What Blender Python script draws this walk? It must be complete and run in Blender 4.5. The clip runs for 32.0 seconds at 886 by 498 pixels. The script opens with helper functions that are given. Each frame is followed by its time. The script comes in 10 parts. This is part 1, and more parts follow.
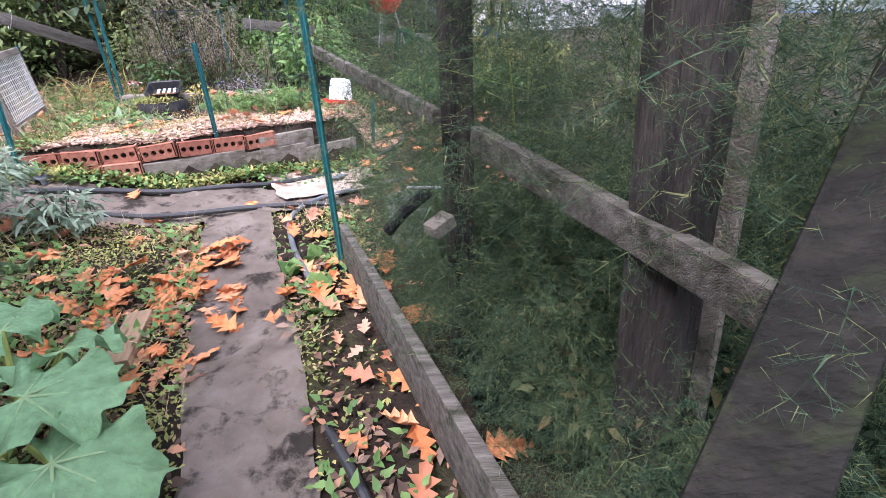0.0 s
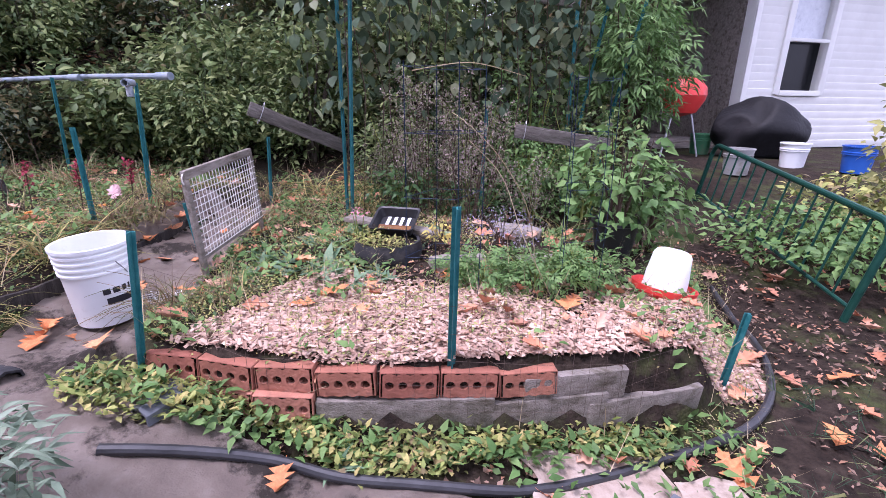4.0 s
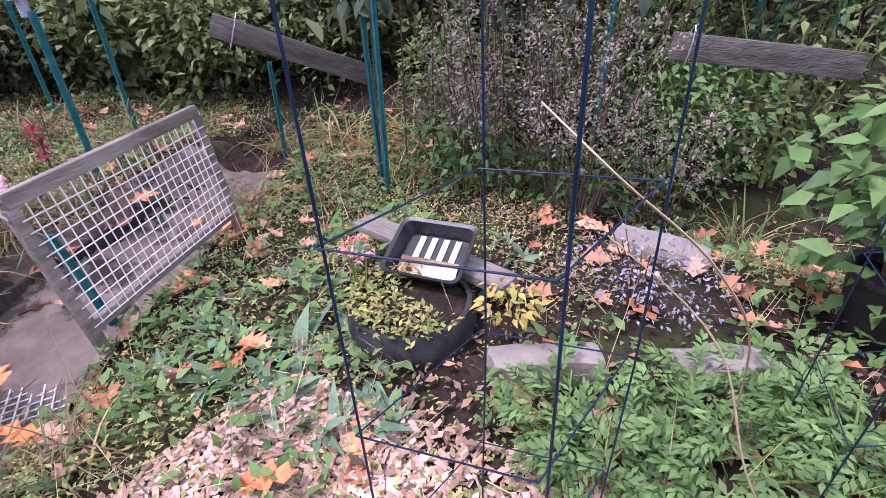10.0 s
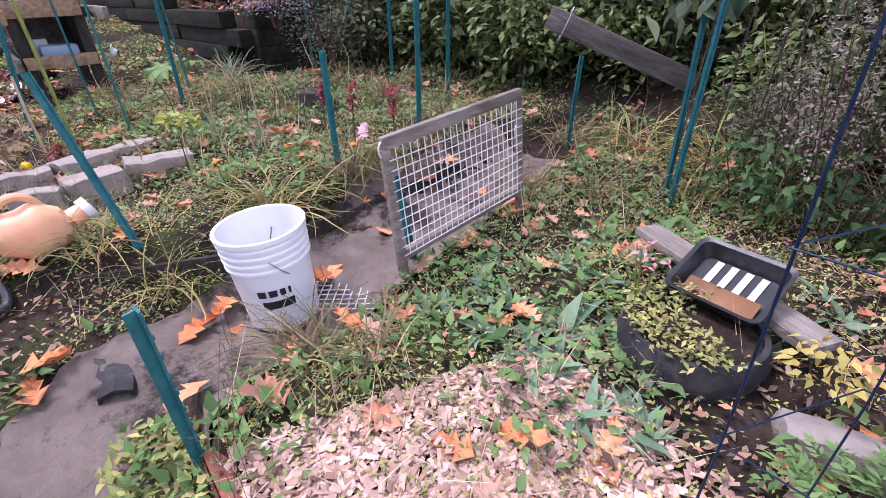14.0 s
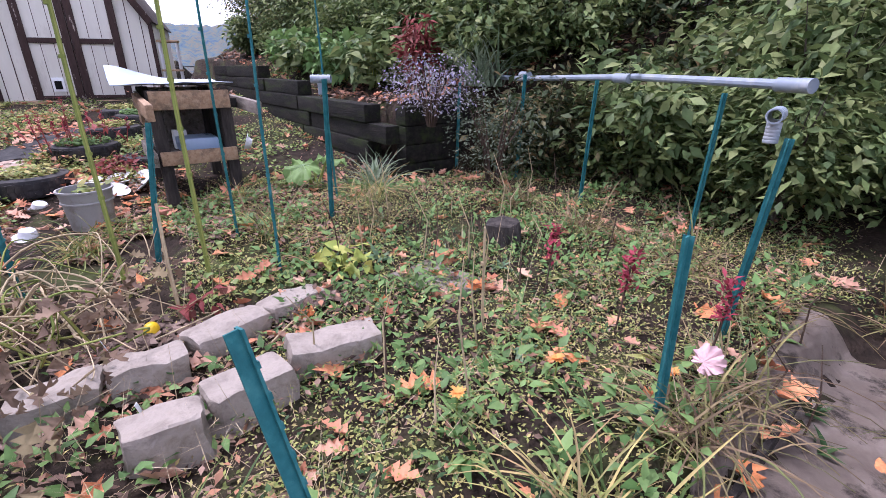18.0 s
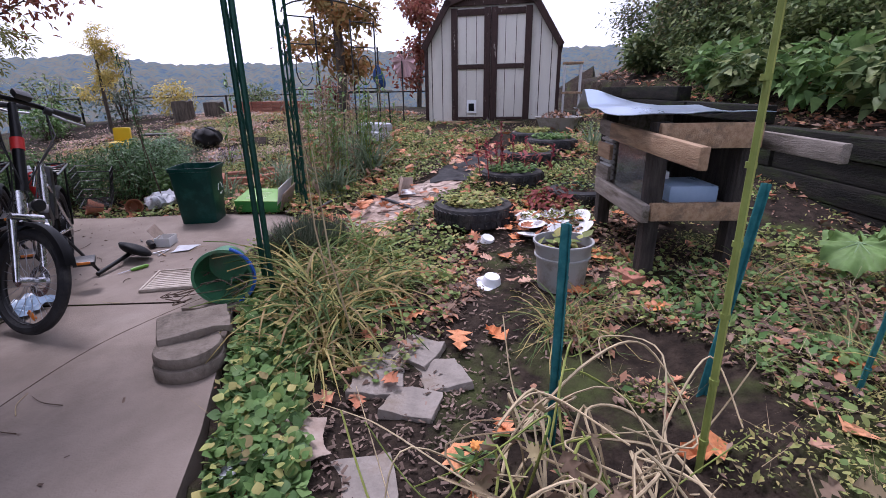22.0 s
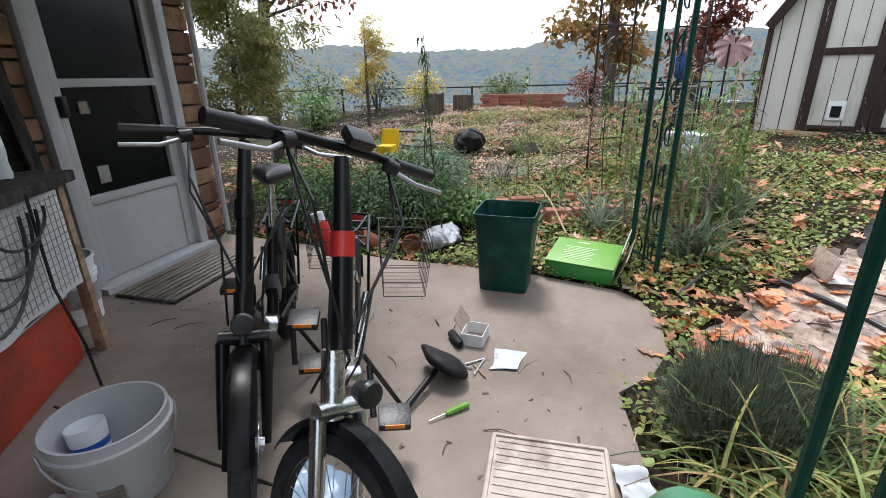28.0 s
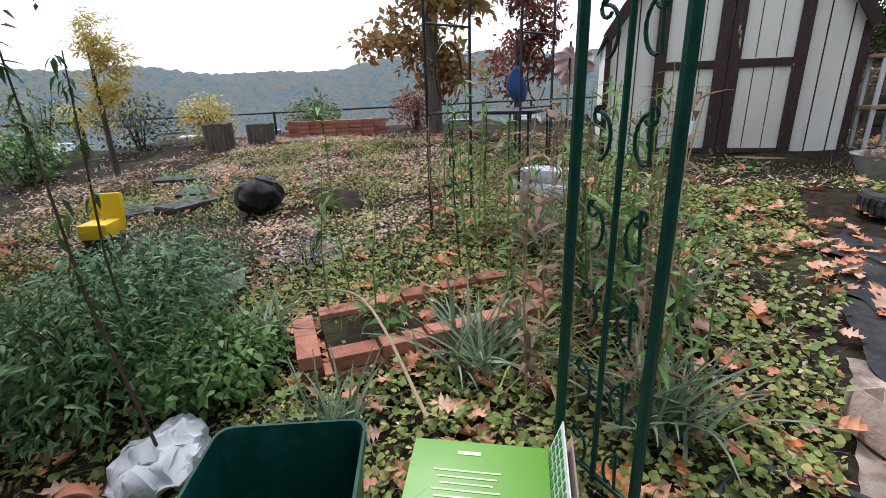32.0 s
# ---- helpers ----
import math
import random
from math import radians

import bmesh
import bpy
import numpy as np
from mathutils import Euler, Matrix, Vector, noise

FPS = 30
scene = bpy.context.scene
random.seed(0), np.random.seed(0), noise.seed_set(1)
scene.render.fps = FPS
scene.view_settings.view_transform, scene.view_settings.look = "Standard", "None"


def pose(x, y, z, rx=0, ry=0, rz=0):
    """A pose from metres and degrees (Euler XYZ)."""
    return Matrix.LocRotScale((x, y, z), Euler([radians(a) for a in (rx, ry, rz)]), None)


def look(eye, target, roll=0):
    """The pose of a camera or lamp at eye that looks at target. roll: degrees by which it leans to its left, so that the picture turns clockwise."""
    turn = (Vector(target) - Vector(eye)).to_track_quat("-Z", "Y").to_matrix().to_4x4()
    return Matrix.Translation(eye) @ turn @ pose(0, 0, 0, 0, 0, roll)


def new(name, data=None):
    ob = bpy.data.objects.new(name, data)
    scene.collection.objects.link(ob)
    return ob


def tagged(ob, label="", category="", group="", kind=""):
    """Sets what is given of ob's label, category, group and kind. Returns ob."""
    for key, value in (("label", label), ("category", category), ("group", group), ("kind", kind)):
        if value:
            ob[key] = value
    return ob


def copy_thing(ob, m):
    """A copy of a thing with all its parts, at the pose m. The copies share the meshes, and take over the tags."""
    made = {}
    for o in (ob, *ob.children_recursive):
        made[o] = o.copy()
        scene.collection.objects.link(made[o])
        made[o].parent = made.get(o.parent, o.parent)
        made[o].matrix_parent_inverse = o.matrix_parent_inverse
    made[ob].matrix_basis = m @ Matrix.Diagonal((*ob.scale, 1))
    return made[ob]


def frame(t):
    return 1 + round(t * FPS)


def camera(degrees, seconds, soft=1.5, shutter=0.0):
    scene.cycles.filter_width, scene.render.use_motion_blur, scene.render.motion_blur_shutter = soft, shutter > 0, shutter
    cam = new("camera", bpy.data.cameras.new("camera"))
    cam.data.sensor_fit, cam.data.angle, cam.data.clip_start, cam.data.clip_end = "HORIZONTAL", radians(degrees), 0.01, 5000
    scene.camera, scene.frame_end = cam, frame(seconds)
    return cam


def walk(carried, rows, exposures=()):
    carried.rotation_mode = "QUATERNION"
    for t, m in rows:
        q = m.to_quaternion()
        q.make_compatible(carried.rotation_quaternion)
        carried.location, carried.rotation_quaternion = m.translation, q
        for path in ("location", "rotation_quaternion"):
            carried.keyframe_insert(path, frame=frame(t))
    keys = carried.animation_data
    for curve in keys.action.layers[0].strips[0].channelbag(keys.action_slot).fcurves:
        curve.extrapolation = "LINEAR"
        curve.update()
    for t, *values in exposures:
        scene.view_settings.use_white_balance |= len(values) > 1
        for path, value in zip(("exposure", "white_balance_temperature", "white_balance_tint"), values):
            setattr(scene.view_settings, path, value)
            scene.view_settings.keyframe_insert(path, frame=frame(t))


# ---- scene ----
cam = camera(87.2, 32.0, soft=0.35)
METRES, EYE, TILT, LEAN, TURN = 11.2, 1.05, 0.0, 0.0, 0.0
ROWS = [
    (0.0, 0.0, 0.0, 0.0, -1.18, -26.97, 2.33),
    (0.5, -0.0051, 0.02, 0.0014, 8.69, -27.57, 1.56),
    (1.0, -0.0184, 0.0407, 0.0002, 13.68, -29.41, 0.86),
    (1.5, -0.0346, 0.0641, 0.0067, 16.71, -29.44, -0.7),
    (2.0, -0.0432, 0.0902, 0.0083, 19.14, -27.17, -0.8),
    (2.5, -0.0524, 0.1063, 0.0107, 24.5, -24.77, -0.46),
    (3.0, -0.0689, 0.1271, 0.0143, 25.66, -22.14, -0.83),
    (3.5, -0.0772, 0.1443, 0.0165, 24.19, -19.8, -1.37),
    (4.0, -0.083, 0.1671, 0.018, 24.91, -17.9, -0.6),
    (4.5, -0.0903, 0.185, 0.019, 30.0, -15.91, -0.13),
    (6.5, -0.1285, 0.2567, 0.0266, 33.05, -17.74, -0.4),
    (7.0, -0.1414, 0.2622, 0.028, 32.39, -19.85, 1.06),
    (7.5, -0.1452, 0.2667, 0.027, 36.24, -22.4, 2.33),
    (8.0, -0.1446, 0.2757, 0.0266, 43.3, -24.94, 3.43),
    (8.5, -0.142, 0.2825, 0.0242, 48.26, -27.86, 3.31),
    (9.0, -0.1387, 0.2857, 0.0236, 46.63, -30.23, 3.39),
    (9.5, -0.1352, 0.2864, 0.0241, 40.87, -30.88, 2.93),
    (10.0, -0.1349, 0.2853, 0.0244, 35.35, -30.82, 2.77),
    (10.5, -0.1371, 0.2826, 0.0244, 34.95, -30.87, 2.69),
    (11.0, -0.1386, 0.2799, 0.0258, 39.37, -29.9, 2.54),
    (11.5, -0.1392, 0.2784, 0.0261, 45.57, -28.88, 2.96),
    (12.0, -0.1399, 0.277, 0.0268, 52.39, -28.18, 3.63),
    (12.5, -0.141, 0.2761, 0.0266, 58.97, -28.48, 3.56),
    (13.0, -0.1407, 0.2769, 0.026, 63.58, -29.44, 3.47),
    (13.5, -0.1413, 0.2754, 0.0253, 66.45, -30.2, 2.24),
    (15.5, -0.1717, 0.2445, 0.0245, 65.95, -28.42, -0.02),
    (16.0, -0.1923, 0.2434, 0.0286, 69.61, -27.28, -0.39),
    (16.5, -0.2119, 0.2391, 0.0281, 70.65, -26.36, -0.09),
    (17.0, -0.2319, 0.2319, 0.0312, 69.81, -24.62, 1.53),
    (17.5, -0.25, 0.2294, 0.0336, 70.02, -23.23, 0.62),
    (18.0, -0.2674, 0.2255, 0.0377, 74.75, -21.44, -0.14),
    (18.5, -0.2817, 0.2143, 0.0371, 80.75, -21.39, -0.54),
    (19.0, -0.2947, 0.2006, 0.0386, 87.07, -20.39, -0.04),
    (19.5, -0.3101, 0.1871, 0.0388, 96.3, -20.39, 0.26),
    (20.0, -0.3185, 0.1719, 0.0371, 104.76, -21.39, 0.8),
    (20.5, -0.3276, 0.1526, 0.0397, 107.06, -21.01, 1.1),
    (21.0, -0.3392, 0.136, 0.0409, 105.54, -19.14, 1.31),
    (21.5, -0.3551, 0.1217, 0.0405, 108.52, -17.97, 1.14),
    (22.0, -0.3656, 0.1123, 0.0396, 110.68, -19.06, 0.84),
    (22.5, -0.3801, 0.0973, 0.0413, 109.41, -18.16, -0.38),
    (23.0, -0.3966, 0.0854, 0.0397, 108.36, -18.2, -1.41),
    (23.5, -0.4114, 0.0712, 0.0405, 112.64, -18.62, -1.4),
    (24.0, -0.4138, 0.0531, 0.0401, 120.15, -19.63, -1.29),
    (24.5, -0.4131, 0.0321, 0.0419, 128.62, -19.61, -0.07),
    (25.0, -0.4163, 0.0124, 0.045, 138.04, -18.86, 1.0),
    (25.5, -0.4177, 0.0006, 0.0501, 146.67, -19.15, 1.54),
    (27.5, -0.4267, -0.035, 0.0508, 139.2, -18.64, 0.3),
    (28.0, -0.4383, -0.0452, 0.0511, 134.36, -20.34, 0.87),
    (28.5, -0.4516, -0.0582, 0.0522, 127.08, -21.52, 0.92),
    (29.0, -0.4674, -0.0638, 0.0501, 118.17, -22.67, 1.52),
    (29.5, -0.4893, -0.0684, 0.05, 111.9, -22.43, 2.41),
    (30.0, -0.5096, -0.0784, 0.0491, 105.19, -23.29, 2.45),
    (30.5, -0.5284, -0.0886, 0.0507, 99.66, -22.91, 1.86),
    (31.0, -0.5502, -0.0951, 0.0509, 100.25, -22.18, 1.73),
    (31.5, -0.5645, -0.108, 0.0504, 105.6, -21.7, 1.4),
    (32.0, -0.5767, -0.1254, 0.0524, 113.84, -18.52, 1.77),
]
walk(cam, [(t, pose(0, 0, EYE, TILT, LEAN, TURN) @ pose(METRES * x, METRES * y, METRES * z, 90 + pitch, roll, yaw)) for t, x, y, z, yaw, pitch, roll in ROWS],
     [(0, 2.1, 5900, 24), (1, 1.98, 5750, 30), (2, 1.85, 5700, 34), (4, 1.52, 5700, 38), (8, 1.5, 5750, 40), (12, 1.52, 5750, 38), (15, 1.42, 5800, 34), (18, 1.5, 5800, 32), (20, 1.0, 5800, 32), (22, 0.9, 5800, 30), (24, 1.14, 5950, 16), (28, 1.38, 6200, 10), (30, 1.25, 6150, 16), (31, 1.3, 5950, 18), (32, 1.05, 6100, 12)])

# ---- sky, sun ----
world = bpy.data.worlds.new("overcast")
scene.world = world
world.use_nodes = True
wn, wl = world.node_tree.nodes, world.node_tree.links
sky = wn.new("ShaderNodeTexSky")
sky.sky_type, sky.sun_disc = "NISHITA", False
sky.sun_elevation, sky.sun_rotation = radians(62), radians(215)
sky.dust_density, sky.air_density = 3.0, 1.0
veil = wn.new("ShaderNodeMix")
veil.data_type = "RGBA"
veil.inputs["Factor"].default_value = 0.75
veil.inputs["B"].default_value = (8.6, 9.0, 9.6, 1)
wl.new(sky.outputs["Color"], veil.inputs["A"])
wl.new(veil.outputs["Result"], wn["Background"].inputs["Color"])
wn["Background"].inputs["Strength"].default_value = 0.088
sun = new("sun", bpy.data.lights.new("sun", "SUN"))
sun.data.energy, sun.data.angle, sun.data.color = 1.5, radians(14), (1.0, 0.97, 0.93)
sun.matrix_world = look((0, 0, 0), (0.25, 0.35, -0.9))

# ---- materials ----
def material(name, colors, scale=8.0, rough=0.8, metal=0.0, bump=0.3, fine=60.0, island=False, random_ob=False,
             stain=None, stain_scale=1.5, stain_at=(0.5, 0.65), stretch=(1, 1, 1), clear=0.0, spec=0.22):
    """A surface with colours spread over noise of real size (or over loose pieces), a second coarse stain, and fine relief."""
    m = bpy.data.materials.new(name)
    m.use_nodes = True
    n, l = m.node_tree.nodes, m.node_tree.links
    b = n["Principled BSDF"]
    tc = n.new("ShaderNodeTexCoord")
    mp = n.new("ShaderNodeMapping")
    mp.inputs["Scale"].default_value = stretch
    l.new(tc.outputs["Object"], mp.inputs["Vector"])
    noise_a = n.new("ShaderNodeTexNoise")
    noise_a.inputs["Scale"].default_value, noise_a.inputs["Detail"].default_value = scale, 6
    noise_a.inputs["Roughness"].default_value = 0.65
    l.new(mp.outputs["Vector"], noise_a.inputs["Vector"])
    ramp = n.new("ShaderNodeValToRGB")
    el = ramp.color_ramp.elements
    k = len(colors)
    while len(el) < k:
        el.new(0.5)
    for i, c in enumerate(colors):
        el[i].position = (i / max(1, k - 1)) if island or random_ob else 0.3 + 0.4 * i / max(1, k - 1)
        el[i].color = (*c, 1)
    col = ramp.outputs["Color"]
    if island or random_ob:
        src = n.new("ShaderNodeNewGeometry").outputs["Random Per Island"] if island else n.new("ShaderNodeObjectInfo").outputs["Random"]
        l.new(src, ramp.inputs["Fac"])
        hs = n.new("ShaderNodeHueSaturation")
        mr = n.new("ShaderNodeMapRange")
        mr.inputs["From Min"].default_value, mr.inputs["From Max"].default_value = 0.3, 0.7
        mr.inputs["To Min"].default_value, mr.inputs["To Max"].default_value = 0.72, 1.25
        l.new(noise_a.outputs["Fac"], mr.inputs["Value"])
        l.new(mr.outputs["Result"], hs.inputs["Value"])
        l.new(col, hs.inputs["Color"])
        col = hs.outputs["Color"]
    else:
        l.new(noise_a.outputs["Fac"], ramp.inputs["Fac"])
    if stain:
        ns = n.new("ShaderNodeTexNoise")
        ns.inputs["Scale"].default_value, ns.inputs["Detail"].default_value = stain_scale, 8
        ns.inputs["Roughness"].default_value = 0.7
        l.new(mp.outputs["Vector"], ns.inputs["Vector"])
        sr = n.new("ShaderNodeValToRGB")
        sr.color_ramp.elements[0].position, sr.color_ramp.elements[1].position = stain_at
        l.new(ns.outputs["Fac"], sr.inputs["Fac"])
        mx = n.new("ShaderNodeMix")
        mx.data_type = "RGBA"
        mx.inputs["B"].default_value = (*stain, 1)
        l.new(sr.outputs["Color"], mx.inputs["Factor"])
        l.new(col, mx.inputs["A"])
        col = mx.outputs["Result"]
    l.new(col, b.inputs["Base Color"])
    nf = n.new("ShaderNodeTexNoise")
    nf.inputs["Scale"].default_value, nf.inputs["Detail"].default_value = fine, 4
    l.new(mp.outputs["Vector"], nf.inputs["Vector"])
    bp = n.new("ShaderNodeBump")
    bp.inputs["Strength"].default_value, bp.inputs["Distance"].default_value = bump, 0.01
    l.new(nf.outputs["Fac"], bp.inputs["Height"])
    l.new(bp.outputs["Normal"], b.inputs["Normal"])
    rr = n.new("ShaderNodeMapRange")
    rr.inputs["To Min"].default_value, rr.inputs["To Max"].default_value = max(0.02, rough - 0.12), min(1, rough + 0.12)
    l.new(noise_a.outputs["Fac"], rr.inputs["Value"])
    l.new(rr.outputs["Result"], b.inputs["Roughness"])
    b.inputs["Metallic"].default_value = metal
    b.inputs["Specular IOR Level"].default_value = spec
    b.inputs["Coat Weight"].default_value = clear
    return m


def leafy(name, colors, rough=0.55, thin=0.25, scale=9.0, bump=0.15, spec=0.16):
    """Leaf tissue: a muted colour per leaf, some light let through."""
    colors = [tuple(0.82 * v + 0.18 * w * (0.5 * c[0] + 0.5 * c[1]) for v, w in zip(c, (1.12, 0.9, 0.95))) for c in colors]
    m = material(name, colors, scale, rough, 0, bump, 90, island=True, spec=spec)
    n, l = m.node_tree.nodes, m.node_tree.links
    b, out = n["Principled BSDF"], n["Material Output"]
    tr = n.new("ShaderNodeBsdfTranslucent")
    mix = n.new("ShaderNodeMixShader")
    mix.inputs["Fac"].default_value = thin
    l.new(b.inputs["Base Color"].links[0].from_socket, tr.inputs["Color"])
    l.new(b.outputs["BSDF"], mix.inputs[1])
    l.new(tr.outputs["BSDF"], mix.inputs[2])
    l.new(mix.outputs["Shader"], out.inputs["Surface"])
    return m


def glassy(name, tint=(0.9, 0.95, 0.95), rough=0.05):
    m = bpy.data.materials.new(name)
    m.use_nodes = True
    b = m.node_tree.nodes["Principled BSDF"]
    b.inputs["Base Color"].default_value = (*tint, 1)
    b.inputs["Roughness"].default_value = rough
    b.inputs["Transmission Weight"].default_value = 0.95
    b.inputs["IOR"].default_value = 1.3
    return m


SOIL = material("soil", [(0.014, 0.011, 0.009), (0.03, 0.022, 0.017), (0.055, 0.041, 0.031)], 14, 0.95, 0, 1.0, 70, stain=(0.06, 0.075, 0.025), stain_scale=2.2, stain_at=(0.5, 0.7), spec=0.08)
# Distance haze is painted in: the woods' base colours are shifted to blue.
FAR = material("far_woods_hazed", [(0.025, 0.055, 0.1), (0.045, 0.08, 0.12), (0.07, 0.105, 0.11), (0.125, 0.11, 0.08), (0.045, 0.085, 0.115), (0.075, 0.08, 0.075)], 0.09, 1.0, 0, 0.6, 0.3)
MAT = material("weed_fabric", [(0.2, 0.16, 0.135), (0.275, 0.225, 0.19), (0.37, 0.31, 0.27)], 6, 0.75, 0, 0.3, 160, stain=(0.06, 0.05, 0.042), stain_scale=4.0, stain_at=(0.52, 0.6))
CARD = material("cardboard", [(0.27, 0.2, 0.155), (0.38, 0.3, 0.245), (0.48, 0.4, 0.34)], 7, 0.9, 0, 0.4, 60, stain=(0.2, 0.15, 0.11), stain_scale=5)
PINKCARD = material("faded_cardboard", [(0.34, 0.25, 0.2), (0.46, 0.36, 0.3), (0.58, 0.48, 0.42)], 9, 0.9, 0, 0.5, 60, stain=(0.22, 0.16, 0.12), stain_scale=7, random_ob=True)
DISHMAT = material("dirty_plastic_mat", [(0.36, 0.3, 0.25), (0.46, 0.4, 0.34), (0.54, 0.48, 0.42)], 6, 0.6, 0, 0.2, 60, stain=(0.24, 0.19, 0.15), stain_scale=5)
CONCRETE = material("concrete", [(0.18, 0.145, 0.118), (0.235, 0.19, 0.158), (0.28, 0.232, 0.198)], 2.5, 0.8, 0, 0.25, 140, stain=(0.15, 0.115, 0.092), stain_scale=1.3, stain_at=(0.5, 0.75))
SLABSTONE = material("flagstone", [(0.19, 0.165, 0.145), (0.26, 0.23, 0.2), (0.34, 0.3, 0.27)], 9, 0.85, 0, 0.6, 50, stain=(0.22, 0.18, 0.14), stain_scale=5)
PALESTONE = material("limestone_block", [(0.17, 0.145, 0.12), (0.32, 0.28, 0.24), (0.46, 0.41, 0.36)], 6, 0.9, 0, 0.8, 45, stain=(0.2, 0.17, 0.13), stain_scale=6)
BRICK = material("red_brick", [(0.27, 0.1, 0.07), (0.36, 0.15, 0.1), (0.44, 0.2, 0.14)], 12, 0.9, 0, 0.5, 90, random_ob=True, stain=(0.2, 0.13, 0.1), stain_scale=8, stain_at=(0.55, 0.75))
WHITE = material("white_plastic", [(0.756, 0.777, 0.798), (0.819, 0.84, 0.85)], 4, 0.45, 0, 0.05, 60, stain=(0.6, 0.58, 0.55), stain_scale=5, stain_at=(0.6, 0.8), spec=0.45)
GREYPLASTIC = material("grey_plastic", [(0.3, 0.3, 0.3), (0.38, 0.38, 0.37)], 6, 0.5, 0, 0.1, 60, stain=(0.22, 0.2, 0.17), stain_scale=6, spec=0.45)
GREENBIN = material("green_bin_plastic", [(0.0025, 0.034, 0.026), (0.005, 0.048, 0.036)], 3, 0.4, 0, 0.06, 200, stain=(0.01, 0.07, 0.055), stain_scale=8, spec=0.22)
GREENPOT = material("green_bucket_plastic", [(0.04, 0.17, 0.08), (0.06, 0.22, 0.11)], 4, 0.4, 0, 0.1, 80, stain=(0.1, 0.16, 0.09), stain_scale=6, spec=0.45)
LIME = material("lime_print_card", [(0.115, 0.288, 0.029), (0.144, 0.331, 0.04)], 3, 0.45, 0, 0.05, 50, spec=0.45)
DARKLIME = material("green_print_card", [(0.03, 0.22, 0.04), (0.04, 0.27, 0.05)], 3, 0.45, 0, 0.05, 50, spec=0.45)
BLUE = material("blue_plastic", [(0.02, 0.09, 0.4), (0.03, 0.13, 0.5)], 4, 0.4, 0, 0.05, 60, spec=0.45)
TPOST = material("post_green_paint", [(0.012, 0.1, 0.11), (0.02, 0.14, 0.15), (0.05, 0.2, 0.2)], 20, 0.55, 0, 0.25, 90, stain=(0.1, 0.06, 0.035), stain_scale=14, stain_at=(0.62, 0.72))
DKGREEN = material("trellis_dark_green", [(0.008, 0.045, 0.035), (0.014, 0.07, 0.05)], 20, 0.4, 0.2, 0.2, 90, stain=(0.08, 0.05, 0.03), stain_scale=14, stain_at=(0.66, 0.74))
CAGEWIRE = material("blue_coated_wire", [(0.006, 0.014, 0.035), (0.012, 0.03, 0.07)], 20, 0.4, 0.2, 0.1, 90)
WIRE = material("galvanised_wire", [(0.35, 0.35, 0.37), (0.5, 0.5, 0.52)], 30, 0.45, 0.7, 0.1, 90)
RUSTWIRE = material("rusty_wire", [(0.07, 0.05, 0.04), (0.14, 0.1, 0.08)], 30, 0.7, 0.3, 0.1, 90)
WHITEWIRE = material("white_coated_wire", [(0.6, 0.58, 0.56), (0.7, 0.68, 0.66)], 30, 0.6, 0.0, 0.1, 90)
PVC = material("grey_pipe", [(0.2, 0.24, 0.29), (0.26, 0.31, 0.36)], 7, 0.4, 0, 0.05, 70, stain=(0.32, 0.34, 0.36), stain_scale=9, spec=0.45)
HOSE = material("black_pipe", [(0.02, 0.02, 0.022), (0.05, 0.05, 0.055)], 10, 0.45, 0, 0.1, 60, spec=0.45)
RUBBER = material("tyre_rubber", [(0.018, 0.018, 0.02), (0.045, 0.045, 0.048)], 12, 0.75, 0, 0.3, 60, stain=(0.09, 0.08, 0.07), stain_scale=6, stain_at=(0.5, 0.8))
GREYRUBBER = material("grey_tread_rubber", [(0.09, 0.1, 0.11), (0.15, 0.16, 0.18)], 9, 0.7, 0, 0.2, 60)
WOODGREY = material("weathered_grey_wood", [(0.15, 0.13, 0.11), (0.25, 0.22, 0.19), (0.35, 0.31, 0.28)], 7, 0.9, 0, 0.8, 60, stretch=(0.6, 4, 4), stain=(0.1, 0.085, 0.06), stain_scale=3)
WOODAGED = material("old_bed_timber", [(0.08, 0.07, 0.06), (0.14, 0.125, 0.11), (0.23, 0.21, 0.19)], 9, 0.95, 0, 0.9, 70, stretch=(0.6, 5, 5), stain=(0.05, 0.05, 0.035), stain_scale=4)
WOODBROWN = material("brown_board", [(0.24, 0.15, 0.09), (0.36, 0.24, 0.15), (0.45, 0.32, 0.21)], 7, 0.85, 0, 0.5, 60, stretch=(0.6, 4, 4), stain=(0.18, 0.13, 0.09), stain_scale=3)
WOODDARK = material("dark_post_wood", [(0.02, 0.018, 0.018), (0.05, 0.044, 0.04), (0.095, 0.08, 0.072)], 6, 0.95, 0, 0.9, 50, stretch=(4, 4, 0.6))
TIMBER = material("moss_and_shade_timber", [(0.006, 0.006, 0.005), (0.014, 0.013, 0.011), (0.03, 0.027, 0.022)], 5, 0.95, 0, 0.9, 40, stretch=(0.6, 3, 3), stain=(0.03, 0.045, 0.012), stain_scale=3, stain_at=(0.5, 0.7))
BARK = material("bark", [(0.04, 0.032, 0.026), (0.09, 0.075, 0.06), (0.15, 0.125, 0.1)], 9, 0.95, 0, 1.0, 35, stretch=(3, 3, 0.5))
STEM = material("dry_stem", [(0.2, 0.15, 0.09), (0.42, 0.33, 0.2), (0.56, 0.46, 0.3)], 6, 0.85, 0, 0.2, 60, island=True)
STEMGREEN = material("green_stem", [(0.09, 0.14, 0.03), (0.2, 0.25, 0.06), (0.34, 0.36, 0.1)], 6, 0.7, 0, 0.2, 60, island=True)
STEMBROWN = material("brown_stem", [(0.05, 0.033, 0.025), (0.11, 0.075, 0.055)], 6, 0.85, 0, 0.2, 60, island=True)
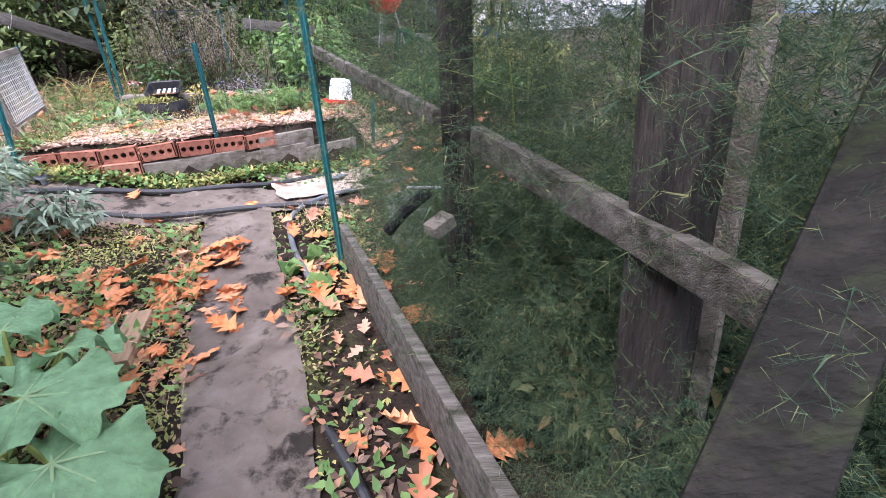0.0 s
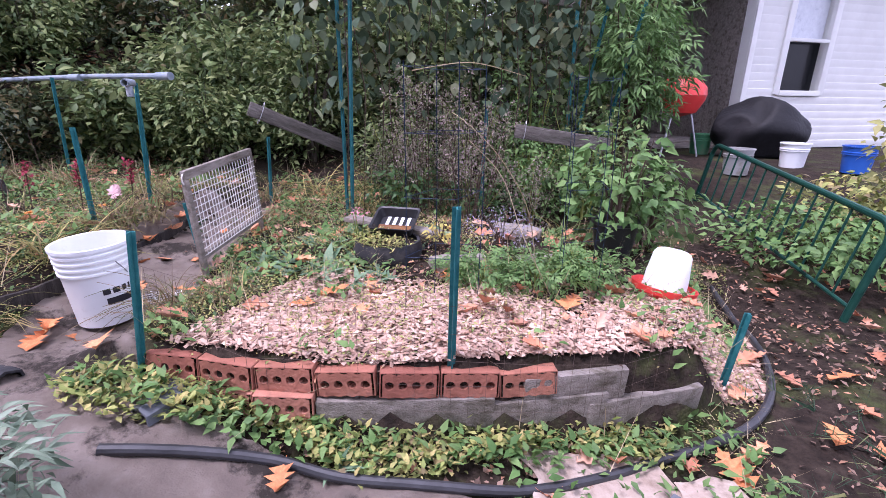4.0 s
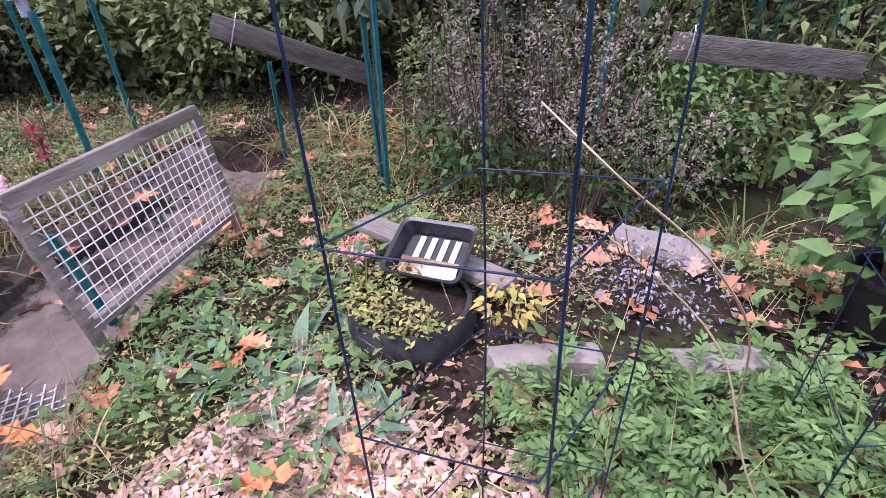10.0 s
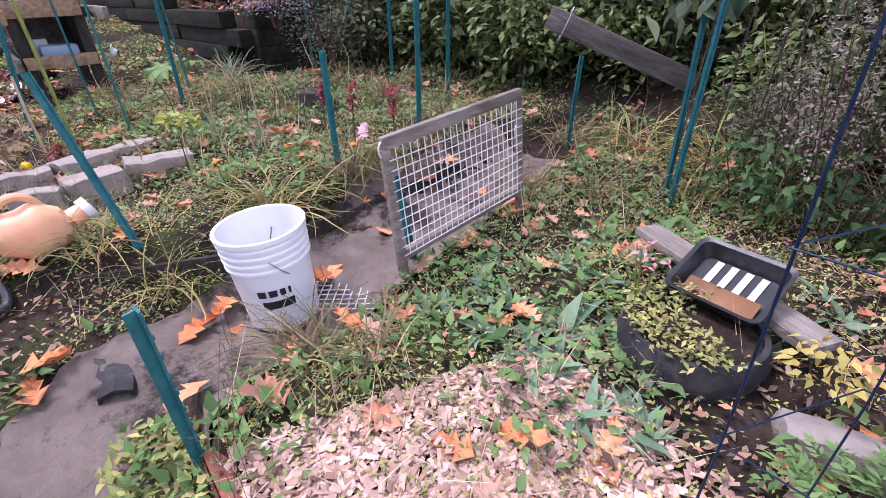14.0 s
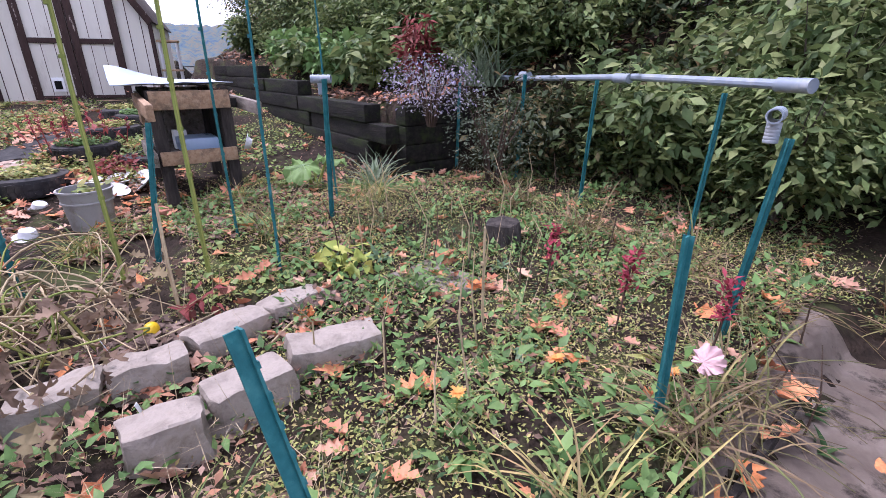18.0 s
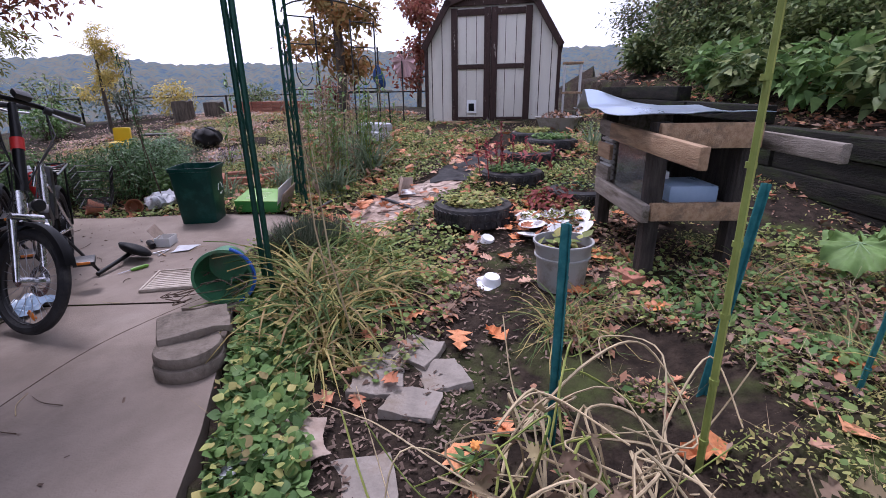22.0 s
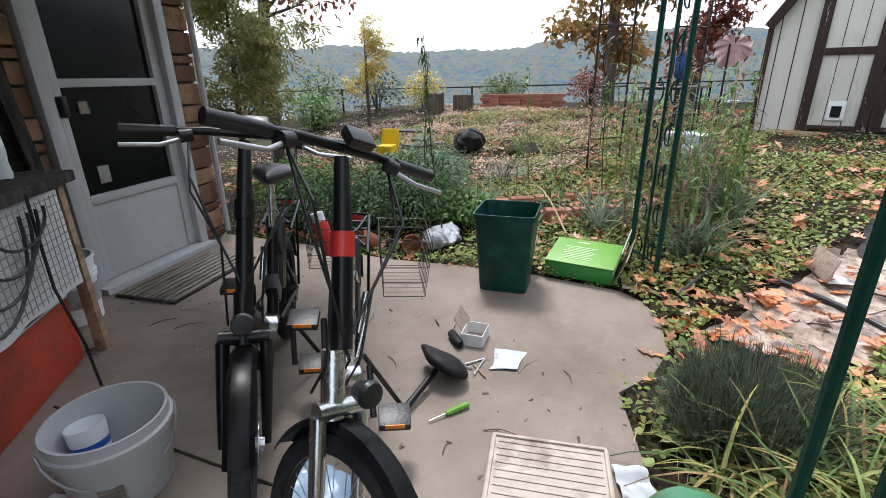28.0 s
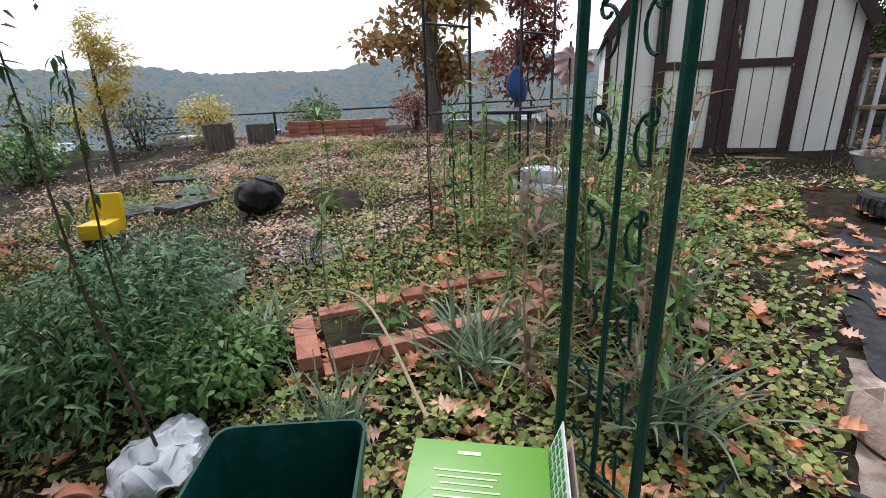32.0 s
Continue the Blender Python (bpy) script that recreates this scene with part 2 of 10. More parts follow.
SIDING = material("white_siding", [(0.7, 0.7, 0.66), (0.78, 0.78, 0.74)], 3, 0.6, 0, 0.1, 30)
SHEDWHITE = material("shed_cream_paint", [(0.6, 0.58, 0.52), (0.68, 0.66, 0.6)], 3, 0.75, 0, 0.3, 40, stain=(0.42, 0.39, 0.34), stain_scale=3, stain_at=(0.56, 0.8), stretch=(2, 2, 0.5))
SHEDTRIM = material("peeling_brown_trim", [(0.035, 0.022, 0.02), (0.065, 0.04, 0.035)], 9, 0.85, 0, 0.5, 40, stain=(0.38, 0.34, 0.3), stain_scale=7, stain_at=(0.62, 0.67), stretch=(3, 3, 0.8))
SHINGLE = material("dark_shingle", [(0.05, 0.04, 0.036), (0.1, 0.08, 0.07)], 9, 0.95, 0, 0.6, 60, random_ob=True)
TIN = material("tin_sheet", [(0.38, 0.47, 0.6), (0.5, 0.58, 0.7)], 3, 0.3, 0.75, 0.15, 12, stain=(0.35, 0.33, 0.3), stain_scale=4, stain_at=(0.6, 0.75))
STONEWALL = material("tan_wall_stone", [(0.16, 0.085, 0.05), (0.25, 0.14, 0.08), (0.36, 0.22, 0.135)], 6, 0.9, 0, 0.9, 35, random_ob=True, stain=(0.17, 0.1, 0.07), stain_scale=9)
MORTAR = material("mortar", [(0.14, 0.115, 0.095), (0.2, 0.165, 0.135)], 20, 0.95, 0, 0.5, 90)
DOORWHITE = material("door_white_paint", [(0.44, 0.44, 0.45), (0.54, 0.54, 0.55)], 3, 0.5, 0, 0.1, 40, stain=(0.38, 0.36, 0.33), stain_scale=3, stain_at=(0.58, 0.8))
DARKGLASS = material("dark_screen_glass", [(0.005, 0.006, 0.007), (0.011, 0.012, 0.013)], 3, 0.2, 0, 0.02, 10, spec=0.22)
BLACK = material("black_plastic", [(0.012, 0.012, 0.013), (0.022, 0.022, 0.024)], 9, 0.4, 0, 0.15, 80, spec=0.45)
BLACKPAINT = material("black_gloss_paint", [(0.007, 0.007, 0.008), (0.012, 0.012, 0.013)], 6, 0.32, 0.0, 0.02, 60, spec=0.3)
CHROME = material("silver_alloy", [(0.55, 0.55, 0.57), (0.68, 0.68, 0.7)], 9, 0.25, 0.95, 0.05, 60)
REDPAINT = material("red_paint", [(0.4, 0.05, 0.03), (0.5, 0.075, 0.04)], 5, 0.5, 0, 0.1, 60, stain=(0.25, 0.06, 0.04), stain_scale=4)
RED = material("red_plastic", [(0.55, 0.03, 0.025), (0.65, 0.05, 0.04)], 5, 0.4, 0, 0.05, 60, spec=0.45)
ORANGE = material("orange_plastic", [(0.75, 0.2, 0.02), (0.8, 0.27, 0.04)], 5, 0.35, 0, 0.05, 60, spec=0.45)
YELLOW = material("yellow_plastic", [(0.75, 0.48, 0.01), (0.8, 0.55, 0.02)], 5, 0.4, 0, 0.05, 60, spec=0.45)
JUG = material("faded_orange_jug", [(0.72, 0.3, 0.13), (0.82, 0.45, 0.25), (0.85, 0.6, 0.42)], 5, 0.45, 0, 0.05, 30, spec=0.45)
TERRACOTTA = material("terracotta", [(0.3, 0.11, 0.06), (0.4, 0.17, 0.1)], 8, 0.85, 0, 0.2, 60, stain=(0.2, 0.1, 0.07), stain_scale=6)
PAPER = material("white_paper", [(0.6, 0.6, 0.6), (0.7, 0.7, 0.7)], 6, 0.8, 0, 0.2, 30)
INK = material("black_ink", [(0.02, 0.02, 0.025), (0.03, 0.03, 0.035)], 6, 0.6)
PALEINK = material("pale_print", [(0.6, 0.75, 0.45), (0.66, 0.8, 0.5)], 6, 0.6)
CLOUDYPLASTIC = material("cloudy_poly", [(0.55, 0.58, 0.62), (0.68, 0.71, 0.74)], 9, 0.3, 0, 0.5, 18, spec=0.45)
BAG = material("printed_white_bag", [(0.4, 0.42, 0.45), (0.55, 0.56, 0.59)], 7, 0.65, 0, 0.6, 16, stain=(0.3, 0.3, 0.34), stain_scale=12, stain_at=(0.56, 0.64))
BLACKBAG = material("black_bag_film", [(0.008, 0.008, 0.009), (0.016, 0.016, 0.018)], 5, 0.62, 0, 0.8, 14)
AMBERWATER = material("amber_water", [(0.1, 0.035, 0.006), (0.2, 0.08, 0.015)], 6, 0.06, 0, 0.02, 10, spec=0.45)
DARKWATER = material("dark_water", [(0.05, 0.055, 0.06), (0.08, 0.085, 0.09)], 6, 0.05, 0, 0.02, 10, spec=0.45)
PINK = material("pink_fabric", [(0.55, 0.35, 0.36), (0.66, 0.45, 0.46)], 6, 0.8, 0, 0.2, 60)
STOOL = material("limestone_round", [(0.13, 0.105, 0.085), (0.2, 0.168, 0.138), (0.25, 0.21, 0.175)], 8, 0.9, 0, 0.5, 60, stain=(0.08, 0.065, 0.05), stain_scale=6, stain_at=(0.52, 0.7))
GLASS = glassy("clear_glass")

DEADLEAF = leafy("fallen_oak_leaf", [(0.42, 0.14, 0.055), (0.6, 0.22, 0.085), (0.7, 0.3, 0.14), (0.66, 0.4, 0.26), (0.5, 0.2, 0.1), (0.72, 0.26, 0.1)], 0.7, 0.15)
LITTER = leafy("leaf_litter", [(0.07, 0.045, 0.032), (0.16, 0.1, 0.068), (0.34, 0.22, 0.15), (0.12, 0.075, 0.05), (0.5, 0.22, 0.1), (0.24, 0.15, 0.1)], 0.85, 0.1)
CHIPS = leafy("wood_chips", [(0.26, 0.14, 0.085), (0.46, 0.29, 0.2), (0.6, 0.42, 0.3), (0.36, 0.2, 0.125), (0.66, 0.5, 0.38)], 0.85, 0.0)
DARKCHIPS = leafy("dark_chips", [(0.08, 0.055, 0.04), (0.16, 0.11, 0.08), (0.28, 0.2, 0.15), (0.11, 0.075, 0.055)], 0.9, 0.0)
COVER = leafy("creeping_cover", [(0.12, 0.19, 0.03), (0.25, 0.32, 0.05), (0.42, 0.45, 0.09), (0.16, 0.21, 0.045), (0.55, 0.48, 0.11), (0.2, 0.15, 0.07)], 0.55)
HERB = leafy("green_herb_leaf", [(0.0625, 0.163, 0.0312), (0.112, 0.25, 0.05), (0.175, 0.325, 0.075), (0.0875, 0.188, 0.0562)], 0.5)
DARKHERB = leafy("dark_green_leaf", [(0.03, 0.084, 0.024), (0.054, 0.132, 0.036), (0.084, 0.18, 0.048)], 0.45)
LAMB = leafy("grey_green_leaf", [(0.091, 0.195, 0.0975), (0.156, 0.286, 0.15), (0.221, 0.364, 0.195)], 0.7)
SAGE = leafy("sage_leaf", [(0.12, 0.19, 0.12), (0.19, 0.28, 0.18), (0.29, 0.38, 0.27)], 0.8, 0.2)
GRASS = leafy("strap_grass", [(0.05, 0.11, 0.025), (0.1, 0.18, 0.04), (0.17, 0.25, 0.05), (0.32, 0.34, 0.07), (0.56, 0.43, 0.11), (0.08, 0.14, 0.03), (0.4, 0.26, 0.1), (0.48, 0.42, 0.1), (0.22, 0.13, 0.06)], 0.55)
DRYGRASS = leafy("dry_grass", [(0.16, 0.14, 0.05), (0.3, 0.22, 0.1), (0.14, 0.09, 0.05), (0.16, 0.2, 0.05), (0.4, 0.32, 0.1)], 0.7)
LILY = leafy("daylily_blade", [(0.09, 0.19, 0.04), (0.16, 0.28, 0.06), (0.24, 0.36, 0.08), (0.45, 0.4, 0.1)], 0.45)
IRIS = leafy("iris_blade", [(0.12, 0.2, 0.1), (0.2, 0.29, 0.17), (0.28, 0.37, 0.22)], 0.5)
FERN = leafy("asparagus_fern", [(0.026, 0.07, 0.04), (0.045, 0.105, 0.055), (0.075, 0.15, 0.072), (0.25, 0.27, 0.08)], 0.7, 0.45)
RHUBARB = leafy("rhubarb_leaf", [(0.1, 0.25, 0.1), (0.15, 0.33, 0.14), (0.2, 0.39, 0.17)], 0.42, 0.2, scale=22, bump=0.7)
RIB = leafy("leaf_rib", [(0.24, 0.42, 0.18), (0.3, 0.46, 0.2)], 0.5, 0.1)
LUSH = leafy("lush_creeper_leaf", [(0.1, 0.2, 0.035), (0.17, 0.29, 0.05), (0.27, 0.37, 0.075), (0.14, 0.24, 0.05), (0.36, 0.38, 0.09)], 0.5)
WOODS = leafy("woods_leaf", [(0.0473, 0.0945, 0.027), (0.0945, 0.162, 0.0405), (0.162, 0.243, 0.0607), (0.23, 0.284, 0.081), (0.0675, 0.121, 0.0405)], 0.5)
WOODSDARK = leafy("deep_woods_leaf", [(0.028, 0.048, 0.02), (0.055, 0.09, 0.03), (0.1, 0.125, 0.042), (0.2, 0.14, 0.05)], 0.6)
# Near-black leaf: holds the shade under the ferns in its colour.
FERNSHADE = leafy("fern_shade_leaf", [(0.008, 0.022, 0.014), (0.016, 0.04, 0.022), (0.03, 0.055, 0.028)], 0.8, 0.1)
VINE = leafy("vine_leaf", [(0.03, 0.065, 0.032), (0.06, 0.11, 0.055), (0.1, 0.16, 0.08), (0.2, 0.24, 0.11)], 0.5)
DRYHERB = leafy("seeding_herb", [(0.26, 0.2, 0.17), (0.38, 0.3, 0.27), (0.26, 0.26, 0.13), (0.16, 0.2, 0.08), (0.34, 0.26, 0.26)], 0.8)
PALELEAF = leafy("pale_leaf", [(0.28, 0.3, 0.06), (0.42, 0.4, 0.12), (0.2, 0.26, 0.06)], 0.55)
YELLOWGREEN = leafy("yellow_green_leaf", [(0.3, 0.42, 0.04), (0.45, 0.52, 0.06), (0.55, 0.5, 0.06)], 0.5, 0.3)
YELLOWLEAF = leafy("yellow_leaf", [(0.5, 0.38, 0.03), (0.6, 0.47, 0.06), (0.42, 0.4, 0.06)], 0.55, 0.3)
AUTUMN = leafy("autumn_crown", [(0.3, 0.12, 0.02), (0.42, 0.22, 0.04), (0.25, 0.18, 0.04), (0.35, 0.26, 0.06)], 0.6, 0.3)
REDCROWN = leafy("red_crown", [(0.2, 0.045, 0.03), (0.3, 0.08, 0.04), (0.22, 0.1, 0.04)], 0.6, 0.3)
AMARANTH = leafy("amaranth_red", [(0.2, 0.01, 0.03), (0.34, 0.02, 0.05), (0.48, 0.06, 0.09)], 0.7)
PALELITTER = leafy("pinkish_litter", [(0.36, 0.25, 0.2), (0.54, 0.39, 0.32), (0.66, 0.5, 0.42), (0.55, 0.29, 0.18)], 0.85, 0.1)
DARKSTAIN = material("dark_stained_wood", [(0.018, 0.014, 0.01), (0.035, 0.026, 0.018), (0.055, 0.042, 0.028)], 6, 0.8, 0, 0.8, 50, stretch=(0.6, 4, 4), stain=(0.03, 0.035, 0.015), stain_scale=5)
BLUETARP = material("blue_tarp", [(0.02, 0.05, 0.16), (0.03, 0.08, 0.24)], 6, 0.6, 0, 0.4, 30)
BLUETUB = material("pale_blue_plastic", [(0.25, 0.36, 0.5), (0.33, 0.44, 0.58)], 6, 0.3, 0, 0.1, 40, spec=0.45)
REDLEAF = leafy("wine_red_leaf", [(0.2, 0.03, 0.03), (0.33, 0.06, 0.05), (0.14, 0.05, 0.03)], 0.55)
ASTER = leafy("aster_purple", [(0.24, 0.22, 0.36), (0.36, 0.33, 0.5), (0.16, 0.18, 0.12), (0.42, 0.4, 0.5), (0.12, 0.15, 0.07)], 0.7)
MARIGOLD = leafy("marigold_orange", [(0.85, 0.3, 0.01), (0.9, 0.42, 0.02)], 0.7)
PINKPETAL = leafy("pink_petal", [(0.6, 0.2, 0.25), (0.7, 0.32, 0.35)], 0.7)
DRYVINE = leafy("withered_leaf", [(0.2, 0.13, 0.08), (0.3, 0.21, 0.13), (0.14, 0.09, 0.06), (0.36, 0.3, 0.13)], 0.85)
LAVENDER = leafy("grey_needle", [(0.045, 0.07, 0.042), (0.085, 0.12, 0.07), (0.14, 0.17, 0.105)], 0.7)

# ---- building tools ----
rng = np.random.default_rng(7)


def thing(name, x, y, z, label, category, group="", rz=0.0, kind="", rx=0.0, ry=0.0):
    ob = new(name)
    ob.empty_display_size = 0.05
    ob.matrix_world = pose(x, y, z, rx, ry, rz)
    return tagged(ob, label, category, group, kind)


def smooth(me, angle=0.6):
    me.shade_smooth()
    me.set_sharp_from_angle(angle=angle)


def part(name, bm, mat_, parent, label="", sharp=0.6):
    me = bpy.data.meshes.new(name)
    bm.normal_update()
    bm.to_mesh(me)
    bm.free()
    smooth(me, sharp)
    me.materials.append(mat_)
    ob = new(name, me)
    ob.parent = parent
    if label:
        ob["label"] = label
    return ob


def share(name, me, parent, m=None):
    """Another object on a mesh that is built already."""
    ob = new(name, me)
    ob.parent = parent
    if m is not None:
        ob.matrix_basis = m
    return ob


def single(name, bm, mat_, label, category, group="", kind="", m=None, sharp=0.6):
    ob = part(name, bm, mat_, None, "", sharp)
    if m is not None:
        ob.matrix_basis = m
    return tagged(ob, label, category, group, kind)


def box(bm, sx, sy, sz, m=None, bevel=0.0):
    """A box with its middle at the origin of m, its edges rounded off."""
    r = bmesh.ops.create_cube(bm, size=1, matrix=(m or Matrix()) @ Matrix.Diagonal((sx, sy, sz, 1)))
    if bevel:
        edges = {e for v in r["verts"] for e in v.link_edges}
        bmesh.ops.bevel(bm, geom=list(edges), offset=bevel, segments=2, affect="EDGES", profile=0.6)
    return bm


def boxm(sx, sy, sz, m=None, bevel=0.0):
    return box(bmesh.new(), sx, sy, sz, m, bevel)


def tube(bm, pts, r, sides=8, ends=True):
    """A round bar along points; r is one radius or one for each point."""
    pts = [Vector(p) for p in pts]
    rs = r if isinstance(r, (list, tuple)) else [r] * len(pts)
    rings, up = [], Vector((0.13, 0.29, 0.95))
    for i, p in enumerate(pts):
        d = (pts[min(i + 1, len(pts) - 1)] - pts[max(i - 1, 0)]).normalized()
        a = d.cross(up)
        if a.length < 0.05:
            a = d.cross(Vector((1, 0.2, 0)))
        a.normalize()
        b = d.cross(a)
        rings.append([bm.verts.new(p + rs[i] * (math.cos(2 * math.pi * k / sides) * a + math.sin(2 * math.pi * k / sides) * b)) for k in range(sides)])
    for q, w in zip(rings, rings[1:]):
        for k in range(sides):
            bm.faces.new((q[k], q[(k + 1) % sides], w[(k + 1) % sides], w[k]))
    if ends:
        bm.faces.new(rings[0])
        bm.faces.new(rings[-1][::-1])
    return bm


def tubem(pts, r, sides=8):
    return tube(bmesh.new(), pts, r, sides)


def arc(c, a, b, t0, t1, n):
    """Points on an arc round c, spanned by the vectors a and b, angles in degrees."""
    c, a, b = Vector(c), Vector(a), Vector(b)
    return [c + a * math.cos(radians(t0 + (t1 - t0) * i / n)) + b * math.sin(radians(t0 + (t1 - t0) * i / n)) for i in range(n + 1)]


def lathe(bm, profile, sides=32, m=None, close=False):
    """A turned shape from (radius, height) pairs."""
    m = m or Matrix()
    rings = []
    for r, z in profile:
        rings.append([bm.verts.new(m @ Vector((r * math.cos(2 * math.pi * k / sides), r * math.sin(2 * math.pi * k / sides), z))) for k in range(sides)])
    for q, w in zip(rings, rings[1:]):
        for k in range(sides):
            bm.faces.new((q[k], q[(k + 1) % sides], w[(k + 1) % sides], w[k]))
    if close:
        bm.faces.new(rings[0][::-1])
        bm.faces.new(rings[-1])
    return bm


def bulk(name, co, tri, mat_, label="", category="", kind="stuff", parent=None):
    """One mesh from arrays of corners and triangles."""
    me = bpy.data.meshes.new(name)
    me.vertices.add(len(co))
    me.vertices.foreach_set("co", np.asarray(co, np.float32).ravel())
    me.loops.add(tri.size)
    me.loops.foreach_set("vertex_index", tri.ravel().astype(np.int32))
    me.polygons.add(len(tri))
    me.polygons.foreach_set("loop_start", np.arange(0, tri.size, 3, dtype=np.int32))
    me.update(calc_edges=True)
    me.materials.append(mat_)
    ob = new(name, me)
    ob.parent = parent
    return tagged(ob, label, category, "", kind if parent is None else "")


# leaf outlines: corners and triangles, stem at the origin, along +y, one long
def blade(n=2, w=0.5, cup=0.12, bend=0.25, tip=0.5):
    """A leaf of n cross ribs, folded on its midrib and bent down."""
    co, tri = [(0, 0, 0)], []
    for i in range(1, n + 1):
        t = i / (n + 1)
        half = 0.5 * w * math.sin(math.pi * t ** tip)
        z = -bend * t * t
        co += [(-half, t, z + cup * half), (0, t, z), (half, t, z + cup * half)]
    co.append((0, 1, -bend))
    tri += [(0, 2, 1), (0, 3, 2)]
    for i in range(n - 1):
        a = 1 + 3 * i
        tri += [(a, a + 1, a + 4), (a, a + 4, a + 3), (a + 1, a + 2, a + 5), (a + 1, a + 5, a + 4)]
    a = 1 + 3 * (n - 1)
    e = len(co) - 1
    tri += [(a, a + 1, e), (a + 1, a + 2, e)]
    return np.array(co, float), np.array(tri, int)


def strap(n=5, w=0.05, bend=0.6):
    """A long grass blade that arches over."""
    co, tri = [], []
    for i in range(n + 1):
        t = i / n
        half = 0.5 * w * (1 - 0.85 * t ** 2)
        a = bend * t
        co += [(-half, math.sin(a) * t, math.cos(a) * t), (0, math.sin(a) * t, math.cos(a) * t - 0.25 * w), (half, math.sin(a) * t, math.cos(a) * t)]
    for i in range(n):
        a = 3 * i
        tri += [(a, a + 1, a + 4), (a, a + 4, a + 3), (a + 1, a + 2, a + 5), (a + 1, a + 5, a + 4)]
    return np.array(co, float), np.array(tri, int)


def oak(lobes=4, seed=0, curl=0.25):
    """A lobed oak leaf, curled and creased."""
    r = random.Random(seed)
    side = []
    for i in range(lobes * 2 + 1):
        t = 0.1 + 0.82 * i / (lobes * 2)
        w = (0.34 if i % 2 else 0.12) * math.sin(math.pi * min(1, t ** 0.8 * 0.97) + 0.12) + 0.02
        side.append((w * r.uniform(0.8, 1.2), t + (0.05 if i % 2 else 0)))
    co = [(0, 0, 0)]
    mid = []
    for w, t in side:
        mid.append(len(co))
        lift = curl * r.uniform(0.3, 1.3)
        co += [(-w, t, lift * w), (0, t, -0.03 + 0.1 * math.sin(4 * t + seed)), (w, t, lift * w * r.uniform(0.4, 1.4))]
    co.append((0, 1.04, 0.06))
    tri = [(0, 2, 1), (0, 3, 2)]
    for a, b in zip(mid, mid[1:]):
        tri += [(a, a + 1, b + 1), (a, b + 1, b), (a + 1, a + 2, b + 2), (a + 1, b + 2, b + 1)]
    a, e = mid[-1], len(co) - 1
    tri += [(a, a + 1, e), (a + 1, a + 2, e)]
    return np.array(co, float), np.array(tri, int)


def sprig(k=5, w=0.3, leaf=0.45):
    """A twig tip with k leaves to both sides."""
    cs, ts, at = [], [], 0
    c, t = blade(1, w, 0.2, 0.15)
    for i in range(k):
        u = (i + 1) / k
        ang = (1 if i % 2 else -1) * (0.9 - 0.5 * u)
        if i == k - 1:
            ang = 0
        q = c * leaf
        x, y = q[:, 0] * math.cos(ang) + q[:, 1] * math.sin(ang), -q[:, 0] * math.sin(ang) + q[:, 1] * math.cos(ang)
        cs.append(np.stack([x, y + (u - 0.4 / k) * (1 - leaf), q[:, 2] + 0.06 * math.sin(9 * u)], 1))
        ts.append(t + at)
        at += len(c)
    return np.concatenate(cs), np.concatenate(ts)


CHIP = (np.array([(-0.5, -0.14, 0), (0.45, -0.2, 0.02), (0.5, 0.15, 0), (-0.42, 0.18, 0.03), (0, 0, 0.12)], float), np.array([(0, 1, 4), (1, 2, 4), (2, 3, 4), (3, 0, 4)]))
RHOMB = blade(1, 0.6, 0.25, 0.2)
LEAF2 = blade(2, 0.55, 0.2, 0.25)
LONG = blade(3, 0.28, 0.3, 0.35)
ROUND = blade(3, 0.95, 0.15, 0.15, 0.8)
NEEDLE = (np.array([(-0.02, 0, 0), (0.02, 0, 0), (0, 1, 0)], float), np.array([(0, 1, 2)]))
SPRIG = sprig()


def spread(template, pos, size, yaw, tilt, roll=None):
    """Copies of a leaf outline at places, turned and tilted, as one set of corners and triangles."""
    c, t = template
    n, size = len(pos), np.broadcast_to(size, len(pos))
    roll = np.zeros(n) if roll is None else roll
    cy, sy, ct, st, cr, sr = np.cos(yaw), np.sin(yaw), np.cos(tilt), np.sin(tilt), np.cos(roll), np.sin(roll)
    x, y, z = (c[None, :, i] * size[:, None] for i in range(3))
    x, z = x * cr[:, None] + z * sr[:, None], -x * sr[:, None] + z * cr[:, None]
    y, z = y * ct[:, None] - z * st[:, None], y * st[:, None] + z * ct[:, None]
    x, y = x * cy[:, None] - y * sy[:, None], x * sy[:, None] + y * cy[:, None]
    co = np.stack([x, y, z], 2) + pos[:, None, :]
    tri = t[None] + (np.arange(n) * len(c))[:, None, None]
    return co.reshape(-1, 3), tri.reshape(-1, 3)


def merge(*sets):
    at, cs, ts = 0, [], []
    for c, t in sets:
        cs.append(c)
        ts.append(t + at)
        at += len(c)
    return np.concatenate(cs), np.concatenate(ts)


# ---- lie of the land ----
def ss(t):
    t = np.clip(t, 0, 1)
    return t * t * (3 - 2 * t)


WALL_A, WALL_B = np.array((-7.45, 3.2)), np.array((-13.4, 0.9))
FENCE_A, FENCE_B = np.array((-10.92, -9.42)), np.array((-13.11, -7.64))


def beside(x, y, a, b):
    """Metres to the left of the line from a to b."""
    d = (b - a) / np.linalg.norm(b - a)
    return -(x - a[0]) * d[1] + (y - a[1]) * d[0]


def bed_front(x):
    u = x + 2.47
    return 2.79 + 0.2 * u + 0.19 * np.maximum(0, u) ** 2


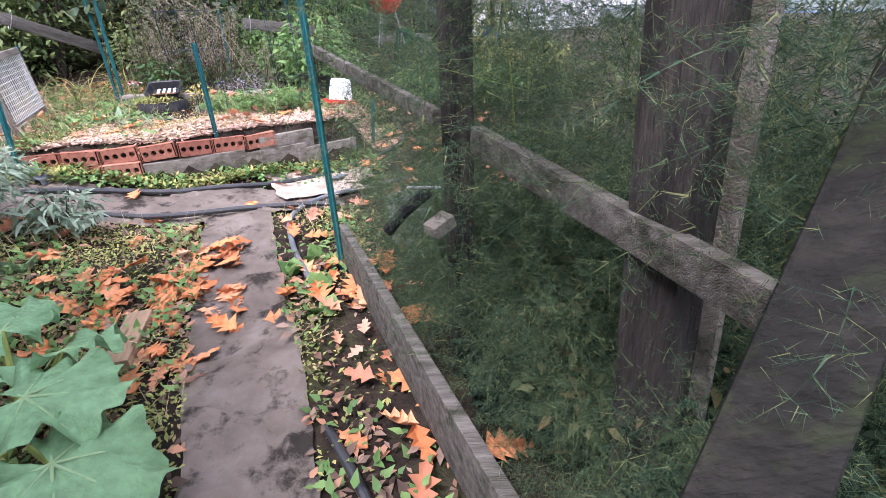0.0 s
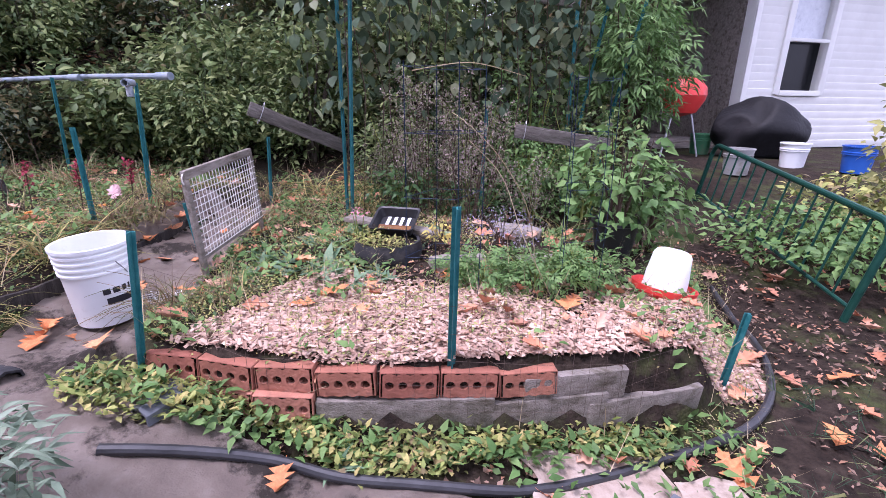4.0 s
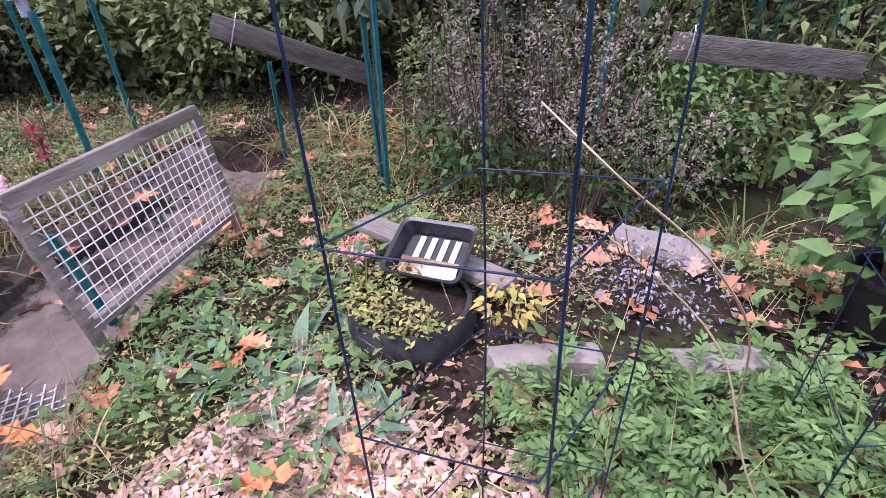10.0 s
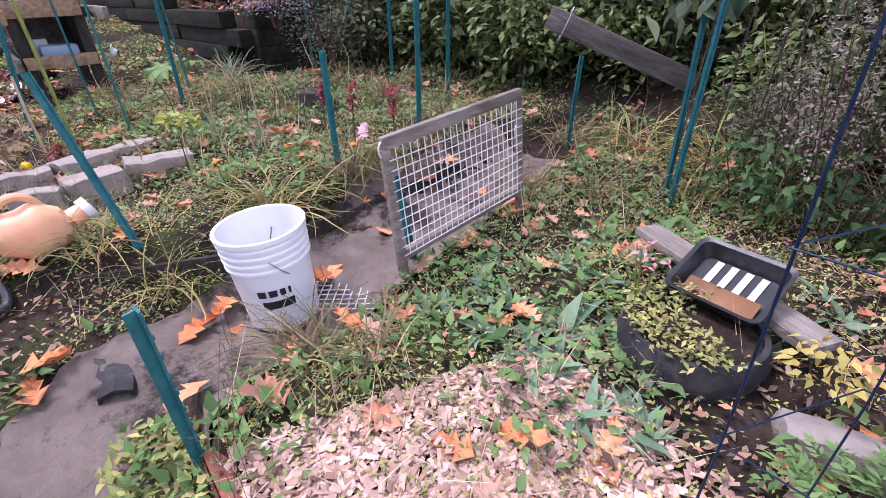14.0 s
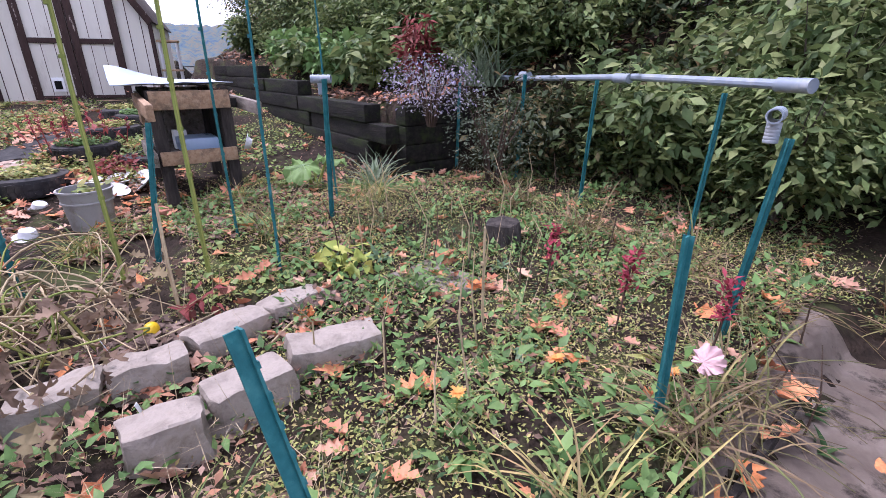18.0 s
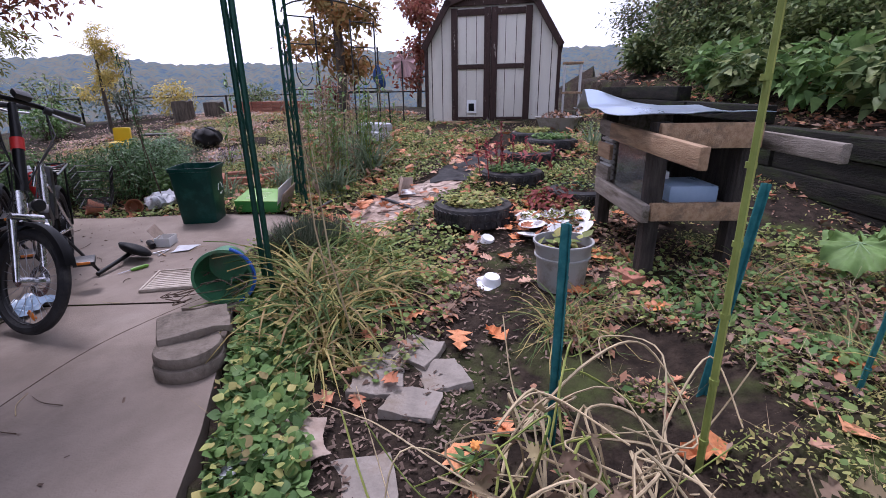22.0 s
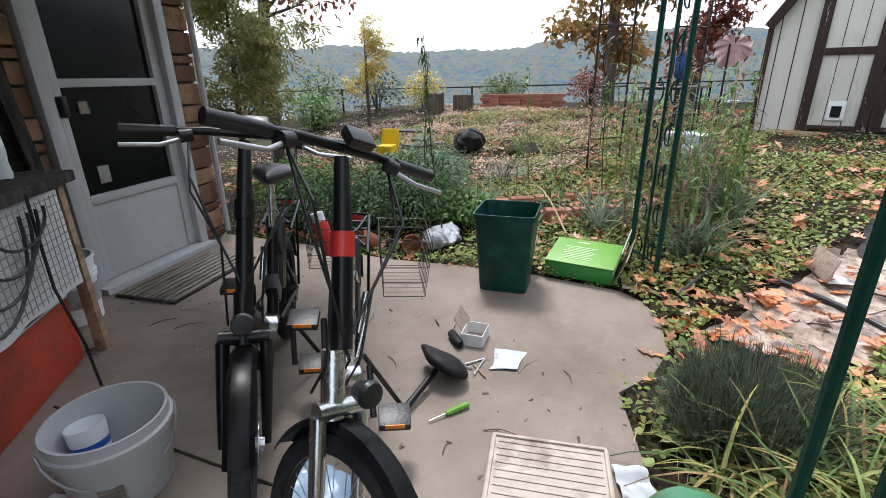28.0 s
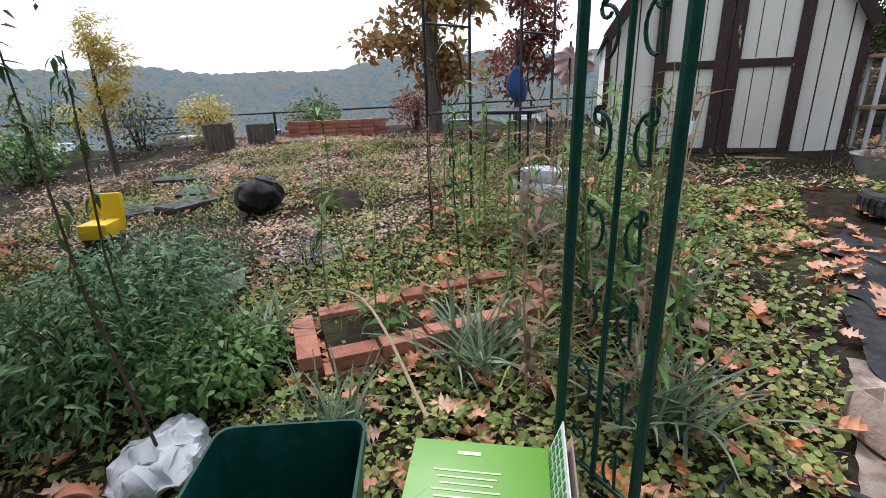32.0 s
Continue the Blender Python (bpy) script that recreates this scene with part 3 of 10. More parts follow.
def ground(x, y):
    x, y = np.asarray(x, float), np.asarray(y, float)
    z = 0.36 * ss((-x - 0.8) / 2.6) + 0.06 * ss((-x - 5) / 2) + 0.53 * np.clip((-x - 7) / 4.6, 0, 1.1)
    edge = -3.42 - 0.4 * np.maximum(0, y - 2.9)
    z = z + 0.13 * ss((edge - x) / 0.15) * ss((y - 1.45) / 0.4) * ss((7.5 + x) / 1.0)
    bed = ss((y - bed_front(x) + 0.05) / 0.05) * ss((x + 2.95) / 0.3) * ss((-0.5 - x) / 0.25) * ss((5.6 - y) / 0.8)
    z = z + bed * (0.37 + 0.03 * (-x - 1.5) - z)
    z = z + 0.18 * np.minimum(np.maximum(0, y - 5.2), 3 + 20 * ss(-(x + 1) / 2)) * ss((4 - x) / 2)
    z = z - 0.075 * np.exp(-((x + 3.05) / 0.45) ** 2 - ((y - 2.9) / 0.45) ** 2)
    z = z - 0.085 * np.exp(-((x + 4.3) / 0.5) ** 2 - ((y - 2.3) / 0.5) ** 4)
    side = -beside(x, y, WALL_A, WALL_B)
    terrace = ss((side - 0.12) / 0.1) * ss((-7.5 - x) / 0.1)
    z = z + terrace * np.maximum(0, 1.06 + 0.09 * np.clip(-x - 9, 0, 5) + 0.25 * np.clip(side, 0, 8) - z)
    out = beside(x, y, FENCE_A, FENCE_B)
    z = z - np.clip(0.5 * np.maximum(0, out - 1.0), 0, 26)
    z = z - np.clip(0.5 * np.maximum(0, -x - 17 - out * 0), 0, 26) * (y < 3) * (out < 1)
    px, py = -6.5 + 4.05, -1.1 - 0.78
    along = np.clip(((x + 4.05) * px + (y - 0.78) * py) / (px * px + py * py), 0.05, 1)
    rim = np.hypot(x + 4.05 - along * px, y - 0.78 - along * py)
    z = z + np.maximum(0, 0.435 - z) * ss((0.55 - rim) / 0.35)
    near = np.exp(-((x + 5) ** 2 + y ** 2) / 400)
    z = z + near * 0.012 * (np.sin(5.1 * x + 2.7 * y) + np.sin(4.3 * y - 3.1 * x + 1) + np.sin(9.7 * x - 6.1 * y + 2))
    return z


def gz(x, y):
    return float(ground(x, y))


PATIO = [(-4.05, 0.78), (-4.54, 0.36), (-4.96, 0.08), (-5.5, -0.34), (-6.05, -0.78), (-6.45, -1.08), (-6.66, -1.03), (-6.88, -1.05), (-7.12, -1.18), (-7.27, -1.32), (-7.32, -1.48), (-7.25, -1.75), (-7.18, -2.0), (-7.02, -2.36), (-6.75, -2.85), (-6.5, -3.6), (-6.2, -4.3), (-1.5, -1.7), (-2.0, 0.9)]


def inside(x, y, poly):
    x, y = np.asarray(x, float), np.asarray(y, float)
    hit = np.zeros(x.shape, bool)
    for (ax, ay), (bx, by) in zip(poly, poly[1:] + poly[:1]):
        cross = ((ay > y) != (by > y)) & (x < (bx - ax) * (y - ay) / ((by - ay) or 1e-9) + ax)
        hit ^= cross
    return hit


PATHS = []


def near_line(x, y, pts, half):
    x, y = np.asarray(x, float), np.asarray(y, float)
    d = np.full(x.shape, 1e9)
    for (ax, ay), (bx, by) in zip(pts, pts[1:]):
        ux, uy = bx - ax, by - ay
        t = np.clip(((x - ax) * ux + (y - ay) * uy) / (ux * ux + uy * uy), 0, 1)
        d = np.minimum(d, np.hypot(x - ax - t * ux, y - ay - t * uy))
    return d < half


HUTCH_AT = [(-6.8, 1.3), (-7.15, 2.05), (-8.05, 1.55), (-7.75, 0.8)]


def free(x, y):
    """Where plants may grow: off the patio, the paths and the sheds."""
    ok = ~inside(x, y, PATIO)
    for pts, half in PATHS:
        ok &= ~near_line(x, y, pts, half)
    ok &= ~((x > 0.2 - 0.41 * (y - 0.42)) & (x < 1.6) & (y > 0.35) & (y < 1.9))
    bare = ((x + 5.3) / 0.95) ** 2 + ((y - 1.35) / 0.5) ** 2 < 1
    ok &= ~(bare & (np.sin(13 * x + 7 * y) + np.sin(11 * y - 9 * x) > -0.7))
    ok &= ~((x > -14.6) & (x < -11.5) & (y > -2.1) & (y < 0.5))
    return ok


def scatter(n, x0, x1, y0, y1, where=None, lift=0.0, patchy=0.0, seed=1):
    """Random places on the ground in a rectangle, thinned to patches."""
    r = np.random.default_rng(seed)
    x, y = r.uniform(x0, x1, n), r.uniform(y0, y1, n)
    keep = free(x, y)
    if where is not None:
        keep &= where(x, y)
    if patchy:
        f = np.sin(2.9 * x + 1.3 * y + seed) + np.sin(4.7 * y - 2.2 * x + 2 * seed) + np.sin(7.9 * x + 5.3 * y) * 0.7
        keep &= f > r.uniform(-2.5, 2.5, n) * 0.4 + patchy
    x, y = x[keep], y[keep]
    return np.stack([x, y, ground(x, y) + lift], 1)


def carpet(name, template, pos, lo, hi, tilt, mat_, label, category, seed=1, rise=0.0, parent=None):
    """Many small leaves lying or standing over places."""
    r = np.random.default_rng(seed)
    n = len(pos)
    pos = pos + np.stack([np.zeros(n), np.zeros(n), r.uniform(0, 1, n) * rise], 1)
    co, tri = spread(template, pos, r.uniform(lo, hi, n), r.uniform(0, 6.28, n), r.normal(tilt, 0.35, n), r.normal(0, 0.3, n))
    return bulk(name, co, tri, mat_, label, category, "stuff", parent)

# ---- ground and distance ----
def axis(lo, hi, step, far):
    out = list(np.arange(lo, hi + step / 2, step))
    s, a, b = step, lo, hi
    left, right = [], []
    while a > -far:
        s *= 1.22
        a -= s
        b += s
        left.append(a)
        right.append(b)
    return np.array(left[::-1] + out + right)


gx, gy = axis(-13, 1.5, 0.07, 1500), axis(-4.5, 6.5, 0.07, 1500)
X, Y = np.meshgrid(gx, gy)
Zg = ground(X, Y)
nx, ny = len(gx), len(gy)
q = (np.arange(ny - 1)[:, None] * nx + np.arange(nx - 1)[None]).ravel()
tri = np.concatenate([np.stack([q, q + 1, q + nx + 1], 1), np.stack([q, q + nx + 1, q + nx], 1)])
Zg = Zg - 0.09 * inside(X, Y, PATIO)
land = bulk("ground", np.stack([X.ravel(), Y.ravel(), Zg.ravel()], 1), tri, SOIL, "dark garden soil with moss and leaf mould", "ground", "structure")
smooth(land.data, 1.2)
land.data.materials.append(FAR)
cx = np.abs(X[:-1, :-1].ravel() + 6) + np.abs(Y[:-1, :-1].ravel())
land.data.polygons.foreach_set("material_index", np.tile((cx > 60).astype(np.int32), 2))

# ---- patio slab ----
bm = bmesh.new()
top = [bm.verts.new((x, y, 0.46)) for x, y in PATIO]
low = [bm.verts.new((x, y, 0.25)) for x, y in PATIO]
bm.faces.new(top[::-1])
for i in range(len(top)):
    j = (i + 1) % len(top)
    bm.faces.new((top[i], top[j], low[j], low[i]))
bmesh.ops.recalc_face_normals(bm, faces=bm.faces)
patio = single("patio", bm, CONCRETE, "tan concrete patio slab with dirt stains and joints", "patio", kind="structure", sharp=0.4)
for a, b in (((-4.9, -2.6), (-5.75, -0.6)), ((-4.2, -1.2), (-5.39, -1.48))):
    d = Vector((b[0] - a[0], b[1] - a[1], 0))
    part("joint", boxm(d.length, 0.007, 0.006, pose((a[0] + b[0]) / 2, (a[1] + b[1]) / 2, 0.4625, 0, 0, math.degrees(math.atan2(d.y, d.x)))), SOIL, patio, "dirt-filled expansion joint")


def drape(name, pts, width, mat_, label, category, lift=0.012, wrinkle=0.006, seed=0, ragged=0.03, kind="structure"):
    """A sheet that follows a line over the ground, wrinkled, with uneven edges."""
    r = random.Random(seed)
    pts = [Vector((x, y, 0)) for x, y in pts]
    line = []
    for a, b in zip(pts, pts[1:]):
        k = max(2, int((b - a).length / 0.022))
        line += [a.lerp(b, i / k) for i in range(k)]
    line.append(pts[-1])
    bm, rows, m = bmesh.new(), [], max(8, int(width / 0.022))
    for i, p in enumerate(line):
        d = (line[min(i + 7, len(line) - 1)] - line[max(i - 7, 0)]).normalized()
        nrm = Vector((-d.y, d.x, 0))
        w0 = width * (1 + ragged * 3 * noise.noise((i * 0.06, seed, 0)) + ragged * noise.noise((i * 0.31, seed, 5)))
        row = []
        for j in range(m + 1):
            v = p + nrm * w0 * (j / m - 0.5)
            h = noise.noise((v.x * 5, v.y * 5, seed)) + 0.6 * noise.noise((v.x * 13, v.y * 13, seed + 3))
            fold = [max(0, 1 - abs(noise.noise((v.x * fx_ + 7, v.y * fy_, seed + fx_))) * 7) for fx_, fy_ in ((3, 5), (6, 2.5), (1.5, 8))]
            crease = 0.35 * fold[0] ** 2 + 0.3 * fold[1] ** 2 + 0.25 * fold[2] ** 2
            row.append(bm.verts.new((v.x, v.y, gz(v.x, v.y) + lift + wrinkle * (1.2 * h + 4 * crease) + r.uniform(0, 0.001))))
        rows.append(row)
    for a, b in zip(rows, rows[1:]):
        for j in range(m):
            bm.faces.new((a[j], b[j], b[j + 1], a[j + 1]))
    bmesh.ops.solidify(bm, geom=bm.faces[:], thickness=0.003)
    ob = single(name, bm, mat_, label, category, kind=kind, sharp=1.2)
    return ob


PATH_IN = [(-0.42, 0.35), (-0.55, 0.9), (-0.8, 1.5), (-1.1, 2.3), (-1.2, 2.6)]
PATH_CROSS = [(-0.7, 2.95), (-1.2, 2.72), (-1.9, 2.52), (-2.5, 2.42)]
PATH_LEFT = [(-2.5, 2.36), (-2.85, 2.6), (-3.15, 3.0), (-3.4, 3.5), (-3.75, 4.1), (-4.0, 4.6)]
PATHS += [(PATH_IN, 0.17), (PATH_CROSS, 0.26), (PATH_LEFT, 0.3)]
drape("path_fabric", PATH_IN, 0.36, MAT, "brown woven weed fabric path, wrinkled", "path", seed=1, wrinkle=0.012, ragged=0.06)
drape("path_fabric", PATH_CROSS, 0.5, MAT, "brown weed fabric folded along the path", "path", seed=2, wrinkle=0.009)
drape("path_fabric", PATH_LEFT, 0.62, MAT, "grey weed fabric path with wet patches", "path", seed=3, wrinkle=0.009)
CARD_PATH = [(-7.2, -0.72), (-7.45, -0.67), (-7.8, -0.55), (-8.2, -0.45), (-8.55, -0.4)]
FAR_PATH = [(-8.55, -0.4), (-9.3, -0.28), (-10.6, -0.22)]
PATHS += [(CARD_PATH, 0.27), (FAR_PATH, 0.2)]
GREY_PATH = [(-3.9, 1.35), (-4.6, 0.9), (-5.2, 0.65)]
BARE_PATH = [(-5.2, 0.65), (-5.9, 0.8), (-6.6, 0.8), (-7.3, 0.55)]
PATHS += [(GREY_PATH, 0.3), (BARE_PATH, 0.24)]

# ---- garden shed with barn roof ----
def shed_at():
    W, H1, H2, H3, L = 2.32, 1.28, 1.95, 2.2, 3.0
    s = thing("garden_shed", -11.9, -0.86, 0.95, "cream barn-roofed wooden garden shed with peeling dark brown trim", "shed", rz=8)
    prof = [(-W / 2, 0.0), (-W / 2, H1), (-W / 2 + 0.42, H2), (0, H3), (W / 2 - 0.42, H2), (W / 2, H1), (W / 2, 0.0)]
    bm = bmesh.new()
    f = [bm.verts.new((0, y, z)) for y, z in prof]
    bm.faces.new(f)
    r = bmesh.ops.extrude_face_region(bm, geom=bm.faces[:])
    bmesh.ops.translate(bm, verts=[v for v in r["geom"] if isinstance(v, bmesh.types.BMVert)], vec=(-L, 0, 0))
    bmesh.ops.recalc_face_normals(bm, faces=bm.faces)
    part("body", bm, SHEDWHITE, s)
    for i in range(12):
        y = -W / 2 + 0.19 * i + 0.1
        if abs(y) > 0.72:
            h = H1 + (H2 - H1) * min(1, (W / 2 - abs(y)) / 0.42) - 0.05
            part("groove", boxm(0.006, 0.012, h, pose(0.002, y, h / 2)), SHEDTRIM, s)
    slopes = list(zip(prof[1:5], prof[2:6]))
    for (ya, za), (yb, zb) in slopes:
        ln, a = math.hypot(yb - ya, zb - za), math.degrees(math.atan2(zb - za, yb - ya))
        nrm = Vector((0, -(zb - za), yb - ya)).normalized()
        part("roof", boxm(L + 0.16, ln + 0.08, 0.03, pose(-L / 2 + 0.04, (ya + yb) / 2 + nrm.y * 0.03, (za + zb) / 2 + nrm.z * 0.03, a), 0.004), SHINGLE, s, "dark shingle roof slope")
        part("barge_board", boxm(0.03, ln + 0.1, 0.11, pose(0.11, (ya + yb) / 2 + nrm.y * 0.0, (za + zb) / 2 - 0.0, a), 0.004), SHEDTRIM, s)
    for sgn in (-1, 1):
        door = part("door", boxm(0.035, 0.6, 1.8, pose(0.022, sgn * 0.345, 0.95), 0.004), SHEDWHITE, s)
        for y in (sgn * 0.06, sgn * 0.635):
            part("stile", boxm(0.03, 0.11, 1.84, pose(0.055, y, 0.95), 0.005), SHEDTRIM, door)
        for z, h in ((1.8, 0.1), (0.94, 0.08), (0.07, 0.05)):
            part("rail", boxm(0.028, 0.46, h, pose(0.053, sgn * 0.345, z), 0.005), SHEDTRIM, door)
        for y in (0.25, 0.43):
            for z, h in ((1.37, 0.76), (0.5, 0.8)):
                part("groove", boxm(0.004, 0.008, h, pose(0.041, sgn * y, z)), SHEDTRIM, door)
    part("lintel", boxm(0.035, 1.5, 0.1, pose(0.05, 0, 1.95), 0.005), SHEDTRIM, s)
    part("gable_rail", boxm(0.035, 1.4, 0.09, pose(0.05, 0, 2.03), 0.005), SHEDWHITE, s)
    flap = part("cat_flap", boxm(0.03, 0.17, 0.22, pose(0.055, -0.33, 0.27), 0.006), WHITE, s, "white cat flap with dark pane")
    part("pane", boxm(0.012, 0.1, 0.13, pose(0.07, -0.33, 0.26)), DARKGLASS, flap)
    part("sill", boxm(0.3, 1.9, 0.12, pose(0.12, 0, -0.04), 0.01), WOODBROWN, s)
    for y in (-W / 2, W / 2):
        part("corner_board", boxm(0.05, 0.06, H1, pose(0.01, y, H1 / 2), 0.005), SHEDTRIM, s)
    s.scale = (0.92, 0.92, 0.92)
    return s


shed_at()

# ---- timber retaining wall ----
wd = WALL_B - WALL_A
wall_len, wall_deg = float(np.linalg.norm(wd)), math.degrees(math.atan2(wd[1], wd[0]))
wall = thing("retaining_wall", WALL_A[0], WALL_A[1], 0.4, "dark mossy railway-sleeper retaining wall", "wall", rz=wall_deg, kind="structure")
r = random.Random(3)
for row in range(6):
    x = -0.1 + 0.35 * (row % 2) if row < 4 else 2.0 + 1.6 * (row - 4)
    while x < wall_len:
        ln = r.uniform(1.3, 1.9)
        ln = min(ln, wall_len - x + 0.1)
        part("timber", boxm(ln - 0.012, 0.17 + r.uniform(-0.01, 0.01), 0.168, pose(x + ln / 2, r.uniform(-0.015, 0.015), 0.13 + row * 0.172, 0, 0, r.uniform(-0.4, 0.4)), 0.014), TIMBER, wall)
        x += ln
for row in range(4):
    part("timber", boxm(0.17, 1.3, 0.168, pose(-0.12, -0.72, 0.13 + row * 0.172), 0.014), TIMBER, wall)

# ---- house by the patio ----
hx, hy = -6.22, -4.27
wall_dir = math.degrees(math.atan2(0.49, 0.87))
house = thing("house", hx, hy, 0.45, "single-storey house with tan ashlar stone wall and a white screen door", "house", rz=wall_dir)
# local x runs along the wall towards the porch, local y into the patio
DOOR0, DOOR1, WIN0, WIN1 = 0.3, 1.08, 1.95, 2.9
WALLH = 2.75
backing = bmesh.new()
for a, b, z0, z1 in ((0, DOOR0, 0, WALLH), (DOOR1, WIN0, 0, WALLH), (WIN1, 5.2, 0, WALLH), (DOOR0, DOOR1, 2.08, WALLH), (WIN0, WIN1, 0, 0.95), (WIN0, WIN1, 2.1, WALLH)):
    box(backing, b - a, 0.2, z1 - z0, pose((a + b) / 2, -0.13, (z0 + z1) / 2))
part("wall", backing, MORTAR, house)
part("end_wall", boxm(0.2, 5.0, WALLH, pose(0.1, -2.74, WALLH / 2)), MORTAR, house)
part("roof", boxm(6.6, 7.3, 0.14, pose(2.8, -2.45, WALLH + 0.15, 0), 0.01), SHINGLE, house, "dark roof and eave")
# Out of view: porch roof, low ceiling and dark end wall shade the bench.
part("porch_roof", boxm(4.5, 1.2, 0.12, pose(3.85, 1.8, WALLH + 0.14, 0), 0.01), SHINGLE, house, "unseen porch roof that shades the workbench")
part("fascia", boxm(4.5, 0.03, 0.2, pose(3.85, 2.42, WALLH + 0.1), 0.005), DARKSTAIN, house)
part("shade_ceiling", boxm(4.4, 1.3, 0.03, pose(2.28, 0.68, 2.2), 0.004), DARKSTAIN, house, "unseen low dark ceiling, added to shade the wall")
part("side_wall", boxm(0.2, 2.4, WALLH, pose(4.6, 1.17, WALLH / 2)), DARKSTAIN, house, "unseen dark end wall, added to block side light")
part("downpipe", tubem([(0.02, 0.05, 0.05), (0.02, 0.05, 1.9), (0.02, 0.08, 2.7)], 0.022, 8), DOORWHITE, house)
# screen door
door = part("door", boxm(0.76, 0.035, 0.48, pose((DOOR0 + DOOR1) / 2, -0.02, 0.29), 0.004), DOORWHITE, house, "white aluminium screen door, closed")
for x in (DOOR0 + 0.045, DOOR1 - 0.045):
    part("stile", boxm(0.07, 0.045, 2.0, pose(x, -0.015, 1.05), 0.004), DOORWHITE, door)
for z, h in ((0.53, 0.05), (1.17, 0.045), (2.03, 0.06)):
    part("rail", boxm(0.64, 0.045, h, pose((DOOR0 + DOOR1) / 2, -0.015, z), 0.004), DOORWHITE, door)
part("lower_pane", boxm(0.66, 0.012, 0.61, pose((DOOR0 + DOOR1) / 2, -0.03, 0.85)), DARKGLASS, door)
part("upper_screen", boxm(0.66, 0.012, 0.82, pose((DOOR0 + DOOR1) / 2, -0.03, 1.6)), DARKGLASS, door)
part("handle", boxm(0.03, 0.05, 0.11, pose(DOOR1 - 0.05, 0.03, 1.05), 0.008), BLACK, door)
part("sticker", boxm(0.07, 0.003, 0.1, pose(DOOR1 - 0.22, -0.02, 0.66)), GREYPLASTIC, door)
part("hook_plate", boxm(0.06, 0.004, 0.07, pose(DOOR1 - 0.2, -0.02, 1.04), 0.01), PALESTONE, door)
for x in (DOOR0 - 0.025, DOOR1 + 0.03):
    part("door_frame", boxm(0.07, 0.1, 2.14, pose(x, 0.0, 1.07), 0.006), DOORWHITE, house)
part("door_frame", boxm(0.9, 0.1, 0.07, pose((DOOR0 + DOOR1) / 2, 0.0, 2.12), 0.006), DOORWHITE, house)
part("doorstep", boxm(0.9, 0.16, 0.05, pose((DOOR0 + DOOR1) / 2, 0.04, 0.02), 0.008), DOORWHITE, house)
win = part("window", boxm(WIN1 - WIN0, 0.02, 1.12, pose((WIN0 + WIN1) / 2, -0.06, 1.52)), DARKGLASS, house, "dark sash window with worn white frame")
for x in (WIN0, WIN1):
    part("frame", boxm(0.09, 0.1, 1.25, pose(x, 0.0, 1.52), 0.006), DOORWHITE, win)
for z in (0.95, 1.55, 2.1):
    part("frame", boxm(WIN1 - WIN0, 0.09, 0.06, pose((WIN0 + WIN1) / 2, 0.0, z), 0.006), DOORWHITE, win)

# ---- white house beyond the garden ----
cottage = thing("white_house", -0.04, 10.55, 0.55, "white clapboard house with a sash window and dark porch", "house", rz=40)
CH = 2.75
body = bmesh.new()
for a, b, z0, z1 in ((0, 0.66, 0, CH), (1.5, 6.0, 0, CH), (0.66, 1.5, 0, 0.87), (0.66, 1.5, 2.35, CH)):
    box(body, b - a, 0.16, z1 - z0, pose((a + b) / 2, 0, (z0 + z1) / 2))
part("wall", body, SIDING, cottage)
# Grey wood instead of siding: the side wall's shade as a colour.
part("end_wall", boxm(0.16, 6, CH, pose(0.08, 3.1, CH / 2)), WOODGREY, cottage, "side wall, its shade put in as grey wood")
part("corner_board", boxm(0.09, 0.03, CH, pose(0.045, -0.1, CH / 2), 0.004), SIDING, cottage)
for k in range(24):
    z = 0.06 + k * 0.112
    for a, b in (((0.09, 0.6), (1.56, 6.0)) if 0.78 < z < 2.44 else ((0.09, 6.0),)):
        part("clapboard", boxm(b - a, 0.02, 0.118, pose((a + b) / 2, -0.092, z, 7), 0.002), SIDING, cottage)
w = part("window", boxm(0.8, 0.02, 0.74, pose(1.08, 0.02, 1.97)), CLOUDYPLASTIC, cottage, "white-framed sash window with a pale blind above")
part("lower_pane", boxm(0.8, 0.02, 0.74, pose(1.08, 0.03, 1.24)), DARKGLASS, w)
for x in (0.64, 1.52):
    part("frame", boxm(0.11, 0.07, 1.6, pose(x, -0.1, 1.62), 0.006), SIDING, w)
for z, h in ((0.84, 0.08), (1.6, 0.05), (2.4, 0.1)):
    part("frame", boxm(0.8 if h < 0.09 else 1.0, 0.06 if h != 0.08 else 0.12, h, pose(1.08, -0.1, z), 0.006), SIDING, w)
part("roof", boxm(8.4, 3.6, 0.12, pose(2.0, 1.2, CH + 0.72, 24), 0.01), SHINGLE, cottage)
part("fascia", boxm(8.4, 0.03, 0.16, pose(2.0, -0.46, CH + 0.06), 0.005), DOORWHITE, cottage, "grey-white eave board")
part("porch_floor", boxm(2.2, 3.0, 0.12, pose(-1.1, 1.6, 0.06), 0.01), WOODGREY, cottage)
for y in (0.2, 2.8):
    part("porch_post", boxm(0.1, 0.1, CH, pose(-2.0, y, CH / 2), 0.01), WOODGREY, cottage)
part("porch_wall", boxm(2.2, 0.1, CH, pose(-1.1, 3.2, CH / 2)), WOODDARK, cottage)

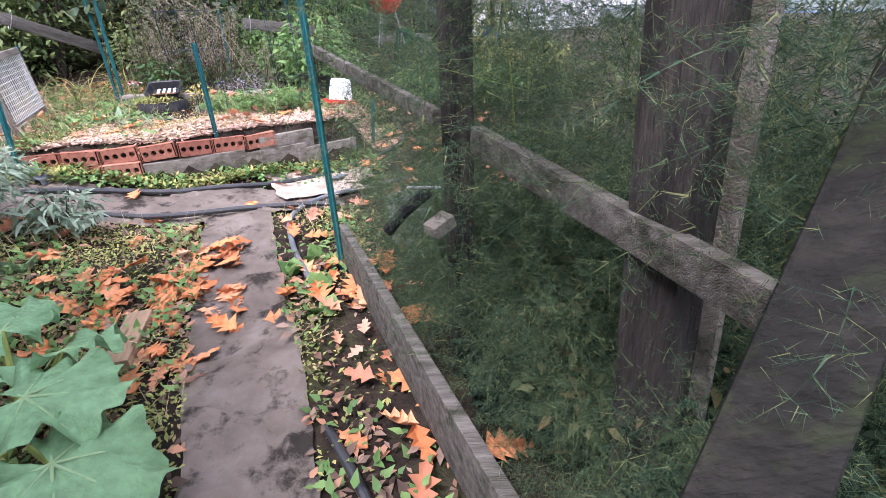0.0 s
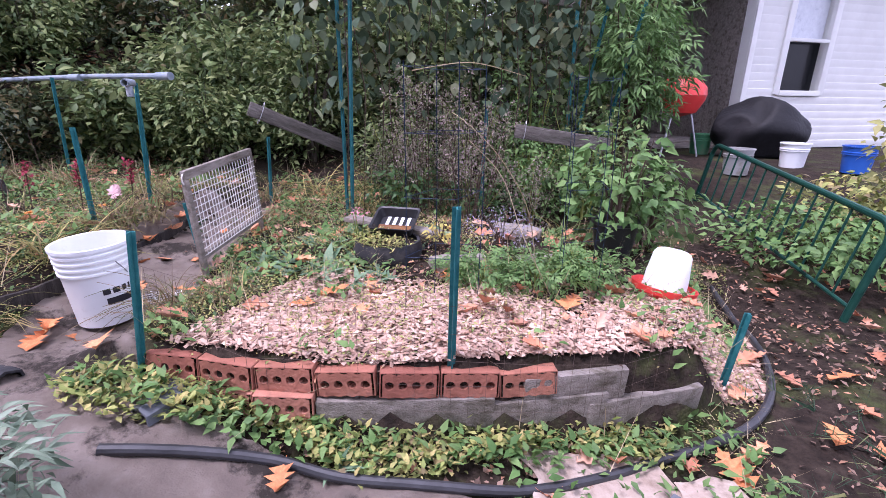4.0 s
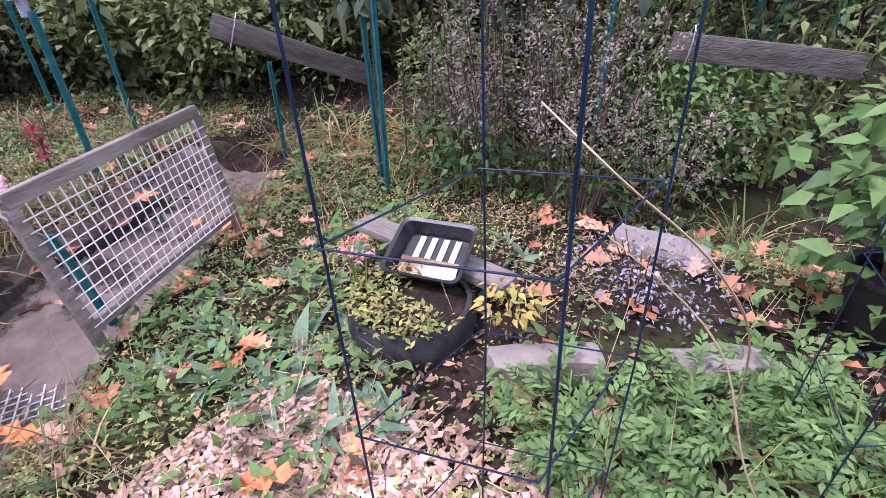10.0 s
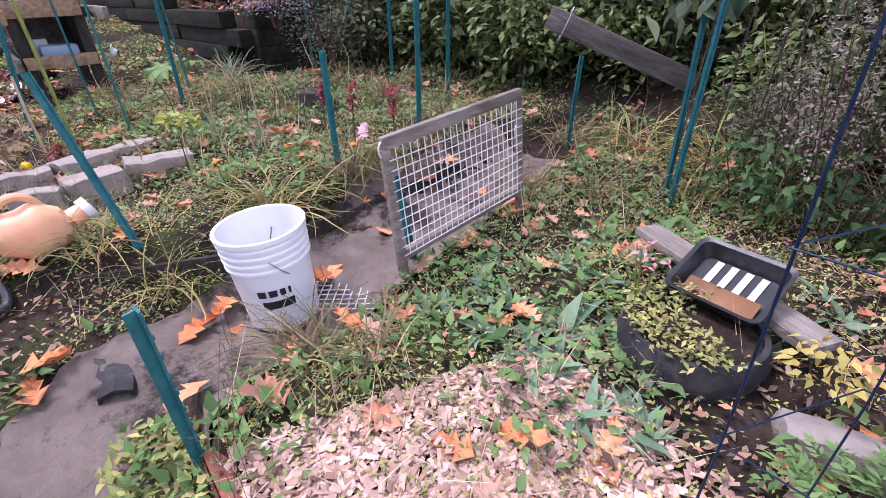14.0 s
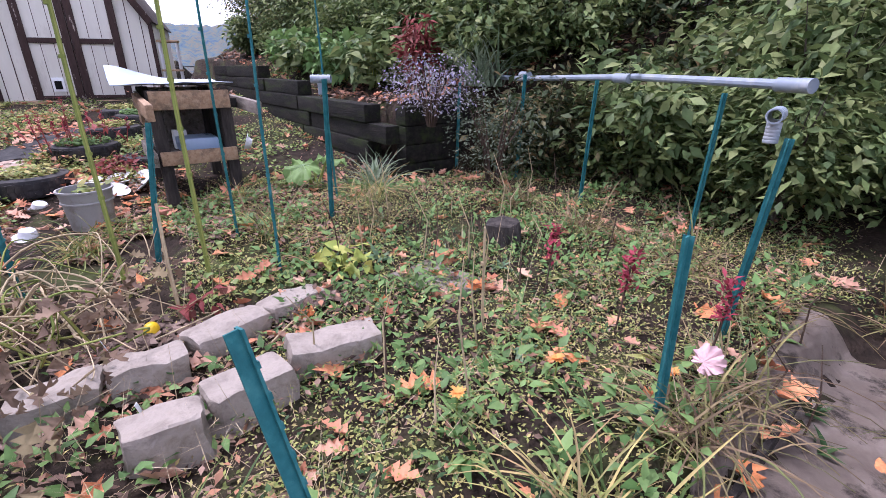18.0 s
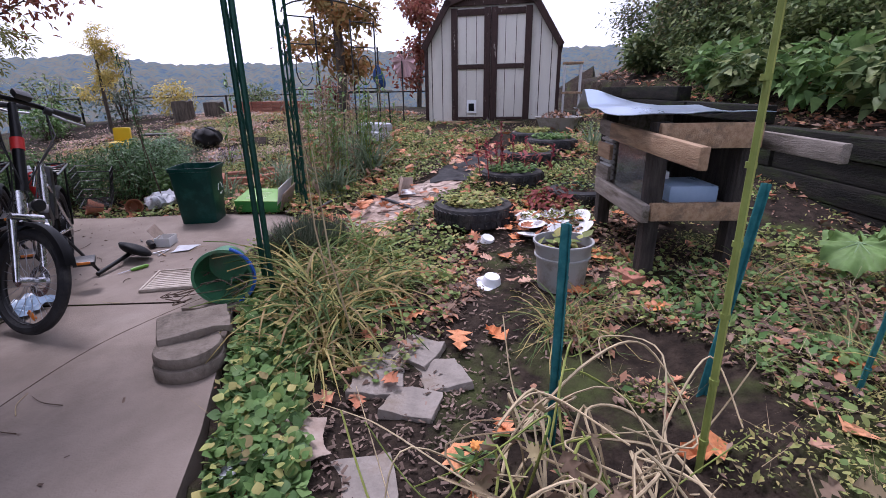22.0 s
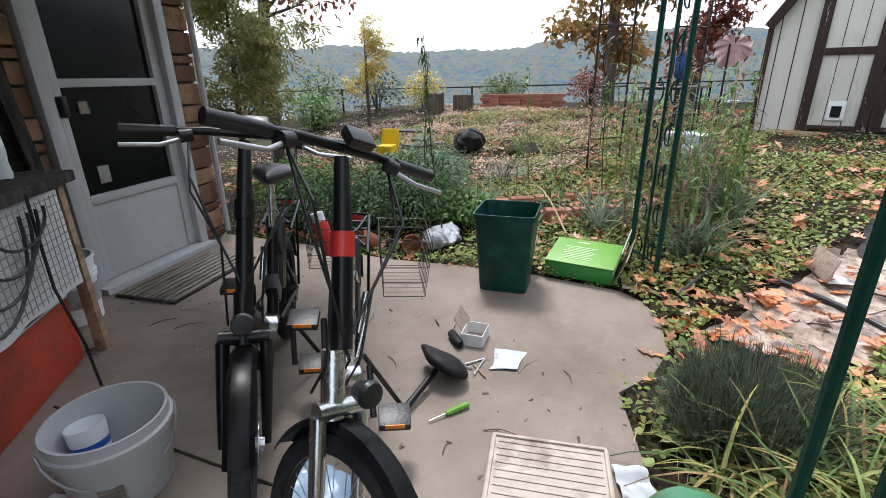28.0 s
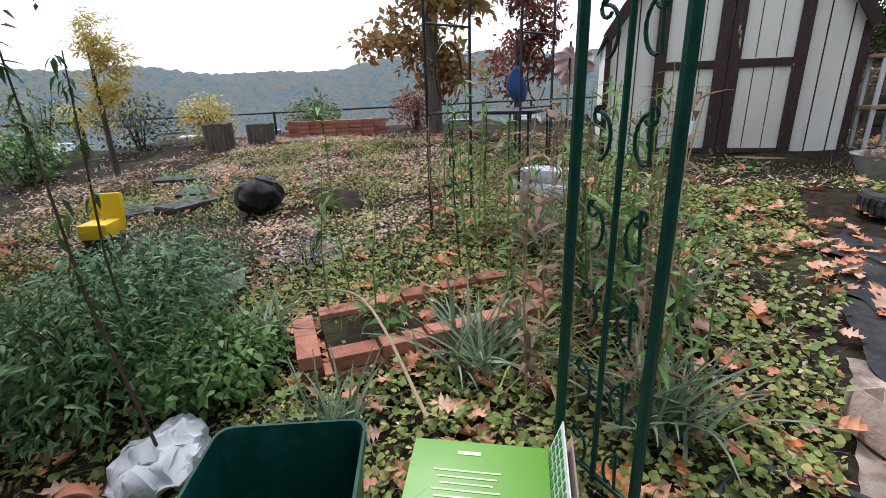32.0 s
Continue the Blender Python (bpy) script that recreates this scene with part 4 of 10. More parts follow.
# ---- chain fence along the drop ----
fence = thing("wire_fence", -13.1, -7.64, gz(-13.1, -7.64), "low black chain-link fence along the slope", "fence")
fd = (FENCE_B - FENCE_A) / np.linalg.norm(FENCE_B - FENCE_A)
tops = []
for k in range(-3, 6):
    p = FENCE_B + fd * 2.82 * k
    g = gz(*p)
    h = 1.42 + 0.012 * k
    part("post", tubem([(p[0] + 13.1, p[1] + 7.64, -1.0), (p[0] + 13.1, p[1] + 7.64, h - gz(-13.1, -7.64))], 0.024, 8), BLACK, fence)
    tops.append(Vector((p[0] + 13.1, p[1] + 7.64, h - gz(-13.1, -7.64))))
part("top_rail", tubem([t - Vector((0, 0, 0.02)) for t in tops], 0.018, 8), BLACK, fence)
mesh_bm = bmesh.new()
for a, b in zip(tops, tops[1:]):
    for k in range(24):
        t0 = k / 24
        for s in (-1, 1):
            p = a.lerp(b, t0)
            e = a.lerp(b, min(1, max(0, t0 + s * 0.22)))
            tube(mesh_bm, [p, (e.x, e.y, e.z - 0.85)], 0.0016, 3, False)
part("mesh", mesh_bm, BLACK, fence, "dark chain-link mesh")

# ---- steel posts ----
def post_mesh(h):
    bm = bmesh.new()
    box(bm, 0.028, 0.005, h, pose(0, 0, h / 2))
    box(bm, 0.005, 0.022, h, pose(0, -0.013, h / 2))
    for k in range(int(h / 0.055)):
        box(bm, 0.012, 0.006, 0.012, pose(0, 0.005, 0.03 + k * 0.055))
    me = bpy.data.meshes.new("steel_post")
    bm.to_mesh(me)
    bm.free()
    me.materials.append(TPOST)
    return me


POST_MESH = {}


def steel_post(x, y, h, lean_x=0.0, lean_y=0.0, turn=30.0, z=None, label="blue-green painted steel T-post, slightly rusted"):
    key = round(h, 1)
    if key not in POST_MESH:
        POST_MESH[key] = post_mesh(key)
    ob = new("steel_post", POST_MESH[key])
    ob.matrix_basis = pose(x, y, (gz(x, y) if z is None else z) - 0.03, lean_x, lean_y, turn)
    return tagged(ob, label, "fence post", "steel garden posts")


def tee(ob_name, x, y, z, yaw, lean=0.0, size=1.0, label="grey plastic pipe tee on a steel post"):
    """A pipe tee: a short cross tube, open at both ends, on a ribbed socket."""
    t = thing(ob_name, x, y, z, label, "pipe fitting", "pipe tees on posts", rz=yaw, rx=lean)
    for nm, m, ln, r0 in (("cross_tube", pose(0, 0, 0, 0, 90), 0.12, 0.024), ("socket", pose(0, 0, -0.055), 0.065, 0.021)):
        bm = bmesh.new()
        k = r0 * size
        n = ln * size
        prof = [(k * 0.8, -n / 2), (k, -n / 2)]
        for i in range(6 if nm == "socket" else 4):
            u = -n / 2 + n * (i + 0.5) / (6 if nm == "socket" else 4)
            prof += [(k, u - 0.006), (k * 1.06, u - 0.004), (k * 1.06, u + 0.004), (k, u + 0.006)]
        prof += [(k, n / 2), (k * 0.8, n / 2), (k * 0.8, -n / 2)]
        lathe(bm, prof, 24, m)
        part(nm, bm, PVC, t)
    return t


for x, y, h, lx, ly in ((-2.52, 2.74, 0.6, 2, 7), (-1.5, 3.19, 0.6, 7, 0), (-0.56, 3.97, 0.4, 3, 5), (-3.15, 3.53, 0.4, 4, -6)):
    steel_post(x, y, h, lx, ly)
steel_post(-0.475, 1.92, 1.2, 0, 0)
steel_post(-3.54, 2.54, 0.7, 6, -14)
steel_post(-3.86, 3.4, 0.6, -2, -2)
steel_post(-4.2, 3.96, 0.85, 2, 4)
steel_post(-6.05, 2.6, 0.9, 0, 3)
steel_post(-5.75, 1.62, 0.85, -8, -2)
steel_post(-5.4, 1.14, 0.8, 0, 0)
steel_post(-3.82, 1.88, 0.7, 0, 1)
steel_post(-4.31, 1.53, 0.75, 7.8, 4.3)
for x, y, h, ly in ((-3.1, 4.85, 1.7, 2), (-3.18, 4.9, 1.7, 0), (-4.0, 4.9, 0.55, 3), (-1.75, 6.3, 1.8, 9), (-1.45, 6.2, 0.6, 4), (-2.3, 5.6, 0.9, 2), (-1.55, 6.35, 2.0, 12)):
    steel_post(x, y, h, 0, ly)
for x, y, h in ((-5.0, 4.5, 0.95), (-5.9, 4.35, 0.95), (-6.7, 4.2, 0.95), (-7.5, 3.9, 0.9)):
    steel_post(x, y, h, 0, 2)
tee("pipe_tee", -3.835, 1.875, 1.25, 45, 0, 1.0)
tee("pipe_tee", -4.25, 1.42, 1.265, 27)
tee("pipe_tee", -4.2, 3.96, 1.33, 125)
tee("pipe_tee", -6.05, 2.6, 1.4, 75)
rail = thing("pipe_rail", -4.58, 4.53, 1.4, "long grey plastic pipe laid across steel posts", "pipe")
part("pipe", tubem([(0, 0, 0), (-1.2, 0.05, 0.01), (-2.6, -0.15, -0.03), (-3.9, -0.35, 0.0)], 0.022, 10), PVC, rail)
for dx, dy in ((-0.05, 0.0), (-1.3, 0.03), (-2.5, -0.13)):
    part("collar", tubem([(dx - 0.08, dy, 0.0), (dx + 0.08, dy, 0.0)], 0.032, 12), PVC, rail)

# ---- pails ----
def pail_mesh(r1, r0, h, ribs=4):
    bm = bmesh.new()
    prof = [(0.001, 0.004), (r0 - 0.004, 0.004), (r0, 0.0), (r0 + (r1 - r0) * 0.55, h * 0.62)]
    for i in range(ribs):
        z = h * (0.66 + 0.075 * i)
        r_ = r0 + (r1 - r0) * z / h
        prof += [(r_, z), (r_ + 0.007, z + 0.004), (r_ + 0.007, z + 0.012), (r_, z + 0.016)]
    prof += [(r1, h * 0.95), (r1 + 0.008, h * 0.96), (r1 + 0.008, h), (r1 - 0.004, h), (r1 - 0.004, h * 0.97), (r0 - 0.003, 0.012), (0.001, 0.012)]
    return lathe(bm, prof, 40)


def letters(text, size, mat_, parent, m, name="lettering", bend=0.0):
    cu = bpy.data.curves.new(name, "FONT")
    cu.body, cu.size, cu.extrude, cu.align_x, cu.align_y = text, size, 0.0004, "CENTER", "CENTER"
    tmp = bpy.data.objects.new("tmp", cu)
    me = bpy.data.meshes.new_from_object(tmp)
    bpy.data.objects.remove(tmp)
    if bend:
        for v in me.vertices:
            a = v.co.x / bend
            v.co = Vector((math.sin(a) * (bend + v.co.z), v.co.y, math.cos(a) * (bend + v.co.z) - bend))
    me.materials.clear()
    me.materials.append(mat_)
    ob = new(name, me)
    ob.parent, ob.matrix_basis = parent, m
    return ob


pail = thing("plastic_pail", -3.13, 3.0, 0.287, "white five-gallon plastic pail with black print, empty", "bucket", rx=3)
part("body", pail_mesh(0.145, 0.124, 0.362), WHITE, pail)
part("handle", tubem(arc((0, 0, 0.29), (0.15, 0, 0), (0, 0.09, -0.13), 0, 180, 14), 0.0025, 6), WIRE, pail, "wire bail handle")
for a0, a1, z0, z1, nm in ((-35, 12, 0.15, 0.176, "brand_bar"), (-32, 14, 0.1, 0.132, "label_bar")):
    bm = bmesh.new()
    rows = []
    for i in range(13):
        a = radians(366 + a0 + (a1 - a0) * i / 12)
        rows.append([bm.verts.new(((0.124 + 0.02 * z / 0.362 + 0.0022) * math.cos(a), (0.124 + 0.02 * z / 0.362 + 0.0022) * math.sin(a), z)) for z in (z0, z1)])
    for i, (p_, q_) in enumerate(zip(rows, rows[1:])):
        if nm == "label_bar" or i not in (3, 7, 10):
            bm.faces.new((p_[0], q_[0], q_[1], p_[1]))
    part(nm, bm, INK, pail, "black printed bar")

small = thing("clear_bucket", -0.17, 2.25, gz(-0.17, 2.25) + 0.01, "cloudy ribbed plastic bucket full of dark water", "bucket")
part("body", pail_mesh(0.112, 0.097, 0.23, 4), WHITE, small)
part("water", lathe(bmesh.new(), [(0.001, 0.17), (0.103, 0.17)], 32), DARKWATER, small, "dark rain water")

feeder = thing("poultry_feeder", -0.835, 4.2, gz(-0.835, 4.2) + 0.005, "white plastic poultry feeder on a red tray", "feeder", rx=-8, ry=6)
part("tray", lathe(bmesh.new(), [(0.001, 0.01), (0.09, 0.01), (0.12, 0.0), (0.145, 0.02), (0.15, 0.05), (0.143, 0.05), (0.125, 0.02), (0.001, 0.018)], 36), RED, feeder)
part("jar", lathe(bmesh.new(), [(0.1, 0.03), (0.097, 0.1), (0.085, 0.2), (0.075, 0.215), (0.06, 0.222), (0.001, 0.224)], 36), WHITE, feeder)

# ---- brick edging of the chip bed ----
def cored_brick(cells=4):
    """A brick on edge whose face shows round cores."""
    bm, L, H, D = bmesh.new(), 0.205, 0.095, 0.06
    cw = (L - 0.02) / cells
    n = 12
    front = -D / 2
    for k in range(cells):
        x0 = -L / 2 + 0.01 + k * cw
        cx, cz, rr = x0 + cw / 2, H / 2, min(cw * 0.34, 0.018)
        outer, inner, deep = [], [], []
        for i in range(n):
            a = 2 * math.pi * i / n
            u, v = math.cos(a), math.sin(a)
            s = 1 / max(abs(u) / (cw / 2), abs(v) / (H / 2))
            outer.append(bm.verts.new((cx + u * s, front, cz + v * s)))
            inner.append(bm.verts.new((cx + u * rr, front, cz + v * rr)))
            deep.append(bm.verts.new((cx + u * rr, front + 0.045, cz + v * rr)))
        for i in range(n):
            j = (i + 1) % n
            bm.faces.new((outer[i], outer[j], inner[j], inner[i]))
            bm.faces.new((inner[i], inner[j], deep[j], deep[i]))
        bm.faces.new(deep)
    box(bm, L, D - 0.002, H, pose(0, 0.002, H / 2), 0.004)
    bmesh.ops.delete(bm, geom=[f for f in bm.faces if f.normal.y < -0.99 and len(f.verts) == 4 and f.calc_area() > 0.012], context="FACES_ONLY")
    me = bpy.data.meshes.new("brick")
    bm.normal_update()
    bm.to_mesh(me)
    bm.free()
    me.materials.append(BRICK)
    return me


def plain_brick(l=0.2, d=0.095, h=0.06):
    bm = boxm(l, d, h, pose(0, 0, h / 2), 0.005)
    me = bpy.data.meshes.new("brick")
    bm.to_mesh(me)
    bm.free()
    me.materials.append(BRICK)
    return me


CORED, PLAIN = cored_brick(4), plain_brick()
edging = thing("brick_edging", -2.2, 2.93, 0.2, "curved edging of red cored bricks set on edge", "garden edging")
r = random.Random(5)
for row, (x, xe) in enumerate(((-2.29, -1.95), (-2.5, -1.35))):
    while x < xe:
        slope = 0.2 + 0.38 * (x + 0.1 + 2.47)
        y = float(bed_front(x + 0.1)) - 0.012 + (0.0 if row else -0.03)
        z = 0.195 if row == 0 else 0.29 - 0.045 * max(0, x + 2.2)
        m = pose(x + 0.1 + 2.2, y - 2.93, z - 0.2, r.uniform(-6, 2), r.uniform(-3, 3), math.degrees(math.atan(slope)) + r.uniform(-4, 4))
        share("brick", CORED, edging, m)
        x += 0.208 * math.cos(math.atan(slope))
for k, (x, ln, z) in enumerate(((-1.62, 0.62, 0.2), (-1.2, 0.5, 0.17), (-0.86, 0.5, 0.13), (-1.1, 0.4, 0.26))):
    y = float(bed_front(x)) - 0.02
    part("edge_board", boxm(ln, 0.035, 0.13, pose(x + 2.2, y - 2.93, z - 0.2, 6, 0, math.degrees(math.atan(0.2 + 0.38 * (x + 2.47)))), 0.008), WOODGREY, edging, "rotting edge board")

# ---- black pipes ----
def pipe(name, pts, r, mat_, label, lift=0.0, parent=None):
    pts = [Vector((x, y, gz(x, y) + r + 0.012 + lift)) for x, y in pts]
    line = []
    for i in range(len(pts) - 1):
        p0, p1, p2, p3 = pts[max(i - 1, 0)], pts[i], pts[i + 1], pts[min(i + 2, len(pts) - 1)]
        for k in range(8):
            t = k / 8
            line.append(0.5 * (2 * p1 + (p2 - p0) * t + (2 * p0 - 5 * p1 + 4 * p2 - p3) * t * t + (3 * p1 - p0 - 3 * p2 + p3) * t ** 3))
    line.append(pts[-1])
    for p in line:
        p.z = max(p.z, gz(p.x, p.y) + r + 0.012)
    return single(name, tubem(line, r, 10), mat_, label, "hose")


pipe("black_hose", [(-2.3, 2.46), (-1.95, 2.72), (-1.66, 2.82), (-1.2, 3.05), (-0.82, 3.42), (-0.45, 3.8), (-0.32, 4.3), (-0.4, 4.9), (-0.5, 5.3)], 0.018, HOSE, "black polythene pipe curving round the chip bed")
pipe("black_hose", [(-2.05, 2.3), (-1.6, 2.43), (-1.15, 2.58), (-0.8, 2.66), (-0.62, 2.68)], 0.016, HOSE, "cut length of black pipe lying on the fabric", 0.01)
pipe("black_hose", [(-0.2, 3.1), (-0.5, 3.02), (-0.75, 2.82), (-0.86, 2.5), (-0.75, 2.1), (-0.6, 1.8)], 0.014, GREYRUBBER, "grey-black garden hose looping beside the path")
pipe("black_hose", [(-0.35, 0.95), (-0.2, 0.7), (-0.1, 0.5)], 0.014, HOSE, "short black hose among the weeds")
pipe("coiled_hose", [(-3.25, 1.5), (-3.45, 1.75), (-3.55, 2.0), (-3.4, 2.12), (-3.2, 1.95), (-3.1, 1.7)], 0.014, HOSE, "black hose coiled at the path edge")

# ---- hinged wire panel ----
def wire_panel():
    a, b = Vector((-3.04, 3.44)), Vector((-3.31, 4.11))
    d = b - a
    L, H = d.length, 0.44
    p = thing("mesh_gate", a.x, a.y, 0.42, "old weathered wood frame panel of white wire mesh", "garden gate", rz=math.degrees(math.atan2(d.y, d.x)), rx=-2, ry=-3)
    part("top_rail", boxm(L + 0.02, 0.03, 0.045, pose(L / 2, 0, H + 0.02), 0.006), WOODGREY, p)
    part("bottom_rail", boxm(L, 0.026, 0.04, pose(L / 2, 0, 0.03), 0.006), WOODGREY, p)
    for x in (0.0, L):
        part("side_rail", boxm(0.035, 0.026, H + 0.12, pose(x, 0, H / 2 - 0.06), 0.006), WOODGREY, p)
    bm = bmesh.new()
    for i in range(1, 22):
        x = L * i / 22
        tube(bm, [(x, -0.016, 0.03), (x, -0.02 + 0.004 * math.sin(i), H / 2), (x, -0.016, H)], 0.0022, 5)
    for j in range(1, 12):
        z = H * j / 12
        tube(bm, [(0, -0.02, z), (L / 2, -0.022, z + 0.004 * math.sin(j)), (L, -0.02, z)], 0.0022, 5)
    part("mesh", bm, WHITEWIRE, p, "white coated wire grid")
    for x, z in ((0, H), (L, H), (L, H * 0.7)):
        part("tie", tubem(arc((x, 0, z), (0.025, 0, 0), (0, 0.0, 0.03), 0, 330, 10), 0.004, 6), WHITEWIRE, p)
    flat = thing("wire_rack", -3.13, 3.2, gz(-3.13, 3.2) + 0.02, "small white wire rack lying on the path", "rack", rz=65)
    bm = bmesh.new()
    for i in range(9):
        tube(bm, [(-0.16, -0.12 + 0.03 * i, 0), (0.16, -0.12 + 0.03 * i, 0)], 0.0025, 5)
    for i in range(11):
        tube(bm, [(-0.15 + 0.03 * i, -0.13, 0.004), (-0.15 + 0.03 * i, 0.13, 0.004)], 0.0025, 5)
    part("grid", bm, WHITEWIRE, flat)


wire_panel()

# ---- folding wire plant cage ----
cage = thing("plant_cage", -1.8, 3.4, 0.38, "square folding plant cage of dark blue coated wire", "plant cage")
CORN = [Vector((0, 0, 0)), Vector((0.19, 0.06, 0)), Vector((0.21, 0.28, 0)), Vector((0.025, 0.22, 0))]
for k, c in enumerate(CORN):
    part("upright", tubem([c - Vector((0, 0, 0.02)), c + Vector((0.01, 0, 0.5)), c + Vector((0.0, 0.01, 1.0))], 0.0016, 6), CAGEWIRE, cage)
    e = CORN[(k + 1) % 4]
    for z in (0.27, 0.51, 0.75, 0.98):
        part("rung", tubem([c + Vector((0, 0, z)), e + Vector((0, 0, z))], 0.0011, 6), CAGEWIRE, cage)
cage_b = copy_thing(cage, pose(-1.28, 3.95, 0.36, 0, 0, 20))

# ---- stacked stone edging ----
def rough_stone(name, x, y, sx, sy, sz, rz, mat_=PALESTONE, seed=0, label="rough grey-buff limestone edging block", cat="stone", group="limestone edging blocks", z=None):
    bm = boxm(sx, sy, sz, None, min(sx, sy, sz) * 0.12)
    bmesh.ops.subdivide_edges(bm, edges=[e for e in bm.edges if e.calc_length() > 0.03], cuts=3, use_grid_fill=True)
    for v in bm.verts:
        n_ = noise.noise_vector((v.co + Vector((seed * 3.1, seed, 0))) * 9)
        v.co += n_ * 0.022 + noise.noise_vector((v.co + Vector((seed, 0, 5))) * 24) * 0.007
    return single(name, bm, mat_, label, cat, group, m=pose(x, y, (gz(x, y) if z is None else z) + sz / 2 - (0.06 if sz > 0.11 else 0.015), random.Random(seed).uniform(-4, 4), random.Random(seed + 9).uniform(-4, 4), rz), sharp=0.5)


for i, (ax, ay, bx, by) in enumerate(((-4.37, 1.58, -4.44, 1.8), (-4.45, 1.82, -4.56, 2.03), (-4.62, 2.04, -4.79, 2.26), (-4.8, 2.28, -4.95, 2.5), (-4.13, 1.96, -4.21, 2.15), (-4.26, 2.17, -4.38, 2.38), (-4.46, 2.39, -4.54, 2.71))):
    rough_stone("edging_stone", (ax + bx) / 2 - 0.055, (ay + by) / 2 - 0.025, math.hypot(bx - ax, by - ay) + 0.01, 0.15, 0.2, math.degrees(math.atan2(by - ay, bx - ax)), seed=i, z=0.4)
for i, (x, y, q, a) in enumerate(((-5.0, 3.05, 0.4, 30), (-4.4, 2.16, 0.24, 20), (-4.62, 2.42, 0.22, 10))):
    rough_stone("flat_stone", x, y, q, q * 0.7, 0.04, a, SLABSTONE, 20 + i, "flat grey stepping stone sunk in the bed", "stepping stone", "stepping stones")
rough_stone("edging_stone", -1.85, 4.07, 0.3, 0.11, 0.12, 35, SLABSTONE, 31, "tan round-backed stone edging block", "stone", "")
rough_stone("edging_stone", -1.47, 4.32, 0.26, 0.12, 0.1, 35, SLABSTONE, 32, "grey chipped edging block beside the plants", "stone", "")
rough_stone("edging_stone", -1.75, 4.85, 0.34, 0.12, 0.08, 0, SLABSTONE, 33, "flat tan edging stones behind the tray", "stone", "")

# ---- rabbit hutch ----
def hutch():
    rz = math.degrees(math.atan2(0.34, 0.94))
    g = gz(-7.2, 1.4)
    h = thing("wooden_hutch", -6.9, 1.44, g, "weathered wooden animal hutch on legs with a tin roof", "hutch", rz=rz)
    # local x forward (away from the hutch's back), y to the side
    L, W, F, T = 0.82, 0.47, 0.8 - g, 1.3 - g
    for x, y in ((0, 0), (0, W), (-L, 0), (-L, W)):
        part("leg", boxm(0.09, 0.085, T + 0.02, pose(x, y, T / 2 + 0.0), 0.008), WOODDARK, h)
    part("floor", boxm(L, W, 0.03, pose(-L / 2, W / 2, F + 0.03), 0.004), WOODGREY, h)
    part("front_sill", boxm(0.04, W + 0.06, 0.1, pose(0.065, W / 2, F + 0.03), 0.008), WOODBROWN, h)
    part("front_header", boxm(0.04, W + 0.06, 0.13, pose(0.065, W / 2, T - 0.06), 0.008), WOODBROWN, h)
    part("side_sill", boxm(0.86, 0.045, 0.1, pose(-0.32, -0.07, F + 0.03), 0.008), WOODGREY, h)
    part("side_header", boxm(1.14, 0.045, 0.1, pose(0.05, -0.075, T - 0.09, 0, 1), 0.008), WOODBROWN, h, "long carrying handle board")
    part("side_header", boxm(1.0, 0.045, 0.09, pose(0.0, W + 0.13, T - 0.1, 0, 0.5), 0.008), WOODGREY, h, "long carrying handle board")
    part("spacer", boxm(0.07, 0.1, 0.07, pose(-0.1, W + 0.075, T - 0.1), 0.008), WOODDARK, h)
    for k in range(3):
        part("side_board", boxm(0.26, 0.025, 0.1, pose(-L + 0.1, -0.05, F + 0.12 + 0.15 * k, 0, 2 * k - 2), 0.006), (WOODGREY, WOODBROWN, WOODGREY)[k], h)
    part("back_wall", boxm(0.025, W, T - F, pose(-L, W / 2, (T + F) / 2), 0.004), WOODGREY, h)
    part("far_wall", boxm(L, 0.02, T - F, pose(-L / 2, W, (T + F) / 2), 0.004), WOODDARK, h)
    part("window", boxm(0.44, 0.008, 0.36, pose(-0.27, -0.035, (T + F) / 2)), GLASS, h, "cloudy plastic side window").visible_shadow = False
    part("nest_box", boxm(0.1, 0.1, 0.15, pose(-0.32, 0.16, F + 0.12), 0.01), WHITE, h, "white plastic box")
    for k in range(9):
        part("corrugated_strip", tubem([(-L + 0.22, -0.032, F + 0.1 + 0.035 * k), (-L + 0.0, -0.032, F + 0.1 + 0.035 * k)], 0.016, 8), GREYPLASTIC, h)
    part("plastic_tray", boxm(0.3, 0.28, 0.1, pose(-0.2, 0.26, F + 0.1), 0.02), BLUETUB, h, "pale blue plastic tub")
    bm = bmesh.new()
    bmesh.ops.create_grid(bm, x_segments=24, y_segments=16, size=0.5, matrix=pose(-L / 2 - 0.03, W / 2 - 0.08, T + 0.05) @ Matrix.Diagonal((L + 0.22, W + 0.3, 1, 1)))
    for v in bm.verts:
        v.co.z += 0.012 * math.sin(9 * v.co.x + 3 * v.co.y) + 0.012 * noise.noise(v.co * 6)
        v.co.z += 0.13 * math.exp(-((v.co.x + 0.72) / 0.1) ** 2 - ((v.co.y + 0.22) / 0.28) ** 2)
    bmesh.ops.solidify(bm, geom=bm.faces[:], thickness=0.003)
    part("roof_sheet", bm, TIN, h, "buckled tin roofing sheet")
    share("brick", PLAIN, h, pose(0.05, -0.1, 0.0, 0, 0, 20))


hutch()

